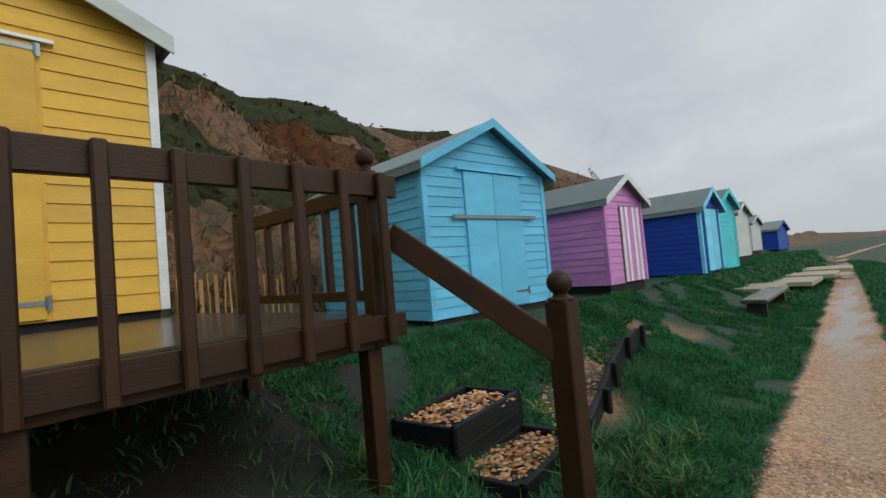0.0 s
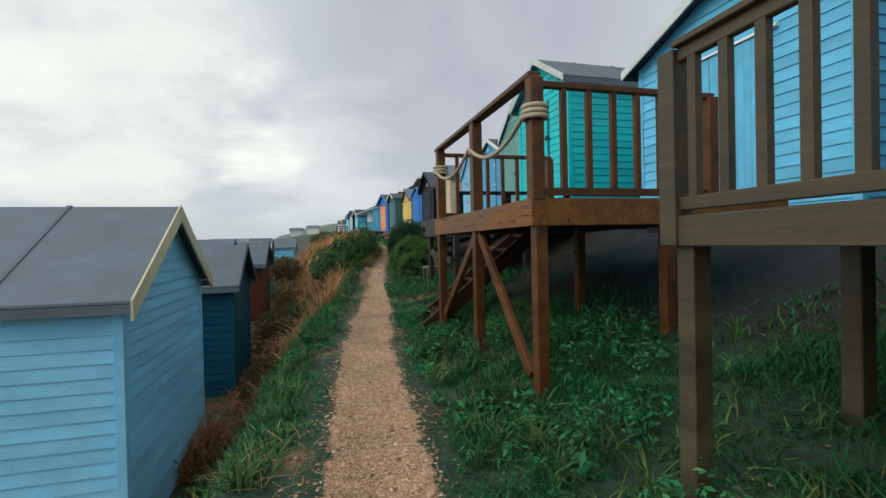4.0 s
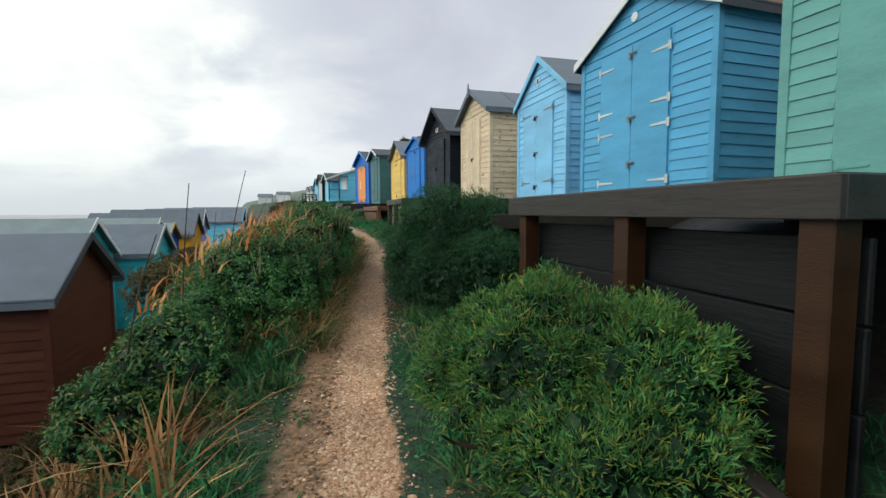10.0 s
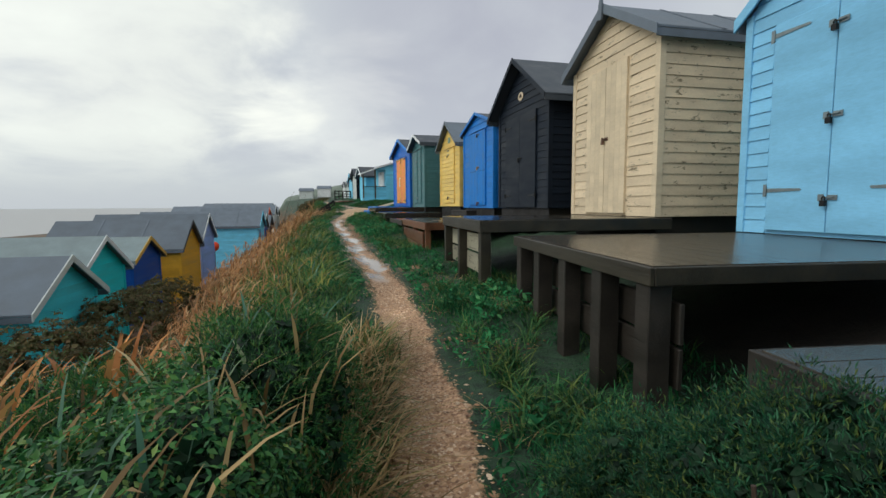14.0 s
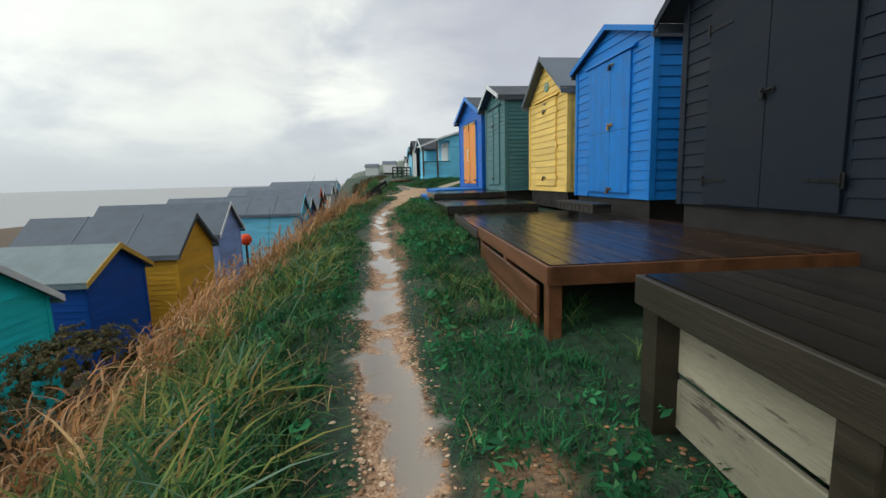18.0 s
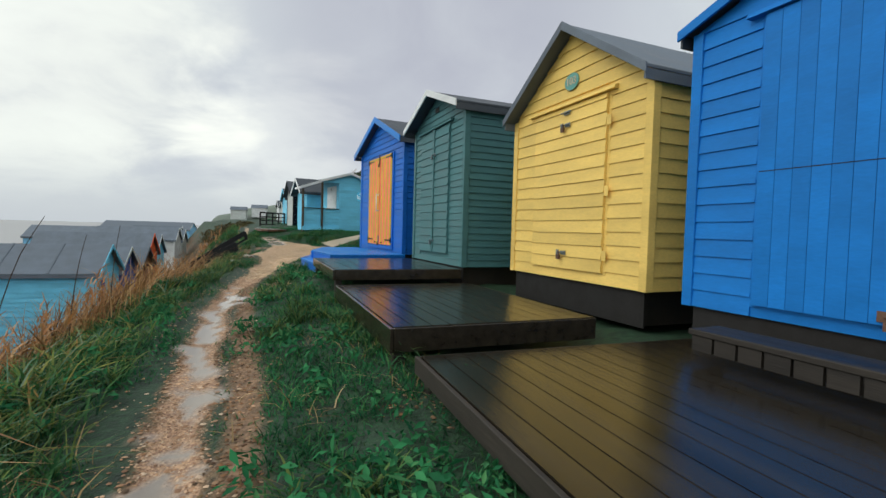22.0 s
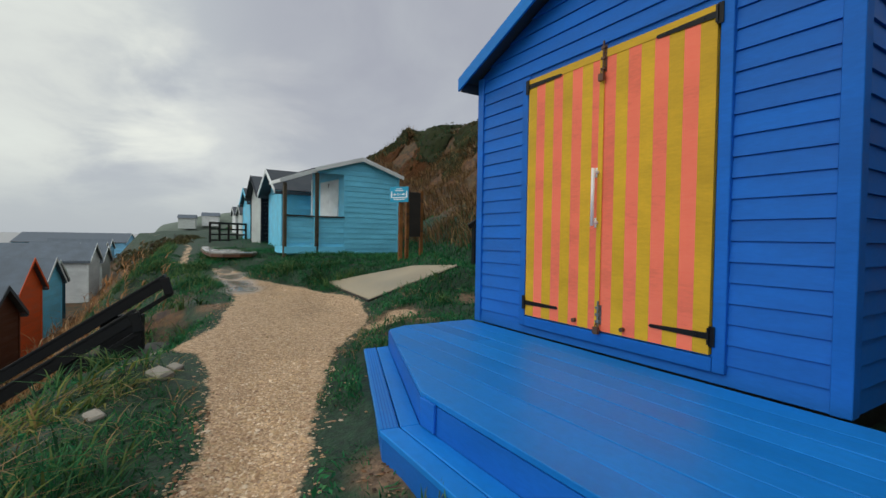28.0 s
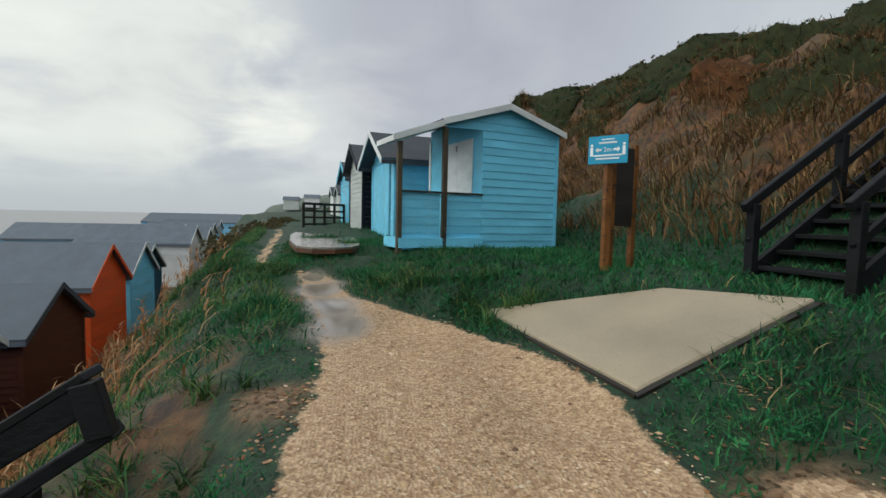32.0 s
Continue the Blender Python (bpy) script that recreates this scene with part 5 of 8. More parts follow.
    d = deck("raised wet dark brown deck", (0.974, 33.771, 2.072), 5.5, 2.536, 1.75, mat=DECKWET, edge=DECKWET, skirt=0.18, posts=[(0.05, 0.06), (0.05, 2.3)], post=0.09)
    d = deck("wet dark brown deck before the green hut", (0.705, 36.719, 2.225), 5.7, 2.384, 1.78, mat=DECKWET, edge=DECKWET, skirt=0.14, posts=[(0.05, 0.06), (0.05, 2.3)], post=0.09, plank=0.2)
    # blue stepped deck of the royal blue hut
    d = thing("blue_deck", pose(2.15, 40.0, 2.27, 0, 0, 11), "glossy blue deck with a cut corner and a low front step", "deck", "decks in front of the huts")
    f, near, bend, far, nose = 1.5, -0.32, 1.43, 3.12, 0.9

    def edge_line(o, z, o2=None):
        """The deck's front and cut corner, moved out by o, and back along o2."""
        def line(k):
            return [(-f - k, near, z), (-f - k, bend + 0.166 * k, z), (-nose - 1.06 * k, far, z)]
        return line(o) + line(o2)[::-1]

    n = 8
    for i in range(n):
        x0, x1 = -f + f * i / n + 0.0025, -f + f * (i + 1) / n - 0.0025
        ends = [min(far, bend + (x + f) / (f - nose) * (far - bend)) for x in (x0, x1)]
        joint = 1.2 + 0.55 * (i % 3)
        drop = 0.002 * (i % 2)
        if i == 5:
            part("plank", Mesh().box(x0, x1, near, joint - 0.002, -0.03 - drop, -drop), ROYAL2, d, bevel=0.003)
            low = joint + 0.002
        else:
            low = near
        part("plank", Mesh().prism([(x0, low, -0.03 - drop), (x1, low, -0.03 - drop), (x1, ends[1], -0.03 - drop), (x0, ends[0], -0.03 - drop)], (0, 0, 0.03)), ROYAL2, d, bevel=0.003)
    q = edge_line(0.0, -0.2, -0.025)
    part("riser", Mesh().prism([q[0], q[1], q[4], q[5]], (0, 0, 0.166)), ROYAL, d)
    part("riser", Mesh().prism([q[1], q[2], q[3], q[4]], (0, 0, 0.166)), ROYAL, d)
    part("end_board", Mesh().box(-nose + 0.03, -0.01, far - 0.025, far, -0.4, -0.034), ROYAL, d)
    part("end_board", Mesh().box(-f, -0.01, near, near + 0.025, -0.4, -0.034), ROYAL, d)
    part("corner_block", Mesh().box(-f - 0.018, -f - 0.002, bend - 0.16, bend - 0.02, -0.165, -0.02), ROYAL, d, bevel=0.003)
    for o, o2 in ((0.107, 0.004), (0.22, 0.115)):
        q = edge_line(o, -0.205, o2)
        part("step_board", Mesh().prism([q[0], q[1], q[4], q[5]], (0, 0, 0.032)), ROYAL2, d, "grooved blue step board", bevel=0.004)
        part("step_board", Mesh().prism([(q[1][0], q[1][1] + 0.004, q[1][2]), q[2], q[3], (q[4][0], q[4][1] + 0.004, q[4][2])], (0, 0, 0.032)), ROYAL2, d, "grooved blue step board", bevel=0.004)
    for k in range(5):
        o = 0.128 + 0.018 * k
        q = edge_line(o, -0.174, o - 0.005)
        part("groove", Mesh().prism([q[1], q[2], q[3], q[4]], (0, 0, 0.003)), ROYAL, d)
    q = edge_line(0.205, -0.47, 0.18)
    part("step_riser", Mesh().prism([q[0], q[1], q[4], q[5]], (0, 0, 0.264)), ROYAL, d)
    part("step_riser", Mesh().prism([q[1], q[2], q[3], q[4]], (0, 0, 0.264)), ROYAL, d)
    # solid near-black block fills the void under the planks
    part("frame", Mesh().box(-0.85, -0.05, -0.25, 3.0, -0.45, -0.035), BLACKSHADE, d)


build_decks()


# ---- the open ground past the row ----
def build_porch_hut():
    """Light blue hut whose gable faces the walker, with an open porch along its seaward side."""
    h = thing("beach_hut", pose(3.095, 51.655, 2.854, 0, 0, 107.2), "light blue hut with an open porch and a white shuttered window", "beach hut", "huts past the gap")
    w, d, eave, apex, ridge, wall = 2.374, 2.1, 1.908, 2.265, 1.187, 1.66
    rise = (apex - eave) / ridge

    def roof_z(y):
        return apex - abs(y - ridge) * rise

    part("body", Mesh().prism([(0, 0, -0.2), (0, wall, -0.2), (0, wall, roof_z(wall)), (0, ridge, apex), (0, 0, eave)], (d, 0, 0)), AQUA, h)
    part("gable_end", Mesh().prism([(0, wall, 1.83), (0, w, 1.83), (0, w, roof_z(w)), (0, wall, roof_z(wall))], (0.03, 0, 0)), AQUA, h)
    z, pitch = -0.24, 0.138
    while z < apex - 0.06:
        z1 = min(z + pitch, apex)
        lo, lo1 = max(0.0, (z - eave) / rise), max(0.0, (z1 - eave) / rise)
        if z < 0.7:
            part("board", board("F", (0.03, wall, 0.03, wall), z, z1, w, d), AQUA, h)
            for y0, y1 in ((wall + 0.002, 2.37), (2.47, 3.18)):
                part("board", board("F", (y0, y1, y0, y1), z, min(z1, 0.7), w, d), AQUA, h)
        elif z < 1.8:
            part("board", board("F", (0.03, wall, 0.03, wall), z, z1, w, d), AQUA, h)
        else:
            part("board", board("F", (lo, w - lo, lo1, w - lo1), z, z1, w, d), AQUA, h)
        z += pitch
    for x0, x1, y0, y1 in ((-0.03, 0.04, -0.03, 0.03), (d - 0.05, d + 0.02, wall - 0.02, wall + 0.03)):
        part("corner_trim", Mesh().box(x0, x1, y0, y1, -0.2, eave - 0.02), WHITE if y0 > 1 else AQUA, h, bevel=0.004)
    for y0, y1 in ((-0.1, ridge), (ridge, 2.5)):
        part("roof", Mesh().prism([(-0.14, y0, roof_z(y0) + 0.02), (-0.14, y1, roof_z(y1) + 0.02), (-0.14, y1, roof_z(y1) + 0.055), (-0.14, y0, roof_z(y0) + 0.055)], (d + 0.24, 0, 0)), FELTDK, h)
        part("bargeboard", Mesh().prism([(-0.162, y0, roof_z(y0) + 0.06), (-0.162, y1, roof_z(y1) + 0.06), (-0.162, y1, roof_z(y1) - 0.05), (-0.162, y0, roof_z(y0) - 0.05)], (0.022, 0, 0)), WHITE, h, bevel=0.003)
    # window in the seaward wall, shuttered
    for a, b in ((0.3, 0.84), (0.845, 1.45)):
        part("shutter", Mesh().box(a, b, wall + 0.004, wall + 0.03, 0.76, 1.74), WHITE, h, bevel=0.004)
    part("window_ledge", Mesh().box(0.25, 1.5, wall, wall + 0.07, 0.72, 0.75), OLDWOOD, h)
    part("shutter_hook", Mesh().tube([(0.84, wall + 0.03, 1.66), (0.84, wall + 0.06, 1.64), (0.84, wall + 0.06, 1.56)], 0.01, 6), IRON, h)
    # porch roof carries on below the main slope, flatter
    part("porch_roof", Mesh().prism([(-0.14, 2.5, 1.84), (-0.14, 3.34, 1.53), (-0.14, 3.34, 1.57), (-0.14, 2.5, 1.88)], (0.8, 0, 0)), FELTDK, h)
    part("porch_soffit", Mesh().prism([(-0.12, 2.44, 1.815), (-0.12, 3.3, 1.50), (-0.12, 3.3, 1.525), (-0.12, 2.44, 1.838)], (0.76, 0, 0)), PALE, h)
    part("porch_fascia", Mesh().prism([(-0.165, 2.5, 1.80), (-0.165, 3.36, 1.49), (-0.165, 3.36, 1.59), (-0.165, 2.5, 1.9)], (0.024, 0, 0)), WHITE, h)
    part("porch_fascia", Mesh().box(-0.165, 0.66, 3.345, 3.37, 1.49, 1.575), WHITE, h)
    for x, y, t in ((-0.06, 2.42, 1.8), (-0.04, 3.22, 1.5)):
        part("porch_post", Mesh().box(x - 0.04, x + 0.04, y - 0.04, y + 0.04, -0.3, t), TIMBER, h, bevel=0.005)
    part("porch_floor", Mesh().box(-0.1, 0.6, wall + 0.002, 3.24, -0.2, -0.04), AQUA, h)
    part("screen_rail", Mesh().box(-0.06, 0.03, wall, 3.2, 0.704, 0.735), OLDWOOD, h)


build_porch_hut()


def build_round_deck():
    d = thing("deck", pose(-1.0, 50.0, 2.66), "wet pale grey deck with a rounded end and a black railing", "deck", "decks in front of the huts")
    outline = [(0.42, 1.3), (0.3, 0.72), (0.05, 0.5), (-0.3, 0.5), (-0.58, 0.85), (-0.92, 2.5), (-1.3, 5.2), (-1.6, 9.0), (-0.2, 10.3), (0.2, 6.0)]
    part("planking", Mesh().prism([(x, y, -0.03) for x, y in outline], (0, 0, 0.03)), DECKPALE, d)
    part("edge_board", Mesh().prism([(x * 1.01, y * 1.005 - 0.005, -0.1) for x, y in outline], (0, 0, 0.066)), REDWOOD, d)
    for k in range(9):
        part("plank_gap", Mesh().beam((0.2 - 0.1 * k, 0.9 + 0.22 * k, 0.0005), (-0.1 - 0.1 * k, 5.5, 0.0005), 0.006, 0.002), BLACKSHADE, d)
    for k in range(5):
        x, y = -1.4 + 0.3 * k, 8.6 + 0.35 * k
        part("railing_post", Mesh().box(x - 0.04, x + 0.04, y - 0.04, y + 0.04, 0, 0.86), BLACKSHADE, d, bevel=0.004)
    for z in (0.2, 0.42, 0.63, 0.86):
        part("rail", Mesh().beam((-1.42, 8.58, z), (-0.18, 10.02, z), 0.04, 0.06 if z < 0.8 else 0.08), BLACKSHADE, d)
    for x, y in ((0.1, 0.9), (-0.35, 1.1), (-0.75, 2.8), (-1.05, 5.0)):
        part("footing", Mesh().box(x - 0.05, x + 0.05, y - 0.05, y + 0.05, -0.6, -0.1), OLDWOOD, d)


build_round_deck()


def build_pad():
    n, l, r, b = Vector((1.06, 45.58, 2.18)), Vector((0.69, 47.71, 2.23)), Vector((2.57, 45.87, 2.65)), Vector((2.1, 46.85, 2.58))
    c = thing("concrete_pad", pose(0, 0, 0), "pale damp concrete slab set in the grass", "slab")
    part("slab", Mesh().prism([n, r, b, l], (0, 0, -0.14)), CONCRETE, c, bevel=0.012)
    m = Mesh()
    for p, q in ((n, l), (n, r)):
        m.beam(p + Vector((0, 0, -0.06)) + (p - b).normalized() * 0.04, q + Vector((0, 0, -0.06)) + (q - b).normalized() * 0.04, 0.04, 0.09)
    part("edging", m, OLDWOOD, c)


build_pad()


def build_sign():
    s = thing("notice_sign", pose(2.2, 48.09, 2.77, 0, 0, 0), "blue distance notice on a brown wooden post", "sign")
    part("post", Mesh().box(-0.04, 0.04, -0.04, 0.04, -0.4, 1.05), FASCIA, s, bevel=0.006)
    pl = part("panel", Mesh().box(-0.22, 0.22, -0.008, 0.008, -0.155, 0.155), SIGNBLUE, s, bevel=0.002)
    pl.matrix_local = pose(-0.05, -0.06, 1.18, 0, 0, -48)

    def words(t, size, x, z):
        lettering(t, size, BARBLUE, pl, pose(x, -0.009, z, 90, 0, 0), "words", 0.001)

    words("2m", 0.075, 0, 0.0)
    for z, w, hh in ((0.115, 0.07, 0.012), (0.078, 0.1, 0.02), (-0.062, 0.16, 0.018), (-0.098, 0.13, 0.018)):
        part("text_line", Mesh().box(-w, w, -0.011, -0.008, z - hh / 2, z + hh / 2), BARBLUE, pl)
    for sx in (-1, 1):
        ar = Mesh().prism([(sx * 0.065, -0.011, 0.012), (sx * 0.065, -0.011, -0.012), (sx * 0.11, -0.011, -0.012), (sx * 0.11, -0.011, -0.03), (sx * 0.14, -0.011, 0.0), (sx * 0.11, -0.011, 0.03), (sx * 0.11, -0.011, 0.012)], (0, 0.003, 0))
        part("arrow", ar, BARBLUE, pl)
        fig = Mesh().box(sx * 0.18 - 0.016, sx * 0.18 + 0.016, -0.011, -0.008, -0.065, 0.035)
        fig.prism([(sx * 0.18 + 0.016 * math.cos(a), -0.011, 0.055 + 0.016 * math.sin(a)) for a in np.linspace(0, 5.6, 8)], (0, 0.003, 0))
        part("pictogram", fig, BARBLUE, pl)
    bd = thing("notice_board", pose(2.6, 48.45, 2.55, 0, 0, -72), "dark brown back of a wooden notice board on two posts", "sign board")
    part("board", Mesh().box(-0.03, 0.03, -0.15, 0.15, 0.55, 1.5), OLDWOOD, bd, bevel=0.006)
    for y in (-0.185, 0.185):
        part("post", Mesh().box(-0.034, 0.034, y - 0.035, y + 0.035, -0.2, 1.55), FASCIA, bd, bevel=0.005)


build_sign()


def build_stair():
    """Black timber stair up the bank."""
    st = thing("cliff_stair", pose(3.6, 47.58, 2.6, 0, 0, 8), "black timber stair with handrails up the bank", "stairs")
    rise, going, n = 0.175, 0.27, 25
    sl = rise / going
    L = going * n
    for y in (0.0, -1.0):
        part("stringer", Mesh().beam((0.1, y, -0.02), (L, y, sl * (L - 0.1) - 0.02), 0.05, 0.26), TARBOARD, st)
        part("handrail", Mesh().beam((-0.1, y, 0.72), (L, y, 0.78 + sl * L), 0.07, 0.1), TARBOARD, st, bevel=0.008)
        part("mid_rail", Mesh().beam((0.0, y, 0.36), (L, y, 0.4 + sl * L), 0.045, 0.08), TARBOARD, st)
        for k in range(6):
            x = 0.05 + k * 1.3
            part("post", Mesh().box(x - 0.05, x + 0.05, y - 0.05, y + 0.05, sl * x - 0.55, sl * x + 0.74), TARBOARD, st, bevel=0.006)
    for k in range(n):
        x, z = 0.12 + going * k, rise * (k + 0.6)
        part("tread", Mesh().box(x - 0.02, x + 0.27, -0.97, -0.03, z - 0.045, z), TARBOARD, st, bevel=0.004)
    part("landing", Mesh().box(L, L + 1.4, -1.05, 0.05, sl * L - 0.06, sl * L), TARBOARD, st)
    part("landing_rail", Mesh().beam((L, 0, sl * L + 0.8), (L + 1.4, 0, sl * L + 0.8), 0.07, 0.1), TARBOARD, st)
    tp = thing("standpipe", pose(4.62, 45.4, float(ground_z(4.6, 45.3)), 0, 0, 35), "grey standpipe post with a tap and a blue hose", "water tap")
    part("post", Mesh().box(-0.07, 0.07, -0.07, 0.07, -0.25, 1.18), OLDWOOD, tp, bevel=0.008)
    part("cap", Mesh().prism([(-0.09, -0.085, 1.18), (0.09, -0.085, 1.18), (0.0, -0.085, 1.24)], (0, 0.17, 0)), OLDWOOD, tp, bevel=0.004)
    part("tap_box", Mesh().box(-0.17, -0.072, -0.065, 0.065, 0.84, 1.15), OLDWOOD, tp, bevel=0.006)
    part("housing", Mesh().box(-0.182, -0.171, -0.05, 0.05, 1.0, 1.13), WHITE, tp, bevel=0.008)
    part("tap", Mesh().tube([(-0.17, 0, 0.86), (-0.23, 0, 0.86), (-0.245, 0, 0.83)], 0.014, 8), STEEL, tp, smooth=True)
    part("pipe", Mesh().tube([(-0.2, 0, 0.02), (-0.16, 0, 0.3), (-0.13, 0, 0.6), (-0.13, 0, 0.84)], 0.022, 8), SIGNBLUE, tp, "pale blue pipe", smooth=True)
    part("tray", Mesh().box(-0.72, 0.1, -0.4, 0.4, -0.16, -0.09), CONCRETE, tp, bevel=0.01)
    bk = thing("bucket", pose(4.38, 45.22, float(ground_z(4.6, 45.3)) - 0.09), "small dark blue plastic bowl under the tap", "bucket")
    part("bowl", Mesh().tube([(0, 0, 0), (0, 0, 0.005), (0, 0, 0.17), (0, 0, 0.18)], [0.14, 0.15, 0.185, 0.19], 18), NAVY, bk, smooth=True)
    part("water_surface", Mesh().tube([(0, 0, 0.1805), (0, 0, 0.1815)], 0.165, 18), DECKWET, bk)


build_stair()


def build_beach_rail():
    """Handrails of the steps down to the lower huts."""
    sl = 0.66
    for x0, y, z0, lab in ((-1.44, 44.88, 2.6, "dark timber handrail of the steps down the bank"), (-1.6, 44.28, 2.3, "second dark handrail of the steps down the bank")):
        r = thing("handrail", pose(x0, y, z0), lab, "handrail", "handrails of the beach steps")
        part("top_rail", Mesh().beam((0, 0, 0), (-3.6, 0, -3.6 * sl), 0.13, 0.035), TARBOARD, r, bevel=0.006)
        part("side_rail", Mesh().beam((0.0, -0.045, -0.075), (-3.6, -0.045, -0.075 - 3.6 * sl), 0.035, 0.1), TARBOARD, r, bevel=0.006)
        part("lower_rail", Mesh().beam((0.07, 0.0, -0.2), (-3.6, 0.0, -0.2 - 3.67 * sl), 0.09, 0.05), TARBOARD, r, bevel=0.006)
        part("end_board", Mesh().beam((0.05, -0.045, -0.21), (0.0, -0.045, -0.02), 0.05, 0.09, up=(1, 0, 0)), TARBOARD, r, bevel=0.005)
        for x in (-0.42, -1.9, -3.3):
            gz = float(ground_z(x0 + x, y)) - z0 - 0.15
            part("post", Mesh().box(x - 0.2, x + 0.2, -0.02, 0.1, min(gz, x * sl - 0.3), x * sl - 0.16), TARBOARD, r, bevel=0.008)
    st = thing("beach_steps", pose(-1.3, 44.93, 2.0), "worn timber-edged steps down the bank", "stairs")
    for k in range(9):
        x = -0.1 - 0.36 * k
        z = float(ground_z(-1.3 + x, 44.93)) - 2.0 + 0.02
        part("tread", Mesh().box(x - 0.3, x, -0.36, 0.36, z - 0.12, z), OLDWOOD, st, bevel=0.008)
    for x, y, sx in ((-1.12, 42.9, 0.09), (-1.36, 42.3, 0.065), (-1.34, 44.2, 0.11), (-1.05, 43.1, 0.06)):
        b = thing("rubble_block", pose(x, y, float(ground_z(x, y)) + sx * 0.25, 12, 8, 35 * x), "pale broken concrete lump in the grass by the steps", "stone", "rubble by the steps")
        part("lump", Mesh().prism([(-sx, -sx * 0.7, -sx * 0.5), (sx, -sx * 0.8, -sx * 0.5), (sx * 1.1, sx * 0.6, -sx * 0.5), (-sx * 0.8, sx * 0.7, -sx * 0.5)], (0.02, -0.02, sx)), STONE, b, bevel=sx * 0.22)


build_beach_rail()


def build_ridge_board():
    """A grey notice panel standing on the skyline."""
    x, y = 16.0, 55.7
    b = thing("cliff_sign", pose(x, y, float(ground_z(x, y)), 0, 0, 35), "grey notice panel on two legs at the cliff top", "sign")
    part("panel", Mesh().box(-0.02, 0.02, -0.3, 0.3, 0.35, 1.25), PALE, b, bevel=0.004)
    for k in (-0.24, 0.24):
        part("leg", Mesh().box(-0.03, 0.03, k - 0.03, k + 0.03, -0.3, 1.3), OLDWOOD, b)


build_ridge_board()


# ---- small things along the walk ----
def pebbles(name, label, pts, sizes, mat, seed, category="gravel", kind="stuff"):
    """Many small rounded stones in one mesh."""
    r = np.random.default_rng(seed)
    base = np.array([(1, 0, 0), (0.3, 0.9, 0.05), (-0.8, 0.6, 0), (-0.8, -0.6, 0.05), (0.3, -0.9, 0), (0.1, 0, 0.75)])
    faces = np.array([(0, 1, 5), (1, 2, 5), (2, 3, 5), (3, 4, 5), (4, 0, 5)])
    n = len(pts)
    a = r.uniform(0, 6.28, n)
    sc = sizes[:, None] * r.uniform(0.6, 1.25, (n, 3)) * np.array([1, 0.8, 0.55])
    v = base[None] * sc[:, None, :] * r.uniform(0.85, 1.15, (n, 6, 1))
    ca, sa = np.cos(a)[:, None], np.sin(a)[:, None]
    v = np.stack([v[..., 0] * ca - v[..., 1] * sa, v[..., 0] * sa + v[..., 1] * ca, v[..., 2]], -1) + pts[:, None, :]
    f = faces[None] + (np.arange(n) * 6)[:, None, None]
    ob = new(name, raw_mesh(name, v.reshape(-1, 3), f.reshape(-1, 3), mat))
    return tagged(ob, label, category, kind=kind)


def raw_mesh(name, co, faces, mat, smooth=False):
    me = bpy.data.meshes.new(name)
    k = faces.shape[1]
    me.vertices.add(len(co))
    me.vertices.foreach_set("co", np.ascontiguousarray(co, dtype=np.float32).ravel())
    me.loops.add(faces.size)
    me.loops.foreach_set("vertex_index", np.ascontiguousarray(faces, dtype=np.int32).ravel())
    me.polygons.add(len(faces))
    me.polygons.foreach_set("loop_start", np.arange(len(faces), dtype=np.int32) * k)
    if smooth:
        me.polygons.foreach_set("use_smooth", np.ones(len(faces), bool))
    me.update(calc_edges=True)
    me.validate()
    me.materials.append(mat)
    return me


def island_material(name, stops, rough=0.6, translucent=0.0, spec=0.3, bump=0.0):
    """Colour picked piece by piece from a row of tones."""
    m = bpy.data.materials.new(name)
    m.use_nodes = True
    nt = m.node_tree
    b = nt.nodes["Principled BSDF"]
    b.inputs["Roughness"].default_value = rough
    b.inputs["Specular IOR Level"].default_value = spec
    g = nt.nodes.new("ShaderNodeNewGeometry")
    ramp = nt.nodes.new("ShaderNodeValToRGB")
    el = ramp.color_ramp.elements
    while len(el) < len(stops):
        el.new(0.5)
    for i, c in enumerate(stops):
        el[i].position = i / max(1, len(stops) - 1)
        el[i].color = lin(c)
    link(nt, g.outputs["Random Per Island"], ramp.inputs[0])
    co = nt.nodes.new("ShaderNodeTexCoord")
    n = node(nt, "ShaderNodeTexNoise", Scale=1.7, Detail=3.0)
    link(nt, co.outputs["Object"], n.inputs["Vector"])
    r = nt.nodes.new("ShaderNodeMapRange")
    r.inputs["From Min"].default_value, r.inputs["From Max"].default_value = 0.3, 0.7
    r.inputs["To Min"].default_value, r.inputs["To Max"].default_value = 0.65, 1.3
    link(nt, n.outputs[0], r.inputs["Value"])
    s = nt.nodes.new("ShaderNodeVectorMath")
    s.operation = "SCALE"
    link(nt, ramp.outputs[0], s.inputs[0])
    link(nt, r.outputs[0], s.inputs["Scale"])
    link(nt, s.outputs[0], b.inputs["Base Color"])
    if translucent:
        t = nt.nodes.new("ShaderNodeBsdfTranslucent")
        link(nt, s.outputs[0], t.inputs["Color"])
        mx = nt.nodes.new("ShaderNodeMixShader")
        mx.inputs[0].default_value = translucent
        link(nt, b.outputs[0], mx.inputs[1])
        link(nt, t.outputs[0], mx.inputs[2])
        link(nt, mx.outputs[0], nt.nodes["Material Output"].inputs[0])
    return m


GRAVEL = island_material("flint_gravel", ["6a4c38", "a67f5e", "c8a482", "8c6a50", "dcc4a8", "b48c68", "9c765a"], 0.55)

PALEGRAVEL = island_material("pale_gravel", ["866850", "b8966e", "d4b68e", "a08058", "e6d2b4", "c4a27c", "ac8a68"], 0.55)
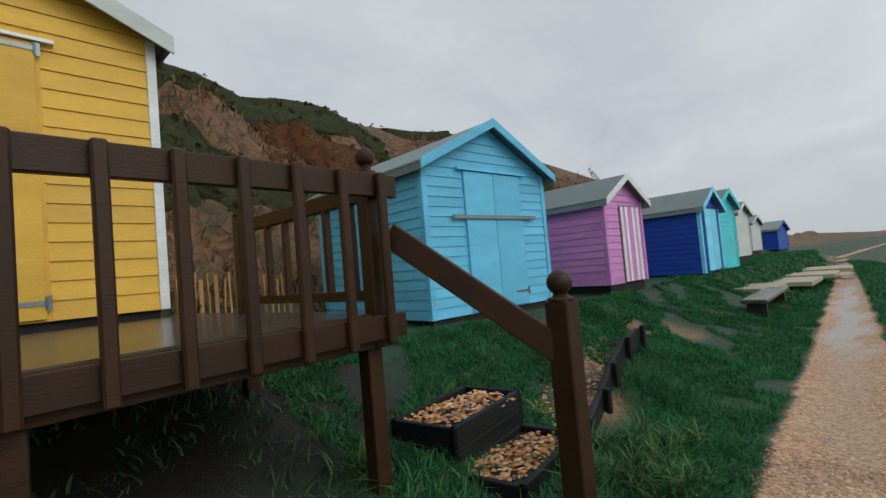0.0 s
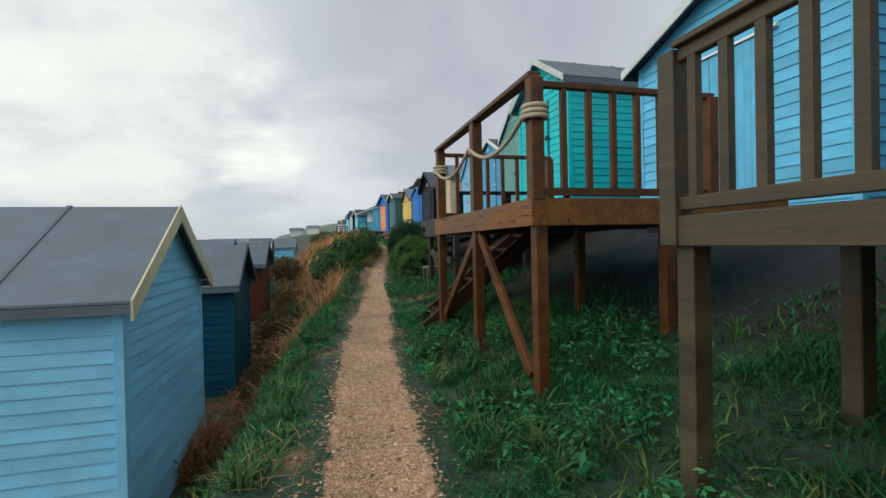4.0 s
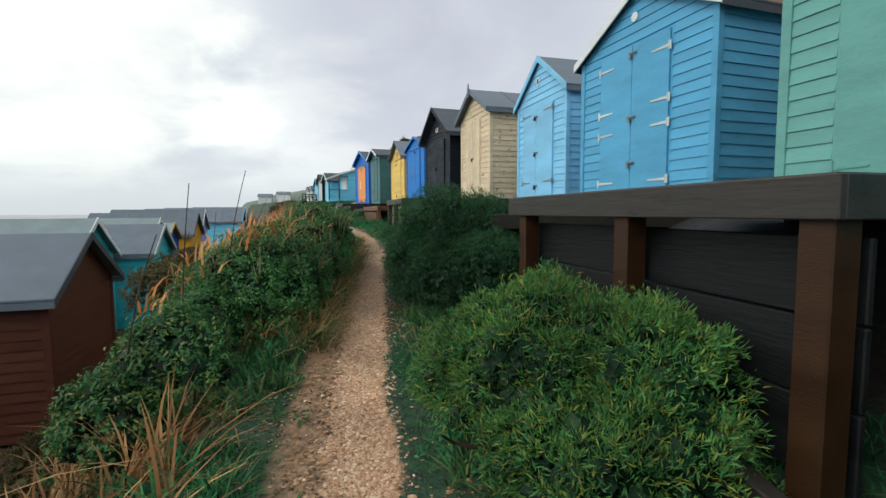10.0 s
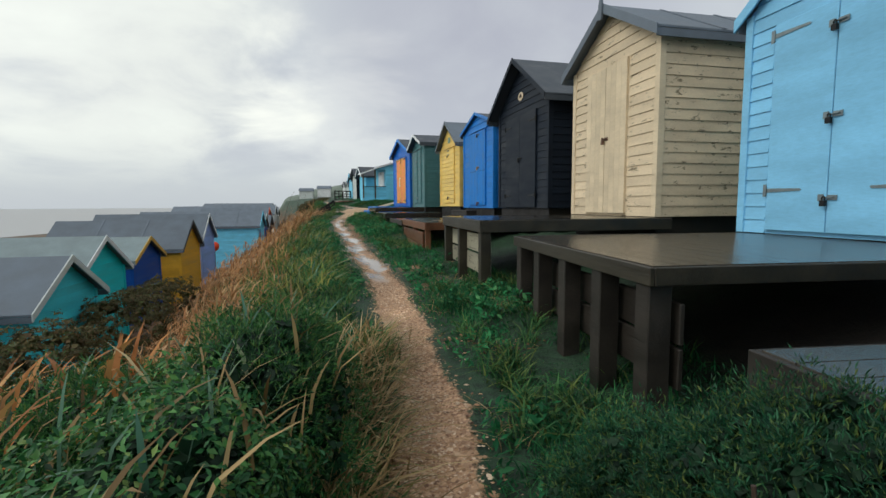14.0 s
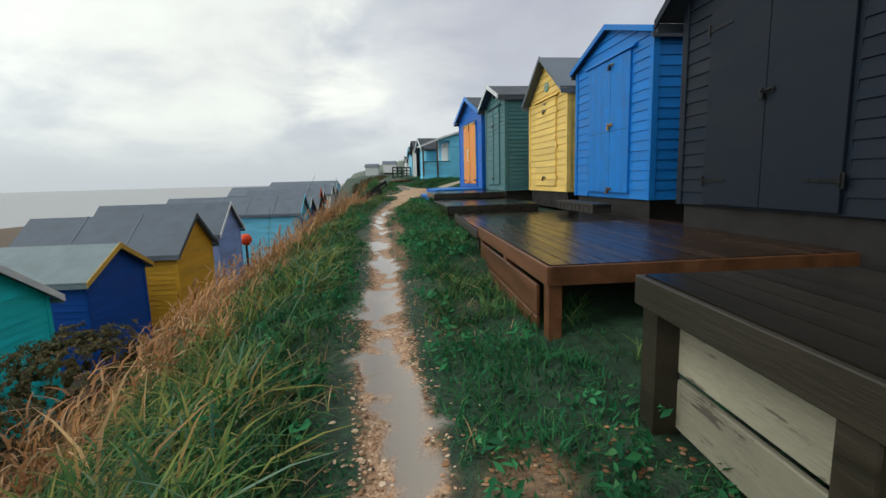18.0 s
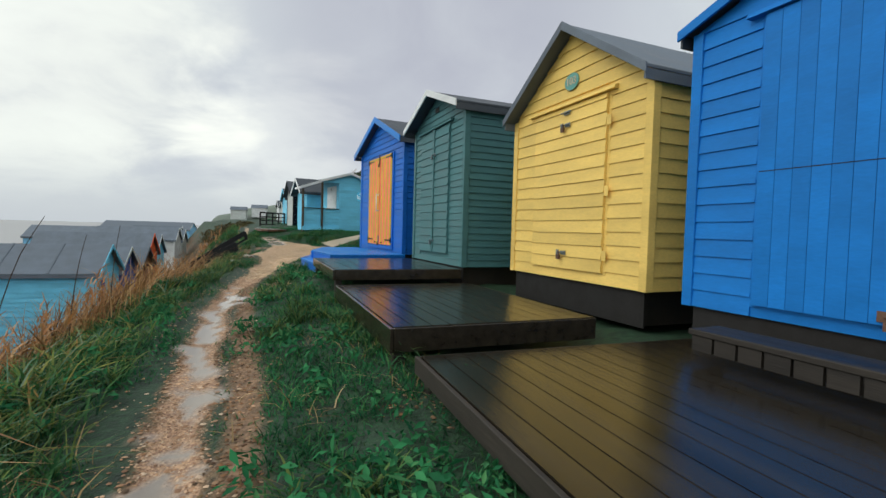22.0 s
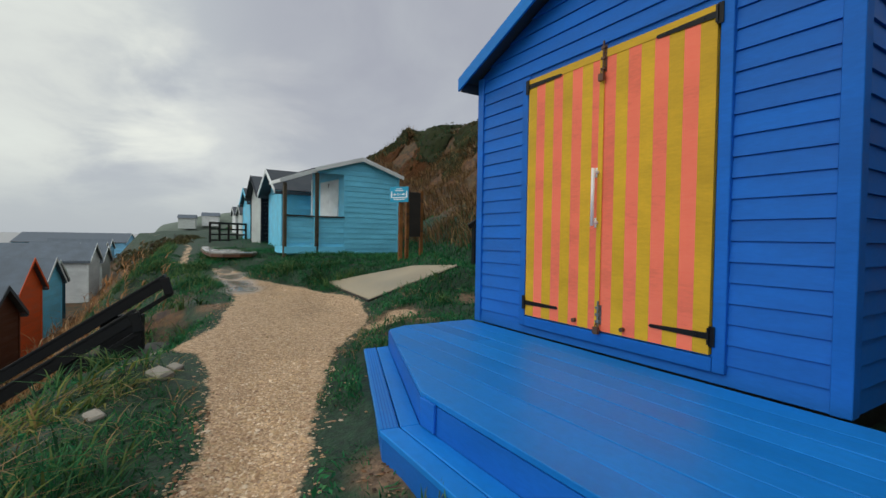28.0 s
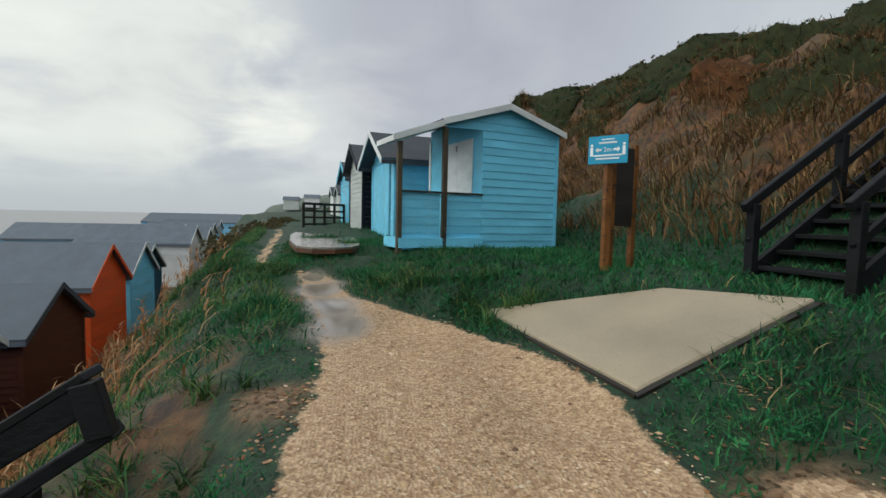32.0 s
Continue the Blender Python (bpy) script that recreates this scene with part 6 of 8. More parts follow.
LITTER = island_material("leaf_litter", ["4a3424", "7a5438", "9c7450", "5c4430", "b49474", "3a2c20", "6c5a3c"], 0.7)

FLINT = island_material("orange_flint", ["7a5238", "b07848", "d09a66", "c4875a", "e2c09a", "9a6a48"], 0.5)


def build_planters():
    """Gravel-filled timber treads beside the brown deck."""
    g = rng
    for (x0, x1, y0, y1, z, hgt, rz) in ((2.22, 2.74, -2.85, -1.92, 0.40, 0.28, 12), (1.75, 2.24, -2.9, -1.97, 0.16, 0.24, 12)):
        t = thing("gravel_step", pose((x0 + x1) / 2, (y0 + y1) / 2, z, 0, 0, rz), "black timber-edged step filled with flint gravel", "step", "gravel steps")
        w, l = (x1 - x0) / 2, (y1 - y0) / 2
        for a in ((-w, -w + 0.04, -l, l), (w - 0.04, w, -l, l), (-w, w, -l, -l + 0.04), (-w, w, l - 0.04, l)):
            for k in range(2):
                part("edge_board", Mesh().box(*a, -hgt + hgt / 2 * k + 0.003, -hgt / 2 + hgt / 2 * k), TARBOARD, t, bevel=0.004)
        part("fill", Mesh().box(-w + 0.045, w - 0.045, -l + 0.045, l - 0.045, -hgt, -0.05), OLDWOOD, t)
        n = 420
        pts = np.stack([g.uniform(x0 + 0.05, x1 - 0.05, n), g.uniform(y0 + 0.05, y1 - 0.05, n), z - 0.045 + g.uniform(0, 0.035, n)], -1)
        pebbles("gravel", "orange flint gravel filling the step", pts, g.uniform(0.015, 0.032, n), FLINT, 5)
    e = thing("timber_edging", pose(0, 0, 0), "curved black board edging holding back gravel on the bank", "edging")
    line = [(1.98, -3.3), (2.2, -3.9), (2.42, -4.5), (2.6, -5.2), (2.75, -5.9)]
    for i, ((xa, ya), (xb, yb)) in enumerate(zip(line, line[1:])):
        za, zb = float(ground_z(xa, ya)) - 0.1, float(ground_z(xb, yb)) - 0.1
        ha, hb = 0.24 + 0.03 * i, 0.27 + 0.03 * i
        part("board", Mesh().prism([(xa, ya, za), (xb, yb, zb), (xb, yb, zb + hb), (xa, ya, za + ha)], (0.06, 0.0, 0.0)), TARBOARD, e, bevel=0.012)
        part("stake", Mesh().box(xb - 0.07, xb - 0.01, yb - 0.03, yb + 0.03, zb - 0.1, zb + hb + 0.03), TARBOARD, e, bevel=0.008)
    n = 500
    y = g.uniform(-5.9, -3.2, n)
    x = np.interp(-y, [3.3, 3.9, 4.5, 5.2, 5.9], [2.06, 2.28, 2.5, 2.68, 2.83]) + g.uniform(0, 0.5, n)
    pebbles("gravel", "orange flint gravel behind the edging", np.stack([x, y, ground_z(x, y) + 0.01], -1), g.uniform(0.014, 0.03, n), FLINT, 6)
    k = thing("bank_board", pose(0, 0, 0), "pale weathered board holding the foot of the bank", "edging")
    ends = [(-1.5, 6.0), (-1.56, 8.0), (-1.64, 10.2)]
    for (xa, ya), (xb, yb) in zip(ends, ends[1:]):
        part("board", Mesh().beam((xa, ya, float(ground_z(xa, ya)) + 0.02), (xb, yb - 0.01, float(ground_z(xb, yb)) + 0.02), 0.035, 0.22), GREYWOOD, k, bevel=0.004)
        part("stake", Mesh().box(xb - 0.05, xb - 0.02, yb - 0.03, yb + 0.03, float(ground_z(xb, yb)) - 0.2, float(ground_z(xb, yb)) + 0.16), OLDWOOD, k, bevel=0.004)
    b = thing("bench", pose(2.5, -11.0, float(ground_z(2.5, -11.0)), 0, 0, 4.4), "low wet dark wooden bench beside the path", "bench")
    part("seat", Mesh().box(-0.2, 0.2, -1.4, 1.4, 0.3, 0.37), DECKGREY, b, bevel=0.01)
    for y in (-1.1, 1.1):
        part("leg", Mesh().box(-0.15, 0.15, y - 0.06, y + 0.06, -0.05, 0.3), OLDWOOD, b)
    for i, (x, y, w, l) in enumerate(((3.4, -13.2, 1.3, 1.6), (3.2, -16.0, 1.5, 2.0), (3.1, -18.6, 1.5, 1.8), (3.0, -21.5, 1.4, 2.0))):
        s = thing("paving_slab", pose(x, y, max(float(ground_z(x, y)), 0.2) + 0.06, 0, 0, 2 * i), "pale wet platform in front of a hut", "slab", "platforms along the row")
        part("slab", Mesh().box(-w / 2, w / 2, -l / 2, l / 2, -0.12, 0.0), CONCRETE, s, bevel=0.01)

    f = thing("paling_fence", pose(7.2, -3.3, 0, 0, 0, 0), "pale split-paling fence on the slope behind the yellow hut", "fence")
    for i in range(17):
        y = 0.1 * i
        z = float(ground_z(7.2, -3.3 + y))
        part("pale", Mesh().beam((0, y, z - 0.1), (0.02 * math.sin(3.1 * i), y + 0.03 * math.sin(1.7 * i), z + 0.62 + 0.06 * math.sin(2.3 * i)), 0.05, 0.02), STRAWWOOD, f)
    z0, z1 = float(ground_z(7.2, -3.3)), float(ground_z(7.2, -1.7))
    for k in (0.15, 0.45):
        part("wire", Mesh().tube([(0.03, 0, z0 + k), (0.03, 1.6, z1 + k)], 0.006, 5), IRON, f)


STRAWWOOD = surface("split_chestnut", lin("b08c5c"), 0.7, grain=(20, 20, 3), fine=60, vary=0.25, bump=0.3)
build_planters()


def build_under_decks():
    """Old sleepers, boards and a block below the grey decks."""
    c = thing("kerb_block", pose(1.36, 13.98, float(ground_z(1.36, 13.98)) + 0.02, 0, 0, 6), "mossy concrete block held by two stakes", "block")
    part("block", Mesh().box(-0.16, 0.16, -0.2, 0.22, -0.1, 0.24), MOSSY, c, bevel=0.02)
    for y in (-0.16, 0.14):
        part("stake", Mesh().box(-0.21, -0.17, y - 0.025, y + 0.025, -0.12, 0.2), OLDWOOD, c, bevel=0.005)
    for i, (a, b, w, h, m, lab) in enumerate((((1.62, 16.3, 1.0), (1.5, 13.9, 0.62), 0.08, 0.16, OLDWOOD, "old grey sleeper lying along the bank"), ((1.5, 13.3, 0.78), (1.75, 10.9, 0.45), 0.06, 0.15, OLDWOOD, "long weathered rail sloping under the deck"), ((1.3, 13.42, 1.14), (1.42, 12.98, 0.66), 0.04, 0.13, TIMBER, "split grey-brown plank leaning against the deck post"), ((2.0, 12.9, 0.9), (3.2, 12.2, 1.25), 0.09, 0.14, TARBOARD, "black timber joist under the deck"), ((2.0, 12.6, 0.8), (3.3, 11.7, 1.2), 0.09, 0.14, TARBOARD, "black timber joist under the deck"))):
        t = thing("loose_timber", pose(0, 0, 0), lab, "timber", "timbers under the decks")
        part("timber", Mesh().beam(a, b, w, h), m, t, bevel=0.008)
    g = rng
    n = 420
    x, y = g.normal(2.5, 0.28, n), g.normal(13.9, 0.22, n)
    pebbles("gravel", "loose flint gravel under the decks", np.stack([x, y, ground_z(x, y) + 0.012], -1), g.uniform(0.012, 0.03, n), FLINT, 9)
    s = thing("door_step", pose(3.3, 31.75, 2.02, 0, 0, 6.5), "dark wooden box step before the blue doors", "step")
    part("tread", Mesh().box(-0.3, 0.0, -0.1, 1.35, 0.1, 0.14), OLDWOOD, s, bevel=0.006)
    for i in range(9):
        part("slat", Mesh().box(-0.285, -0.26, -0.08 + 0.158 * i, 0.06 + 0.158 * i, 0.0, 0.1), OLDWOOD, s)
    for i in range(2):
        part("end_board", Mesh().box(-0.26, 0.0, -0.08 + 1.39 * i, -0.06 + 1.39 * i, 0.0, 0.1), OLDWOOD, s)
    b = thing("fishing_float", pose(-7.44, 44.64, 0.29), "round bright orange fishing float on a post below the bank", "float")
    part("ball", Mesh().ball((0, 0, 0), 0.25, 12, 18), BUOY, b, smooth=True)
    part("post", Mesh().box(-0.04, 0.04, -0.04, 0.04, -1.9, -0.22), OLDWOOD, b)


build_under_decks()


def build_headland():
    """The next headland along the coast, with two pale houses on it."""
    xs, ys = np.linspace(-46, 60, 54), np.linspace(214, 262, 14)
    X, Y = np.meshgrid(xs, ys)
    top = np.interp(X, [-46, -40, -36, -25, -13, 10, 60], [-7, -3, 6.4, 9.4, 12.0, 15.0, 17.0]) + 0.5 * rough_field(X, Y, 0.25)
    Z = top * (1 - 0.75 * ((Y - 238) / 24) ** 2) - 2.0 * ((Y - 238) / 24) ** 2
    i = np.arange(13 * 53)
    a = (i // 53) * 54 + i % 53
    # heath colour greyed to stand for distance haze
    me = raw_mesh("headland", np.stack([X, Y, Z], -1).reshape(-1, 3), np.stack([a, a + 1, a + 55, a + 54], -1), surface("hazy_heath", lin("6c786c"), 0.9, grain=(0.5, 0.5, 0.5), fine=30, vary=0.3, bump=0.3), True)
    tagged(new("backdrop", me), "low grey-green headland beyond the huts", "headland", kind="structure")
    for x, y, m in ((-19.0, 222, WHITE), (-26.0, 220, PALE)):
        h = thing("house", pose(x, y, float(np.interp(x, [-36, -25, -13], [5.0, 6.6, 8.4]))), "pale house far off on the headland", "house", "houses on the headland")
        part("wall", Mesh().box(-2.6, 2.6, -2, 2, -1.5, 2.0), m, h)
        part("roof", Mesh().prism([(-2.9, -2.3, 2.0), (-2.9, 2.3, 2.0), (-2.9, 0, 3.3)], (5.8, 0, 0)), FELT, h)


build_headland()


# ---- plants ----
def blades(name, label, x, y, height, width, lean, mat, seed, kind="stuff", category="grass", z=None, curl=1.0, sink=0.02, wind=None, long=True):
    """Bent grass blades: three joints each, all in one mesh."""
    r = np.random.default_rng(seed)
    n = len(x)
    z = (ground_z(x, y) if z is None else z) - sink
    a = r.uniform(0, 2 * np.pi, n)
    if wind is not None:
        a = wind + r.normal(0, 1.25, n)
    d = np.stack([np.cos(a), np.sin(a), np.zeros(n)], -1)
    s = np.stack([-np.sin(a), np.cos(a), np.zeros(n)], -1)
    tw = r.uniform(-0.8, 0.8, n)
    s = s * np.cos(tw)[:, None] + d * np.sin(tw)[:, None]
    base = np.stack([x, y, z], -1)
    h, w, l = height[:, None], width[:, None], (lean * r.uniform(0.4, 1.3, n))[:, None]
    up = np.array([0, 0, 1.0])
    def bend(t):
        return base + up * h * (t - 0.35 * np.clip(l * curl, 0, 1.6) * t**2.2) + d * h * l * t**1.8

    one, two = bend(0.4), bend(0.75)
    tip = bend(1.0)
    v = np.stack([base - s * w * 0.45, base + s * w * 0.45, one + s * w * 0.5, one - s * w * 0.5, two + s * w * 0.33, two - s * w * 0.33, tip], 1)
    k = (np.arange(n) * 7)[:, None]
    f = np.concatenate([k + np.array([q]) for q in ([0, 1, 2], [0, 2, 3], [3, 2, 4], [3, 4, 5], [5, 4, 6])]) if long else np.concatenate([k + np.array([q]) for q in ([0, 1, 2], [0, 2, 3], [3, 2, 6])])
    if not long:
        v[:, 6] = tip
    ob = new(name, raw_mesh(name, v.reshape(-1, 3), f, mat))
    return tagged(ob, label, category, kind=kind)


def leaves(name, label, centre, normal, size, mat, seed, kind="", category="shrub", narrow=0.55, parent=None, spiky=False):
    """Folded diamond leaves, all in one mesh."""
    r = np.random.default_rng(seed)
    n = len(centre)
    u = r.normal(size=(n, 3))
    u -= (u * normal).sum(1, keepdims=True) * normal
    u /= np.linalg.norm(u, axis=1, keepdims=True) + 1e-9
    u = normal + u * r.uniform(0.0, 0.7, (n, 1)) if spiky else u + normal * r.uniform(-0.2, 0.7, (n, 1))
    normal = np.cross(u, r.normal(size=(n, 3))) if spiky else normal
    normal = normal / (np.linalg.norm(normal, axis=1, keepdims=True) + 1e-9)
    w = np.cross(normal, u)
    w /= np.linalg.norm(w, axis=1, keepdims=True) + 1e-9
    s = size[:, None]
    v = np.stack([centre - u * s * 0.5, centre + w * s * narrow * 0.5 + normal * s * 0.12, centre + u * s * 0.5, centre - w * s * narrow * 0.5 + normal * s * 0.12], 1)
    k = (np.arange(n) * 4)[:, None]
    f = np.concatenate([k + np.array([[0, 1, 2]]), k + np.array([[0, 2, 3]])])
    ob = new(name, raw_mesh(name, v.reshape(-1, 3), f, mat))
    ob.parent = parent
    return tagged(ob, label, category, kind=kind) if parent is None else ob


TURF = island_material("turf", ["193f29", "26603c", "347c50", "2b6e45", "4a8a54", "1f4a36", "608a4e"], 0.75, 0.25, spec=0.12)
TURF2 = island_material("dull_turf", ["24462f", "376540", "4f7c4a", "6e7c42", "305640"], 0.75, 0.2, spec=0.12)
STRAW = island_material("dry_reed", ["4a3622", "8e643c", "b28452", "6c4c2e", "cca674", "7e5832"], 0.6, 0.25)
HILLSTRAW = island_material("hill_straw", ["3c2e1e", "6c5034", "8e6c46", "564028", "a88a5e", "5c4a2e", "4a522e"], 0.65, 0.2)
STRAW2 = island_material("pale_straw", ["8a7048", "b09668", "6d5534", "c8b084"], 0.6, 0.25)
RUSTLEAF = island_material("bracken", ["74482a", "a06a3c", "5a3a22", "b8845a", "845630"], 0.6, 0.25)
LEAF = island_material("bush_leaf", ["1d4728", "2d6539", "3f7d45", "598e45", "265431", "7a9549"], 0.45, 0.25)
LEAFDK = island_material("dark_bush_leaf", ["123424", "1d4c34", "28603f", "37744e", "174030", "4c7040", "6e7c3a"], 0.5, 0.22)
ORANGELEAF = island_material("orange_reed_leaf", ["b87236", "d69656", "c07a40", "e0b070", "8a5228"], 0.55, 0.3)
DEADREED = island_material("dead_reed_leaf", ["a8744a", "c8925e", "96643c", "d8b080", "7c5434", "bc844e"], 0.55, 0.3)
GORSE = island_material("gorse", ["3a7844", "4a8a4a", "62964a", "326c46", "7c9a4a", "9c983f"], 0.6, 0.25)
# darker copy of the bush leaf, shade inside the crown put into colour
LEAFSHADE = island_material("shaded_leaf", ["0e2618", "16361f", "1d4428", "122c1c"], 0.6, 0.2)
LEAFYEL = island_material("yellowing_leaf", ["2c6236", "3a7440", "488242", "28583a", "5c8844", "356e3c", "868c40", "3f7848"], 0.45, 0.25)
WEED = island_material("weed_leaf", ["24603e", "327c4e", "428c58", "1f563c", "5a965e"], 0.75, 0.25, spec=0.12)
TWIG = surface("twig_bark", lin("3a2c20"), 0.8, vary=0.3, bump=0.2)


def clear_of_decks(x, y):
    """Keeps turf out from under the huts and off the slab; it runs on a little way below the decks."""
    front = np.interp(y, [-1.6, -1.3, 1.4, 1.6, 13.2, 13.3, 18.6, 21.5, 24.3, 24.5, 27.2, 27.9, 30.5, 30.7, 33.4, 33.8, 36.2, 36.6, 39.2, 39.5, 41.45, 43.1, 43.2, 60], [3.2, 2.2, 2.2, 3.0, 2.2, 1.8, 2.6, 2.4, 2.3, 1.95, 1.9, 1.6, 1.5, 1.34, 1.15, 1.1, 0.9, 0.75, 0.55, 0.46, 0.22, 0.5, 6, 6])
    pad = ~((x > 0.66) & (x < 2.35) & (y > 45.5 + (x - 1.06) * 0.19) & (y < 47.7 - (x - 0.69) * 0.61) & (x > 1.02 - (y - 45.58) * 0.174))
    return (x < front + np.where(y > 39.3, -0.06, 0.3)) & pad


def build_turf():
    r = np.random.default_rng(21)
    n = 430000
    y = r.uniform(-5, 54, n)
    x = path_x(y) + r.normal(0, 1.25, n) + 0.15
    gravel, earth, dry, wet, soil_shade = cover(x, y)
    clump = 0.5 + 0.55 * rough_field(x, y, 3.1)
    keep = (gravel < r.uniform(0.25, 0.55, n)) & (r.uniform(0, 1, n) > earth * 0.93) & clear_of_decks(x, y) & (x > foot_x(y) + 0.2) & (r.uniform(0, 1, n) < 0.62 + clump)
    x, y = x[keep], y[keep]
    d = np.abs(x - path_x(y)) - path_w(y)
    h = r.uniform(0.045, 0.125, len(x)) * (0.5 + 0.7 * sstep(d / 0.5)) * (0.85 + 0.5 * rough_field(x, y, 2.6))
    blades("grass", "short dark green turf beside the path", x, y, np.clip(h, 0.02, 0.2), r.uniform(0.005, 0.012, len(x)), r.uniform(0.4, 1.5, len(x)), TURF, 22, long=False)
    n = 190000
    y = r.uniform(-13, -1.5, n)
    x = r.uniform(0.6, 4.3, n)
    gravel, earth, dry, wet, soil_shade = cover(x, y)
    keep = (gravel < 0.3) & (rough_field(x, y, 2.2) > -0.8) & ~((x > 1.55) & (x < 2.65) & (y > -3.0) & (y < -1.9))
    x, y = x[keep], y[keep]
    blades("bank_turf", "rough turf on the bank by the steps", x, y, r.uniform(0.03, 0.12, len(x)), r.uniform(0.006, 0.014, len(x)), r.uniform(0.4, 1.5, len(x)), TURF, 28, long=False)
    n = 60000
    y = r.uniform(-34, -12, n)
    x = path_x(y) + r.uniform(-3.0, 3.4, n)
    gravel, earth, dry, wet, soil_shade = cover(x, y)
    keep = gravel < 0.3
    x, y = x[keep], y[keep]
    blades("far_turf", "rough turf beside the path further back", x, y, r.uniform(0.06, 0.18, len(x)), r.uniform(0.012, 0.03, len(x)), r.uniform(0.4, 1.5, len(x)), TURF, 49, long=False)
    n = 90000
    y = r.uniform(-0.5, 14.5, n)
    x = r.uniform(0.3, 3.2, n)
    gravel, earth, dry, wet, soil_shade = cover(x, y)
    keep = (r.uniform(0, 1, n) > soil_shade * 0.9) & (r.uniform(0, 1, n) > earth * 0.95) & (rough_field(x, y, 2.8) > -0.6) & (y > 0.2 + 0.6 * x - 1.2)
    x, y = x[keep], y[keep]
    blades("slope_grass", "grass on the slope below the decks", x, y, r.uniform(0.04, 0.15, len(x)) * (0.85 + 0.5 * rough_field(x, y, 2.6)), r.uniform(0.006, 0.014, len(x)), r.uniform(0.4, 1.5, len(x)), TURF, 29, long=False)
    n = 42000
    y = r.uniform(43, 72, n)
    k = r.uniform(0.04, 0.85, n)
    x = toe_x(y) + (ridge_x(y) - toe_x(y)) * k
    keep = (rough_field(x, y, 0.8) > -0.3) & (k > np.interp(y, [46, 48.5], [0.28, 0.0]))
    x, y = x[keep], y[keep]
    blades("tall_hill_grass", "tall dead grass on the slope beside the stair", x, y, r.uniform(0.2, 0.6, len(x)), r.uniform(0.012, 0.03, len(x)), r.uniform(0.3, 1.1, len(x)), HILLSTRAW, 30, wind=2.6)
    # clumps of long arching blades
    m = 1500
    cy = r.uniform(-4, 53, m)
    cx = path_x(cy) + np.where(r.uniform(0, 1, m) < 0.6, 1, -1) * (path_w(cy) + 0.3 + np.abs(r.normal(0, 0.7, m)))
    ok = clear_of_decks(cx, cy) & (rough_field(cx + 7, cy, 1.3) > -0.25)
    cx, cy = cx[ok], cy[ok]
    k = 34
    a = r.uniform(0, 6.28, (len(cx), k))
    rad = np.abs(r.normal(0, 0.07, (len(cx), k)))
    x, y = (cx[:, None] + rad * np.cos(a)).ravel(), (cy[:, None] + rad * np.sin(a)).ravel()
    blades("long_grass", "arching tufts of long green grass", x, y, r.uniform(0.1, 0.26, len(x)), r.uniform(0.007, 0.015, len(x)), r.uniform(0.6, 1.5, len(x)), TURF2, 23)
    # straw lying in the turf
    n = 16000
    y = r.uniform(-3, 52, n)
    x = path_x(y) + np.where(r.uniform(0, 1, n) < 0.55, 1, -1) * (path_w(y) + 0.1 + np.abs(r.normal(0, 0.8, n)))
    keep = clear_of_decks(x, y) & (rough_field(x + 3, y, 1.7) > 0.25)
    x, y = x[keep], y[keep]
    blades("dead_grass", "pale dead grass lying in the turf", x, y, r.uniform(0.06, 0.2, len(x)), r.uniform(0.004, 0.01, len(x)), r.uniform(1.0, 2.4, len(x)), STRAW2, 26)
    n = 13000
    y = r.uniform(-2.2, 6.5, n)
    x = r.uniform(1.0, 5.0, n)
    keep = rough_field(x, y, 1.9) > -0.7
    x, y = x[keep], y[keep]
    blades("shade_scrub", "dark dead stems and weeds in the shade under the decks", x, y, r.uniform(0.04, 0.17, len(x)), r.uniform(0.008, 0.02, len(x)), r.uniform(0.6, 1.8, len(x)), TURF2, 48)
    # grass and scrub on the hillside
    n = 80000
    y = r.uniform(-30, 95, n)
    k = r.uniform(0, 1, n) ** 1.3
    x = toe_x(y) + (ridge_x(y) + 1 - toe_x(y)) * k
    keep = ((y > 41) | (y < 4)) & (rough_field(x, y, 0.8) > -0.45) & (k < 0.8 + 0.15 * rough_field(x, y, 0.5))
    x, y, k = x[keep], y[keep], k[keep]
    low = (k < np.interp(y, [46, 48.5], [0.27, 0.09]) + 0.05 * rough_field(x, y, 0.7)) & (y > 41)
    xa, ya = x[~low], y[~low]
    blades("hill_grass", "orange-brown dry grass on the cliff slope", xa, ya, r.uniform(0.12, 0.42, len(xa)), r.uniform(0.02, 0.05, len(xa)), r.uniform(0.5, 1.4, len(xa)), HILLSTRAW, 24)
    xa, ya = x[low], y[low]
    blades("hill_turf", "green grass at the foot of the slope", xa, ya, r.uniform(0.06, 0.2, len(xa)), r.uniform(0.015, 0.03, len(xa)), r.uniform(0.4, 1.2, len(xa)), TURF, 27)
    n = 60000
    y = r.uniform(43, 62, n)
    x = toe_x(y) + r.normal(-0.8, 1.4, n)
    gravel, earth, dry, wet, soil_shade = cover(x, y)
    keep = clear_of_decks(x, y) & (gravel < 0.3) & (r.uniform(0, 1, n) > earth * 0.93)
    x, y = x[keep], y[keep]
    blades("rough_turf", "rough green grass round the slab and the sign", x, y, r.uniform(0.05, 0.16, len(x)), r.uniform(0.008, 0.016, len(x)), r.uniform(0.4, 1.4, len(x)), TURF, 25, long=False)


build_turf()


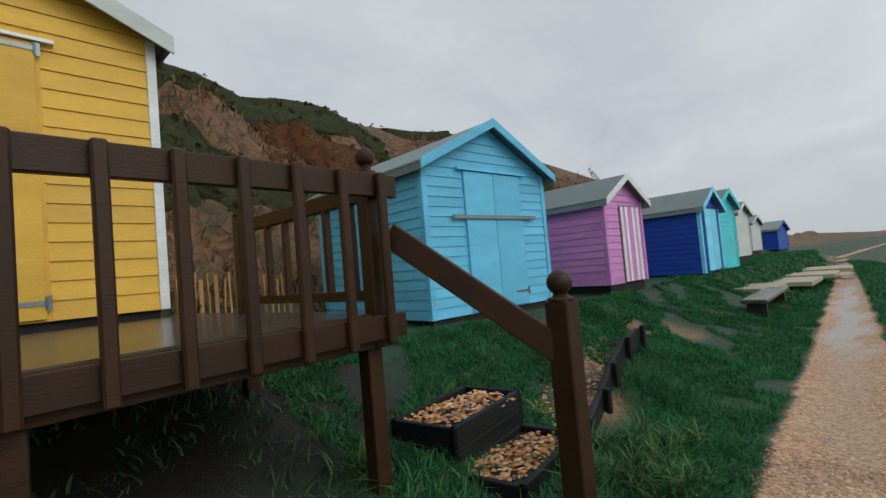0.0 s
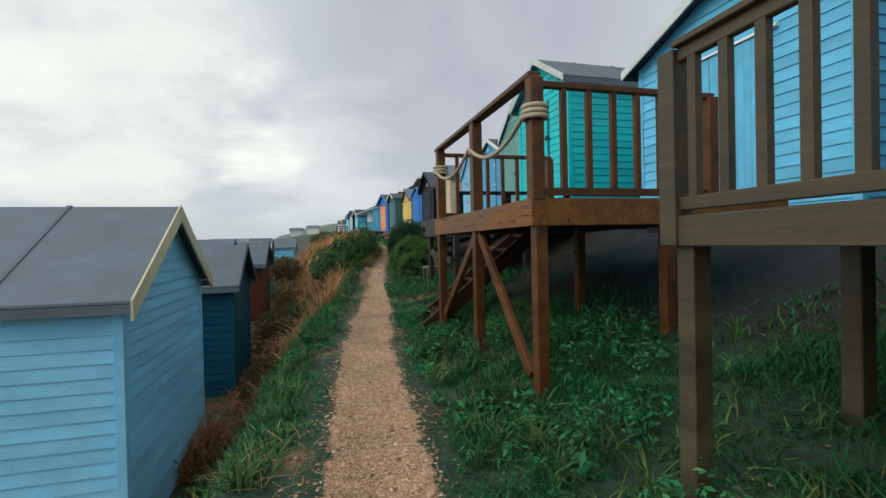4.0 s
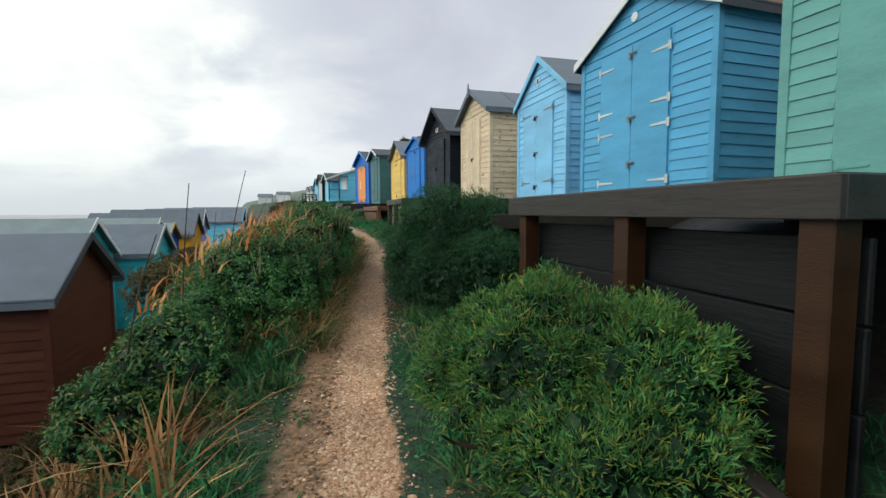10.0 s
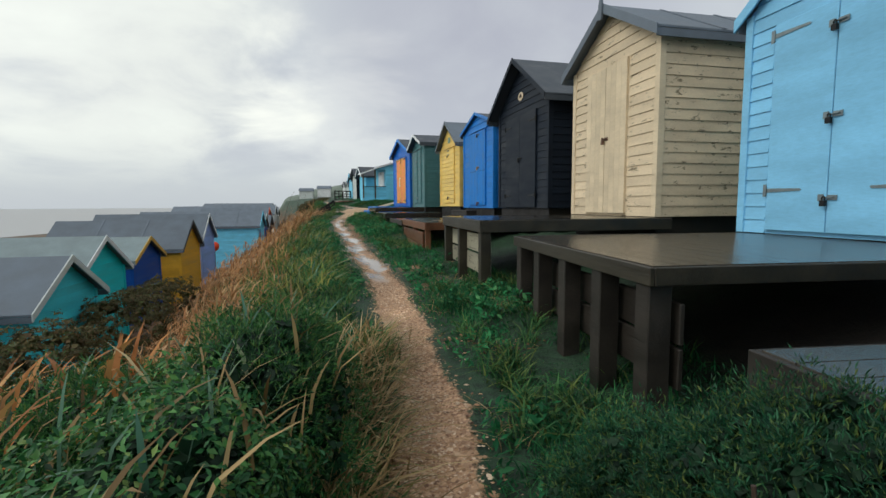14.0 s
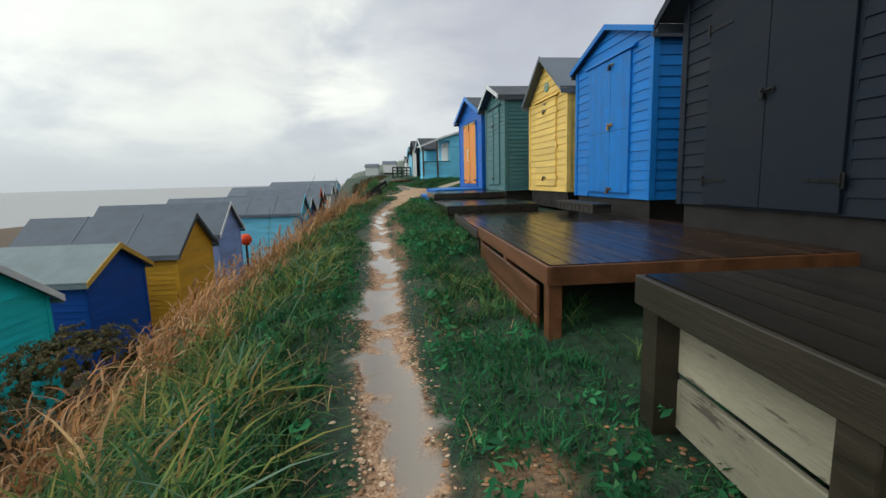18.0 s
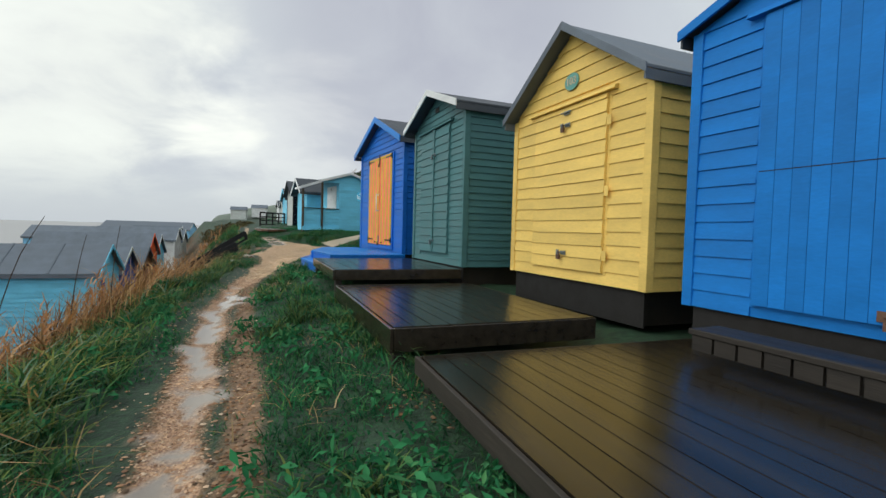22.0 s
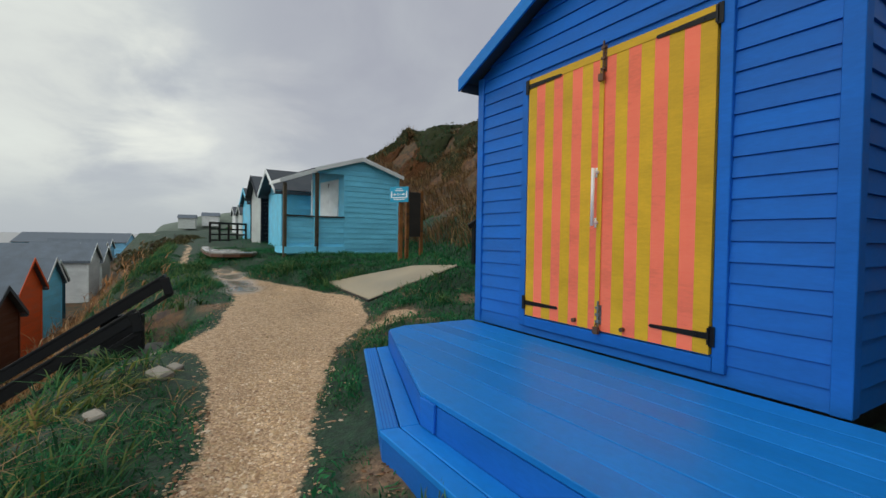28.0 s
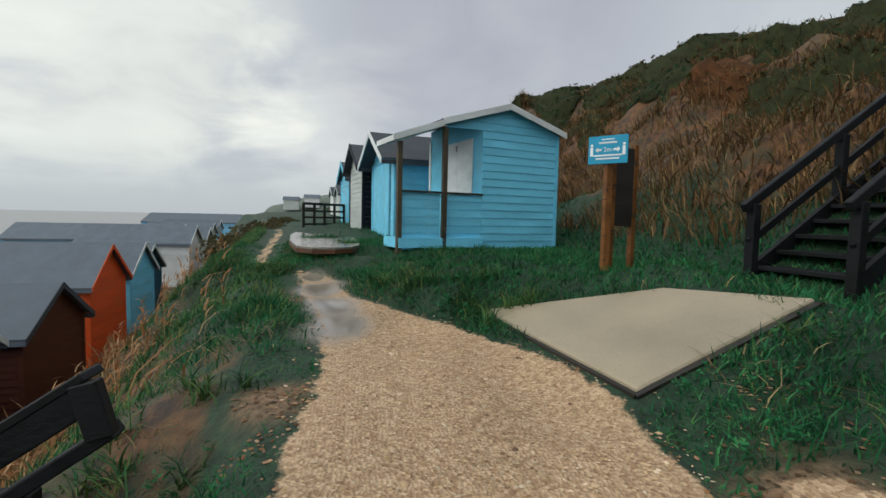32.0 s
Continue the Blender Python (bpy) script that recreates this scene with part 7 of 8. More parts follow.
def build_reeds():
    """Dry orange reed grass down the seaward bank."""
    r = np.random.default_rng(31)
    n = 52000
    y = np.concatenate([r.uniform(10.0, 18.5, n // 3), r.uniform(22.8, 62, n - n // 3)])
    t = r.beta(1.5, 1.4, n)
    gap = np.interp(y, [9, 12, 16, 18, 23, 26, 30, 34, 40, 43, 60], [1.1, 0.75, 0.6, 0.7, 0.55, 0.75, 0.8, 0.9, 0.8, 0.85, 0.7])
    x = path_x(y) - path_w(y) - gap - t * np.clip(path_x(y) - foot_x(y) - gap + 0.1, 0.5, 3.6)
    keep = (rough_field(x, y, 1.2) > -0.3) & (r.uniform(0, 1, n) < 0.25 + 0.9 * sstep(t * 2.2 + 0.5 * rough_field(x, y, 2.0)))
    keep &= ~((y > 42.0) & (y < 46.6) & (x < -0.7)) & (r.uniform(0, 1, n) < np.interp(y, [9, 11, 15.2, 16, 18.5, 22.8, 23.2, 30, 33, 62], [0.4, 1, 1, 0.3, 0.25, 0.3, 0.4, 0.4, 0.3, 0.4]) * np.where(((y > 22.8) & (y < 32) & (t < 0.45)) | ((y > 45) & (t < 0.55)), 0.12, 1.0))
    x, y, t = x[keep], y[keep], t[keep]
    rust = (r.uniform(0, 1, len(x)) < 0.5) & (y < 20)
    for sel, mat, nm, lab in ((~rust, STRAW, "dry_reeds", "tall dry orange reed grass leaning in the wind"), (rust, RUSTLEAF, "bracken", "rust-brown dead bracken and reed on the bank")):
        xs, ys = x[sel], y[sel]
        blades(nm, lab, xs, ys, r.uniform(0.2, 0.55, len(xs)) * np.interp(ys, [10, 18, 26, 36, 40], [0.95, 0.8, 1.15, 1.4, 1.5]) * (0.85 + 0.4 * rough_field(xs, ys, 2.4)), r.uniform(0.009, 0.026, len(xs)), r.uniform(0.5, 1.6, len(xs)), mat, 32 + len(nm), wind=0.6 if nm == "dry_reeds" else None, category="reeds")
    n = 60000
    y = r.uniform(3, 60, n)
    x = path_x(y) - path_w(y) - 0.3 - r.beta(1.0, 1.6, n) * np.clip(path_x(y) - foot_x(y) - 0.4, 0.8, 4.5)
    keep = ~((y > 42.0) & (y < 46.6) & (x < -0.7)) & (rough_field(x + 2, y, 1.5) > -0.4)
    x, y = x[keep], y[keep]
    blades("bank_grass", "rough green grass down the seaward bank", x, y, r.uniform(0.08, 0.26, len(x)) * np.interp(y, [3, 20, 26], [0.55, 0.8, 0.95]), r.uniform(0.008, 0.018, len(x)), r.uniform(0.5, 1.4, len(x)), TURF2, 33, wind=0.6)
    n = 9000
    y = r.uniform(9, 20, n)
    x = path_x(y) - path_w(y) - 0.4 - r.beta(1.2, 1.4, n) * np.clip(path_x(y) - foot_x(y) - 0.6, 0.6, 2.4)
    keep = rough_field(x + 1, y, 2.0) > 0.0
    x, y = x[keep], y[keep]
    blades("bank_weeds", "green weeds growing among the bracken", x, y, r.uniform(0.12, 0.3, len(x)), r.uniform(0.012, 0.026, len(x)), r.uniform(0.4, 1.2, len(x)), WEED, 38, category="weeds")
    # reed plants: a stem with drooping leaves up its length
    n = 1500
    y = np.concatenate([r.uniform(23.2, 44.0, n - 250), r.uniform(46.3, 58.0, 250)])
    t = np.concatenate([r.beta(2.2, 1.6, n - 250), r.beta(2.0, 1.2, 250)])
    x = path_x(y) - path_w(y) - 0.85 - t * np.clip(path_x(y) - foot_x(y) - 1.0, 0.6, 3.4)
    keep = (rough_field(x, y, 1.6) > -0.35) & ~((y > 42.0) & (y < 46.6))
    x, y = x[keep], y[keep]
    h = r.uniform(0.35, 0.8, len(x))
    blades("reed_stems", "pale dry reed stems on the seaward bank", x, y, h, r.uniform(0.005, 0.009, len(x)), r.uniform(0.05, 0.3, len(x)), STRAW2, 43, wind=0.6, category="reeds")
    k = 9
    f = np.linspace(0.2, 0.95, k)[None] + r.normal(0, 0.04, (len(x), k))
    xs, ys = np.repeat(x, k), np.repeat(y, k)
    blades("reed_leaves", "drooping pale orange reed leaves", xs + r.normal(0, 0.012, len(xs)), ys + r.normal(0, 0.012, len(xs)), r.uniform(0.1, 0.22, len(xs)), r.uniform(0.012, 0.026, len(xs)), r.uniform(0.7, 1.7, len(xs)), DEADREED, 45, z=ground_z(xs, ys) + (h[:, None] * f).ravel() * 0.92, wind=0.6, category="reeds")
    n = 7600
    y = r.uniform(10.8, 18.2, n)
    x = path_x(y) - path_w(y) - 0.62 - r.beta(1.4, 1.3, n) * 1.35
    keep = (rough_field(x, y, 2.1) > -0.1) & (r.uniform(0, 1, n) < np.interp(y, [10.8, 12, 15, 18.2], [0.3, 1, 1, 0.8]))
    x, y = x[keep], y[keep]
    blades("bank_reeds", "wispy tan reed grass on the seaward bank", x, y, r.uniform(0.3, 0.72, len(x)), r.uniform(0.006, 0.02, len(x)), r.uniform(0.5, 1.5, len(x)), STRAW, 47, wind=0.8, category="reeds")
    # lush yellowing grass over the shoulder of the bank
    n = 15000
    y = np.concatenate([r.uniform(23.4, 31.5, n // 2), r.uniform(31.5, 43.0, n - n // 2)])
    x = path_x(y) - path_w(y) - 0.45 - r.beta(1.6, 1.6, n) * np.interp(y, [23, 31, 34], [2.1, 2.0, 1.4])
    keep = rough_field(x + 4, y, 1.9) > -0.45
    x, y = x[keep], y[keep]
    blades("yellowing_grass", "lush yellow-green grass hanging over the bank", x, y, r.uniform(0.16, 0.42, len(x)) * np.interp(y, [23, 31, 34], [1.0, 1.0, 0.75]), r.uniform(0.009, 0.022, len(x)), r.uniform(0.9, 1.9, len(x)), YELGRASS, 46, wind=0.4)
    n = 1100
    y = r.uniform(36.5, 41.6, n)
    x = r.uniform(-2.9, -1.75, n)
    blades("tall_reeds", "tall feathery orange reeds on the edge of the bank", x, y, r.uniform(0.5, 0.95, n), r.uniform(0.005, 0.012, n), r.uniform(0.5, 1.3, n), STRAW, 39, wind=0.5, category="reeds")
    # broad blades of living reed through the bank
    n = 420
    y = r.uniform(23, 40, n)
    x = path_x(y) - path_w(y) - 0.55 - np.abs(r.normal(0, 0.5, n))
    blades("green_reeds", "broad blue-green reed leaves on the bank", x, y, r.uniform(0.2, 0.42, n), r.uniform(0.01, 0.02, n), r.uniform(0.7, 1.5, n), REEDLEAF, 36, wind=0.4, category="reeds")
    # single tall stalks against the sky
    for i, (x, y, h, b) in enumerate(((-1.2, 16.6, 1.6, 0.25), (-1.0, 17.2, 1.75, 0.1), (-0.85, 17.9, 1.75, 0.22), (-1.35, 19.6, 1.75, 0.1), (-1.6, 18.6, 1.75, 0.3), (-1.1, 20.2, 1.7, 0.35), (-2.4, 35.6, 1.7, 0.4), (-2.1, 36.4, 1.3, 0.15), (-1.9, 36.9, 1.25, 0.1), (-2.6, 34.0, 1.3, 0.1))):
        s = thing("reed_stalk", pose(x, y, float(ground_z(x, y))), "single tall dry reed stalk", "reed", "tall reed stalks")
        pts = [(b * t * t, 0.3 * b * t, h * t - 0.35 * b * max(0, t - 0.75) * 2) for t in np.linspace(0, 1, 9)]
        part("stem", Mesh().tube(pts, [0.007 - 0.004 * t for t in np.linspace(0, 1, 9)], 5), TWIG, s)


YELGRASS = island_material("yellowing_grass", ["2c5230", "40683a", "587a3e", "7c8a46", "9a9450", "346044", "a8854e"], 0.7, 0.3, spec=0.15)
REEDLEAF = island_material("living_reed", ["34604e", "4e7a62", "74947a", "406c54", "98a47c"], 0.5, 0.25)
build_reeds()


def shell(centre, radii, n, r, lump=0.16):
    """Points and normals over a lumpy rounded mass, gathered in tufts."""
    k = 22
    m = max(4, n // k)
    v = r.normal(size=(m, 3))
    v /= np.linalg.norm(v, axis=1, keepdims=True)
    v[:, 2] = np.where(v[:, 2] < -0.5, -v[:, 2], v[:, 2])
    f = 1 + lump * np.sin(v[:, 0] * 7 + centre[1] * 3) * np.cos(v[:, 1] * 6 + v[:, 2] * 5 + centre[0]) + r.normal(0, 0.07, m)
    f *= 1 - np.abs(r.normal(0, 0.08, m))
    p = np.asarray(centre) + v * np.asarray(radii) * f[:, None]
    nn = v / np.asarray(radii)
    nn /= np.linalg.norm(nn, axis=1, keepdims=True)
    off = r.normal(size=(m, k, 3))
    off /= np.linalg.norm(off, axis=2, keepdims=True)
    side = (off * nn[:, None, :]).sum(2, keepdims=True)
    off -= nn[:, None, :] * np.minimum(side, 0) * 1.5
    p = p[:, None, :] + off * r.uniform(0.02, 0.075, (m, k, 1))
    nl = nn[:, None, :] * 0.5 + off + r.normal(0, 0.3, (m, k, 3)) + np.array([0, 0, 0.3])
    nl /= np.linalg.norm(nl, axis=2, keepdims=True)
    return p.reshape(-1, 3), nl.reshape(-1, 3)


def bush(label, lobes, mat, per, size, seed, core=None, name="bush", twigs=10, inner=None, narrow=0.5, spiky=False, drape=False):
    """A shrub: woody stems, a dark inner mass of leaves and an outer crown."""
    r = np.random.default_rng(seed)
    c0 = np.mean([l[0] for l in lobes], 0)
    g = float(ground_z(c0[0], c0[1]))
    b = thing(name, pose(c0[0], c0[1], g), label, "bush")
    st = Mesh()
    for i in range(twigs):
        l = lobes[i % len(lobes)]
        q = np.array(l[0]) - [c0[0], c0[1], g] + r.normal(0, 0.5, 3) * np.array(l[1])
        a = np.array([q[0] * 0.5 + r.normal(0, 0.08), q[1] * 0.6 + r.normal(0, 0.08), -0.05])
        m = (a + q) / 2 + r.normal(0, 0.08, 3)
        st.tube([a, m, q], [0.016, 0.01, 0.005], 5)
    part("stems", st, TWIG, b)

    def area(rad):
        return rad[0] * rad[1] + rad[1] * rad[2] + rad[0] * rad[2]

    ps, ns = [], []
    for c, rad in lobes:
        p, nn = shell(np.array(c) - [c0[0], c0[1], g], rad, int(per * area(rad)), r)
        ps.append(p)
        ns.append(nn)
    p, nn = np.concatenate(ps), np.concatenate(ns)
    if drape:
        p[:, 2] += ground_z(p[:, 0] + c0[0], p[:, 1] + c0[1]) - g
    leaves("crown", "", p, nn, r.uniform(size * 0.6, size * 1.4, len(p)), mat, seed + 1, parent=b, narrow=narrow, spiky=spiky)
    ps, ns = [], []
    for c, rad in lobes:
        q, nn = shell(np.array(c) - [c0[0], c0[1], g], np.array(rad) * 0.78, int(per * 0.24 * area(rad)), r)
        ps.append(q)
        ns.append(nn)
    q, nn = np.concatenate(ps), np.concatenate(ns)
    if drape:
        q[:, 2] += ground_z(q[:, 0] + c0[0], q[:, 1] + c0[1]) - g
    # inner leaves default to tones darkened for crown shade
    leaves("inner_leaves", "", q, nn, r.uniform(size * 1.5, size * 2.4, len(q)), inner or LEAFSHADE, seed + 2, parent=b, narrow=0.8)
    return b


SCRUBMASS = surface("scrub_mass", lin("2f3420"), 0.9, grain=(9, 9, 9), fine=30, vary=0.5, bump=0.6, spec=0.1)
BRACKENMASS = surface("bracken_mass", lin("4f331e"), 0.9, grain=(9, 9, 9), fine=30, vary=0.5, bump=0.6, spec=0.1)


def mound(b, lobes, mat, seed):
    """The closed twiggy body under the leaves of a low shrub."""
    r = np.random.default_rng(seed)
    base = np.array(b.location)
    m = Mesh()
    for c, rad in lobes:
        n, rings = 22, 7
        off = r.uniform(0, 6.28, 6)
        a = np.linspace(0, 2 * math.pi, n, endpoint=False)

        def ring(t):
            lump = 1 + 0.12 * np.sin(3 * a + off[0] + 4 * t) + 0.08 * np.sin(7 * a + off[1] - 9 * t) + r.normal(0, 0.03, n)
            return [tuple(np.array(c) - base + np.array(rad) * 0.94 * np.array([math.cos(q) * math.cos(t) * k, math.sin(q) * math.cos(t) * k, math.sin(t) * k])) for q, k in zip(a, lump)]

        rows = [ring(t) for t in np.linspace(-0.1, 1.35, rings)]
        v = np.array([p for row in rows for p in row] + [tuple(np.array(c) - base + np.array([0, 0, rad[2] * 0.95]))])
        v[:, 2] += ground_z(v[:, 0] + base[0], v[:, 1] + base[1]) - base[2]
        f = [(i * n + j, i * n + (j + 1) % n, (i + 1) * n + (j + 1) % n, (i + 1) * n + j) for i in range(rings - 1) for j in range(n)]
        f += [((rings - 1) * n + j, (rings - 1) * n + (j + 1) % n, rings * n) for j in range(n)]
        m.add(v, f)
    part("twig_mass", m, mat, b, smooth=True)


def over_bush(name, label, lobes, n, mat, seed, height, width, wind=0.5, lean=(0.8, 1.8)):
    """Reed blades that push out through the top and sides of a bush."""
    r = np.random.default_rng(seed)
    xs, ys, zs = [], [], []
    tot = sum(l[1][0] * l[1][1] for l in lobes)
    for c, rad in lobes:
        m = int(n * rad[0] * rad[1] / tot)
        a, q = r.uniform(0, 6.28, m), np.sqrt(r.uniform(0, 0.92, m))
        xs.append(c[0] + rad[0] * q * np.cos(a))
        ys.append(c[1] + rad[1] * q * np.sin(a))
        zs.append(c[2] + rad[2] * np.sqrt(1 - q * q) * 0.85)
    x, y, z = np.concatenate(xs), np.concatenate(ys), np.concatenate(zs)
    k = len(x)
    blades(name, label, x, y, r.uniform(*height, k), r.uniform(*width, k), r.uniform(*lean, k), mat, seed + 1, z=z, wind=wind, category="reeds")


def build_bushes():
    r = np.random.default_rng(70)
    low = [((-0.95, 16.9, 0.72), (0.36, 0.4, 0.38)), ((-1.2, 16.6, 0.52), (0.3, 0.35, 0.32))]
    main = [((-0.55, 18.3, 1.07), (0.6, 0.62, 0.54)), ((-0.3, 19.1, 1.14), (0.55, 0.6, 0.55)), ((-1.2, 18.8, 0.62), (0.5, 0.6, 0.5)), ((-0.5, 18.2, 0.95), (0.55, 0.6, 0.5)), ((-0.95, 17.8, 0.72), (0.36, 0.4, 0.4))]
    tall = [((-0.12, 19.9, 1.34), (0.48, 0.55, 0.55)), ((-0.02, 20.7, 1.3), (0.42, 0.55, 0.5)), ((-0.8, 20.2, 0.93), (0.6, 0.7, 0.55)), ((-0.1, 20.2, 1.1), (0.5, 0.7, 0.5)), ((-1.4, 20.4, 0.74), (0.5, 0.7, 0.5))]
    end = [((0.05, 21.5, 1.34), (0.42, 0.55, 0.48)), ((-0.5, 21.5, 1.12), (0.55, 0.6, 0.48)), ((-0.05, 22.3, 1.28), (0.42, 0.45, 0.44)), ((-1.0, 22.0, 0.95), (0.5, 0.6, 0.45))]
    bush("rounded green bush on the bank among dead bracken", low, LEAFYEL, 11000, 0.034, 41, narrow=0.4)
    bush("dense green bush on the seaward edge of the path", main, LEAF, 13000, 0.025, 44)
    bush("tall dense bush with reeds growing through it", tall, LEAF, 14000, 0.023, 47)
    bush("low dense bush at the end of the thicket", end, LEAF, 20000, 0.025, 50, narrow=0.18, spiky=True)
    allb = main[:3] + tall[:3] + end
    over_bush("dead_reed_leaves", "orange dead reed leaves lying over the bushes", [((c[0] - 0.12, c[1], c[2] + 0.03), rad) for c, rad in main[:3] + tall[2:3] + tall[4:] + end[1:2] + end[3:]], 420, ORANGELEAF, 130, (0.14, 0.34), (0.012, 0.034), lean=(0.6, 1.4))
    over_bush("pale_reed_leaves", "pale straw reed leaves through the bushes", allb, 420, STRAW2, 133, (0.14, 0.32), (0.007, 0.018), lean=(0.4, 1.2))
    over_bush("living_reed_leaves", "blue-green reed leaves through the bushes", allb, 300, REEDLEAF, 136, (0.12, 0.28), (0.008, 0.018), lean=(0.4, 1.2))
    # straw at the foot of the thicket
    n = 2600
    y = r.uniform(17.4, 23.4, n)
    x = np.interp(y, [17.4, 18.5, 19.5, 21, 23.4], [-0.15, -0.02, 0.12, 0.38, 0.5]) + r.normal(0, 0.1, n)
    blades("straw_fringe", "tangled dead straw at the foot of the bushes", x, y, r.uniform(0.15, 0.45, n), r.uniform(0.005, 0.013, n), r.uniform(0.6, 1.8, n), STRAW2, 139, wind=-0.3, category="reeds")
    n = 2200
    y = r.uniform(17.4, 23.4, n)
    x = np.interp(y, [17.4, 18.5, 19.5, 21, 23.4], [-0.12, 0.02, 0.18, 0.42, 0.55]) + r.normal(0, 0.08, n)
    blades("fringe_grass", "grass at the foot of the bushes", x, y, r.uniform(0.1, 0.34, n), r.uniform(0.006, 0.014, n), r.uniform(0.6, 1.6, n), TURF2, 142, wind=-0.2)
    bush("green gorse bush with yellowing tips below the deck", [((1.15, 15.6, 0.98), (0.5, 0.5, 0.44)), ((1.45, 15.3, 0.95), (0.42, 0.45, 0.4)), ((0.95, 16.0, 0.82), (0.4, 0.45, 0.36)), ((1.2, 15.1, 0.72), (0.5, 0.5, 0.36)), ((1.5, 16.2, 0.85), (0.4, 0.5, 0.35))], GORSE, 22000, 0.034, 53, narrow=0.18, spiky=True)
    dark = [((1.4, 18.8, 1.42), (0.66, 0.62, 0.6)), ((1.15, 18.7, 1.15), (0.46, 0.55, 0.5)), ((1.85, 18.7, 1.42), (0.52, 0.6, 0.52)), ((1.35, 18.4, 1.05), (0.55, 0.5, 0.45)), ((1.3, 19.2, 1.2), (0.5, 0.5, 0.5)), ((1.7, 18.1, 1.1), (0.46, 0.42, 0.46))]
    bush("dark rounded gorse bush beside the path", dark, LEAFDK, 29000, 0.024, 56, narrow=0.2, spiky=True)
    bush("sprawling low gorse with yellow tips beside the path", [((1.5, 19.8, 1.38), (0.5, 0.5, 0.4)), ((1.3, 20.3, 1.12), (0.42, 0.5, 0.36)), ((1.72, 20.4, 1.4), (0.5, 0.5, 0.38)), ((2.0, 19.7, 1.5), (0.4, 0.45, 0.32)), ((1.55, 20.9, 1.15), (0.45, 0.45, 0.34))], LEAFDK, 32000, 0.021, 59, narrow=0.2, spiky=True)
    for label, mat, cx, cy, rx, ry, rz, sd in (("brown dead scrub by the teal hut", BRIAR, -1.95, 12.5, 0.45, 0.7, 0.42, 307), ("dark green scrub in the hollow of the bank", LEAFDK, -1.55, 14.5, 0.42, 0.5, 0.42, 310), ("brown scrub hiding the foot of the brown hut", BRIAR, -2.3, 16.2, 0.6, 0.9, 0.5, 313), ("brown dead scrub by the brown hut", BRIAR, -2.2, 18.4, 0.6, 1.0, 0.45, 316)):
        lobes = [((cx, cy, float(ground_z(cx, cy)) + 0.12), (rx, ry, rz)), ((cx + 0.15, cy + 0.35, float(ground_z(cx + 0.15, cy + 0.35)) + 0.05), (rx * 0.8, ry * 0.7, rz * 0.8)), ((cx - 0.1, cy - 0.4, float(ground_z(cx - 0.1, cy - 0.4)) + 0.03), (rx * 0.8, ry * 0.7, rz * 0.8))]
        bush(label, lobes, mat, 6500, 0.036, sd, inner=BRIAR, narrow=0.3, spiky=mat is not LEAFDK)
    bush("dark scrub against the huts below the bank", [((-3.4, 24.4, 0.1), (0.7, 0.8, 0.6)), ((-3.6, 26.0, 0.2), (0.8, 0.9, 0.6)), ((-3.9, 28.6, 0.1), (0.8, 1.0, 0.6)), ((-4.4, 31.2, 0.0), (0.8, 1.0, 0.6))], BRIAR, 4000, 0.042, 62, inner=BRIAR)
    bush("dark mound of scrub at the path's far end", [((-4.0, 60.5, 2.35), (1.0, 1.6, 0.5)), ((-4.6, 58.6, 2.0), (0.8, 1.2, 0.5)), ((-3.7, 63.0, 2.6), (0.8, 1.6, 0.4))], BRIAR, 2600, 0.06, 65, inner=BRIAR)
    # scrub lying close over the hillside
    k = 0
    while k < 74:
        y = r.uniform(-24, 92)
        if 3 < y < 43:
            continue
        t = r.uniform(0.3, 1.0) if k % 3 else r.uniform(0.78, 1.02)
        x, s = float(toe_x(y) + (ridge_x(y) - toe_x(y)) * t), r.uniform(0.6, 1.35)
        z = float(ground_z(x, y))
        brown = t < 0.75 and k % 2 == 0
        w = 2.4 if k % 3 == 0 else 1.0
        lobes = []
        base_z = float(ground_z(x + 0.0333 * s, y + 0.0333 * s))
        for fx, fy, sa, sb in ((0, 0, 1.0, 1.6 * w), (0.6, 1.1, 0.8, 1.0), (-0.5, -1.0, 0.7, 0.9)):
            cx, cy = x + fx * s, y + fy * s
            lobes.append(((cx, cy, base_z - 0.1 * s), (sa * s, sb * s, 0.34 * s * min(1.0, sa + 0.1))))
        mat = RUSTLEAF if brown else BRIAR
        o = bush("rusty bracken lying on the cliff slope" if brown else "dark scrub hugging the cliff slope", lobes, mat, 300, 0.085, 200 + 3 * k, name="scrub", twigs=1, inner=BRIAR, drape=True)
        mound(o, lobes, BRACKENMASS if brown else SCRUBMASS, 500 + k)
        k += 1
    for k in range(26):
        y = 45 + 1.35 * k + r.uniform(-0.4, 0.4)
        t = r.uniform(0.55, 0.98)
        x, q = float(toe_x(y) + (ridge_x(y) - toe_x(y)) * t), r.uniform(0.8, 1.3)
        base_z = float(ground_z(x, y))
        lobes = [((x + fx * q, y + fy * q, base_z - 0.05 * q), (sa * q, sb * q, 0.45 * q * sa)) for fx, fy, sa, sb in ((0, 0, 1.0, 1.5), (0.5, 1.0, 0.8, 1.0), (-0.6, -0.9, 0.75, 0.9))]
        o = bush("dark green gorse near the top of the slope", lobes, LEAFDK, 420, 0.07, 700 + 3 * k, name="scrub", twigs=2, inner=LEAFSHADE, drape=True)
        mound(o, lobes, SCRUBMASS, 900 + k)
    # broad-leaved weeds in rosettes
    n = 3600
    y = r.uniform(-3, 52, n)
    x = path_x(y) + np.where(r.uniform(0, 1, n) < 0.66, 1, -1) * (path_w(y) + 0.12 + np.abs(r.normal(0, 0.75, n)))
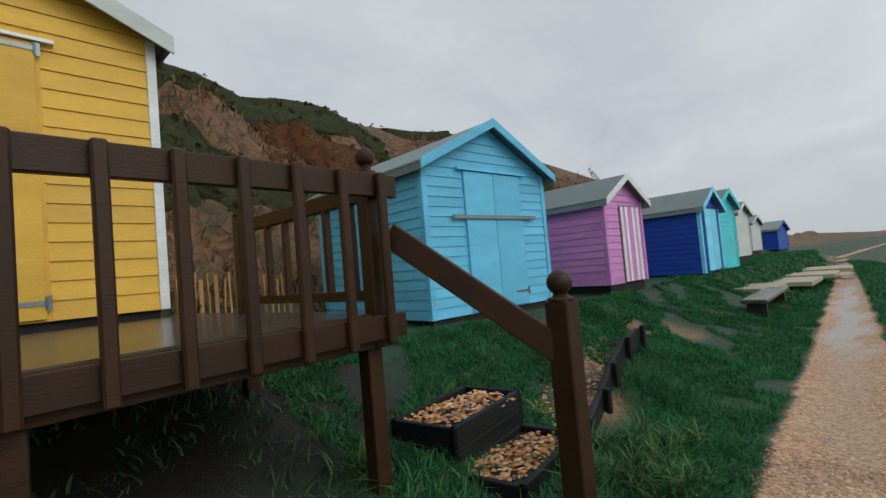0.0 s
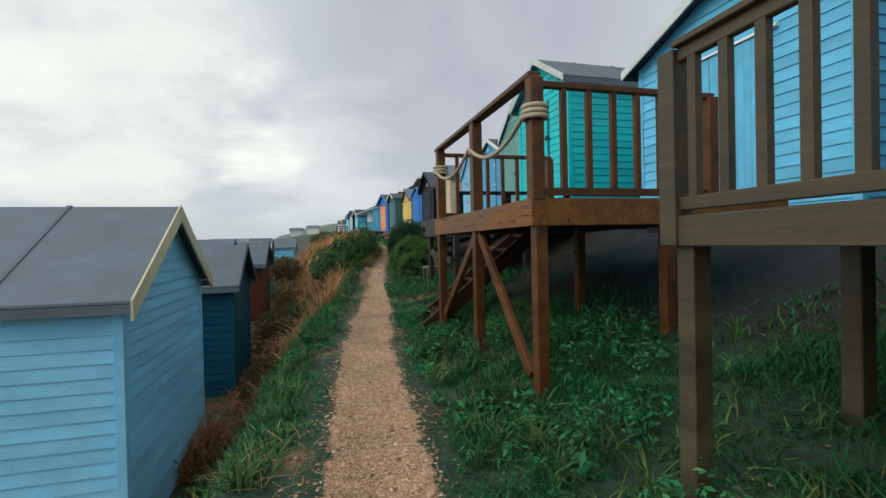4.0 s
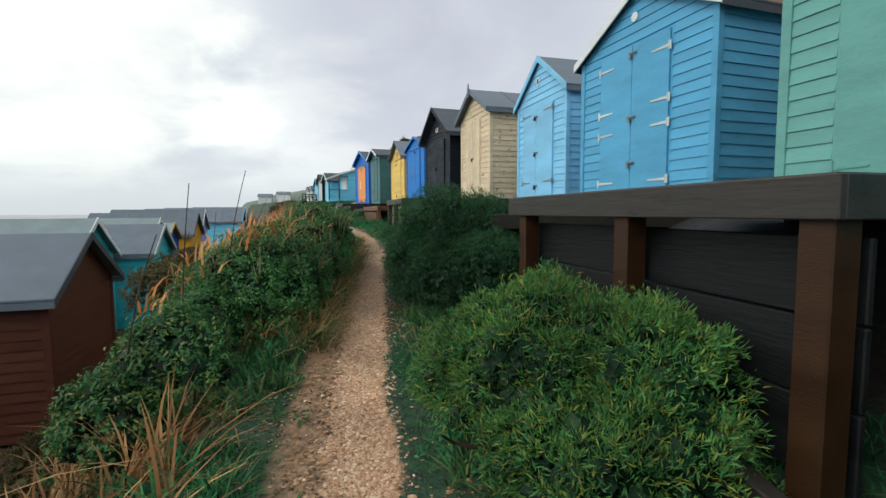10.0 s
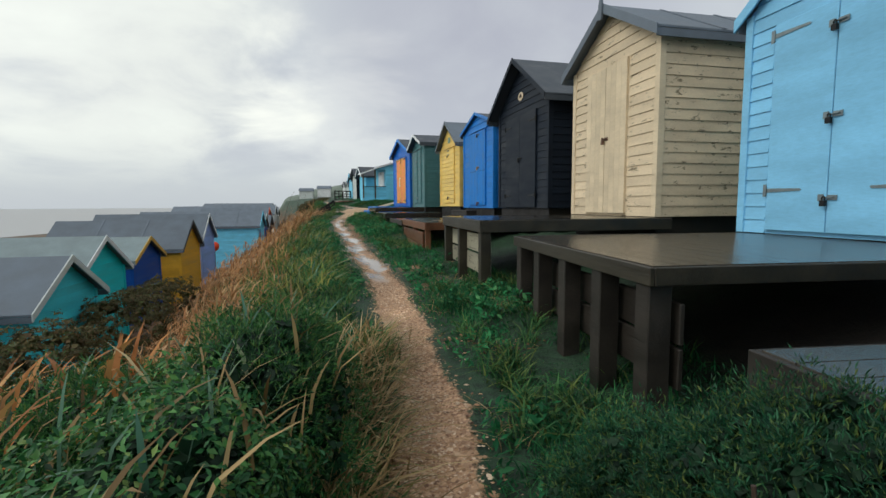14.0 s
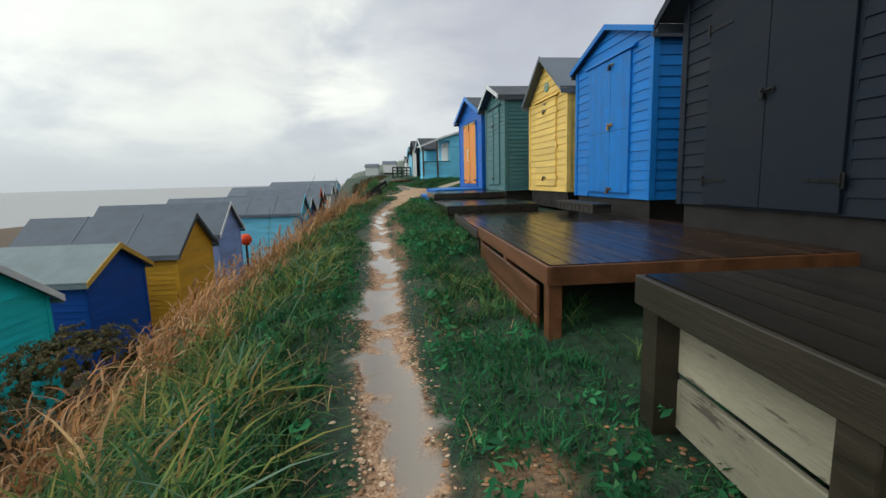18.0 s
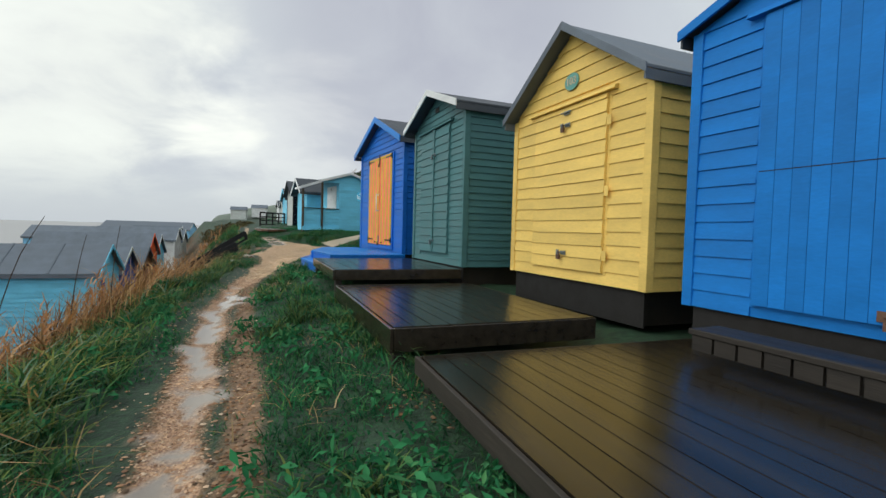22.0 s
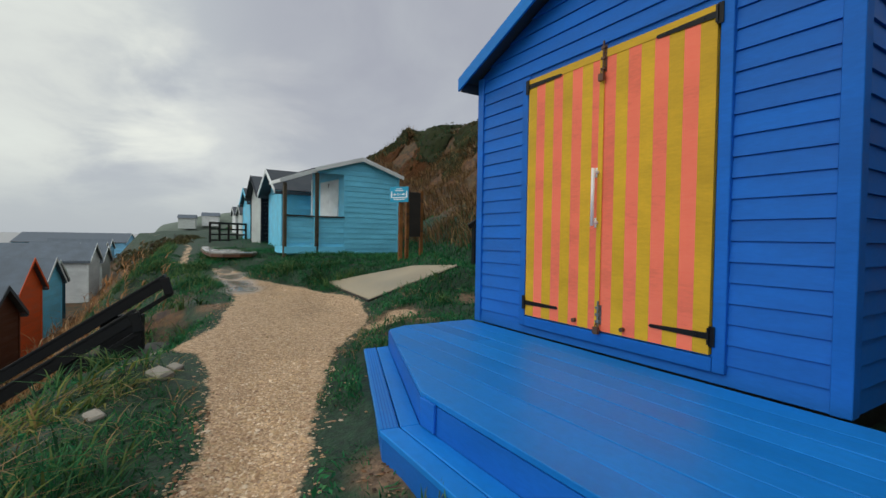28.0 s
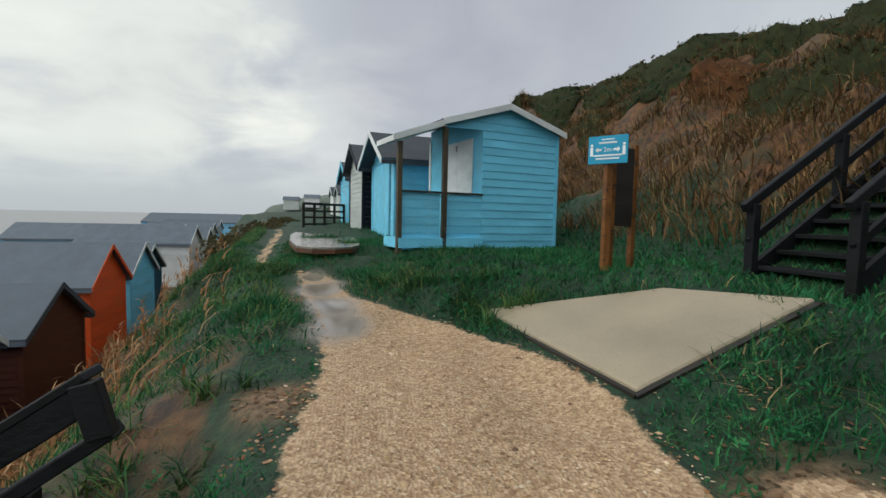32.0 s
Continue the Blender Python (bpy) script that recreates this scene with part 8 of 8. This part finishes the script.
    keep = clear_of_decks(x, y) & (rough_field(x, y, 1.1) > -0.2) & (rough_field(x + 5, y, 2.7) > -0.3)
    x, y = x[keep], y[keep]
    m = 16
    a = r.uniform(0, 6.28, (len(x), m))
    big = r.uniform(0.55, 1.25, (len(x), 1)) * np.interp(y, [39, 43], [1.0, 0.5])[:, None]
    rad = r.uniform(0.02, 0.1, (len(x), m)) * big
    c = np.stack([x[:, None] + rad * np.cos(a), y[:, None] + rad * np.sin(a), ground_z(x, y)[:, None] + 0.02 + big * r.uniform(0, 0.11, (len(x), m))], -1)
    nn = np.stack([np.cos(a) * 0.7, np.sin(a) * 0.7, np.full_like(a, 0.8)], -1)
    leaves("weeds", "broad-leaved green weeds along the bank", c.reshape(-1, 3), nn.reshape(-1, 3), (r.uniform(0.04, 0.085, (len(x), m)) * big).ravel(), WEED, 71, kind="stuff", category="weeds", narrow=0.42)
    n = 1900
    y = r.uniform(1.0, 14.0, n)
    x = r.uniform(0.35, 2.3, n)
    keep = rough_field(x, y, 1.6) > 0.05
    x, y = x[keep], y[keep]
    a = r.uniform(0, 6.28, (len(x), 14))
    rad = r.uniform(0.02, 0.1, (len(x), 14))
    c = np.stack([x[:, None] + rad * np.cos(a), y[:, None] + rad * np.sin(a), ground_z(x, y)[:, None] + r.uniform(0.05, 0.2, (len(x), 14))], -1)
    nn = np.stack([np.cos(a) * 0.7, np.sin(a) * 0.7, np.full_like(a, 0.9)], -1)
    leaves("leafy_weeds", "leafy green weeds on the slope below the decks", c.reshape(-1, 3), nn.reshape(-1, 3), r.uniform(0.03, 0.065, len(x) * 14), WEED, 75, kind="stuff", category="weeds", narrow=0.45)
    # loose stones of the path
    n = 130000
    y = r.uniform(-4, 52, n)
    x = path_x(y) + r.normal(0, 0.62, n) * path_w(y)
    g, e, dr, wet, hu = cover(x, y)
    keep = (g > 0.28) & (wet < 0.3) & (r.uniform(0, 1, n) < np.interp(y, [23, 26, 29, 31, 38.5, 40, 43, 44], [1, 0.8, 0.8, 0.35, 0.35, 1, 1, 0.7]))
    x, y = x[keep], y[keep]
    n = len(x)
    z, size = ground_z(x, y) + 0.001, r.uniform(0.006, 0.014, n) * np.where(r.uniform(0, 1, n) < 0.07, 1.9, 1.0)
    for sel, mat, lab in ((y < 39.5, GRAVEL, "orange-brown flint gravel trodden into the path"), (y >= 39.5, PALEGRAVEL, "pale yellow gravel past the last hut")):
        pebbles("gravel", lab, np.stack([x, y, z], -1)[sel], size[sel], mat, 72)
    # leaf litter and small stones on bare earth
    n = 110000
    y = r.uniform(-4, 51, n)
    x = path_x(y) + r.normal(0, 1.0, n)
    g, e, dr, wet, hu = cover(x, y)
    keep = (wet < 0.3) & (g < 0.5) & ((e > 0.35) | (rough_field(x + 9, y, 2.4) > 0.75)) & clear_of_decks(x, y)
    x, y = x[keep], y[keep]
    n = len(x)
    pebbles("litter", "brown leaf litter and small stones on bare earth", np.stack([x, y, ground_z(x, y) + 0.004], -1), r.uniform(0.006, 0.02, n), LITTER, 74, category="litter")
    n = 3600
    y = -3 + 51 * r.uniform(0, 1, n) ** 1.3
    x = path_x(y) + np.where(r.uniform(0, 1, n) < 0.5, 1, -1) * (path_w(y) * 0.95 + np.abs(r.normal(0, 0.16, n)))
    pebbles("scattered_stones", "flints scattered along the path's edges", np.stack([x, y, ground_z(x, y) + 0.004], -1), r.uniform(0.006, 0.02, n), GRAVEL, 73)


BRIAR = island_material("dark_briar", ["444028", "565232", "685034", "42542f", "74603c", "4e6234"], 0.6, 0.2)
build_bushes()
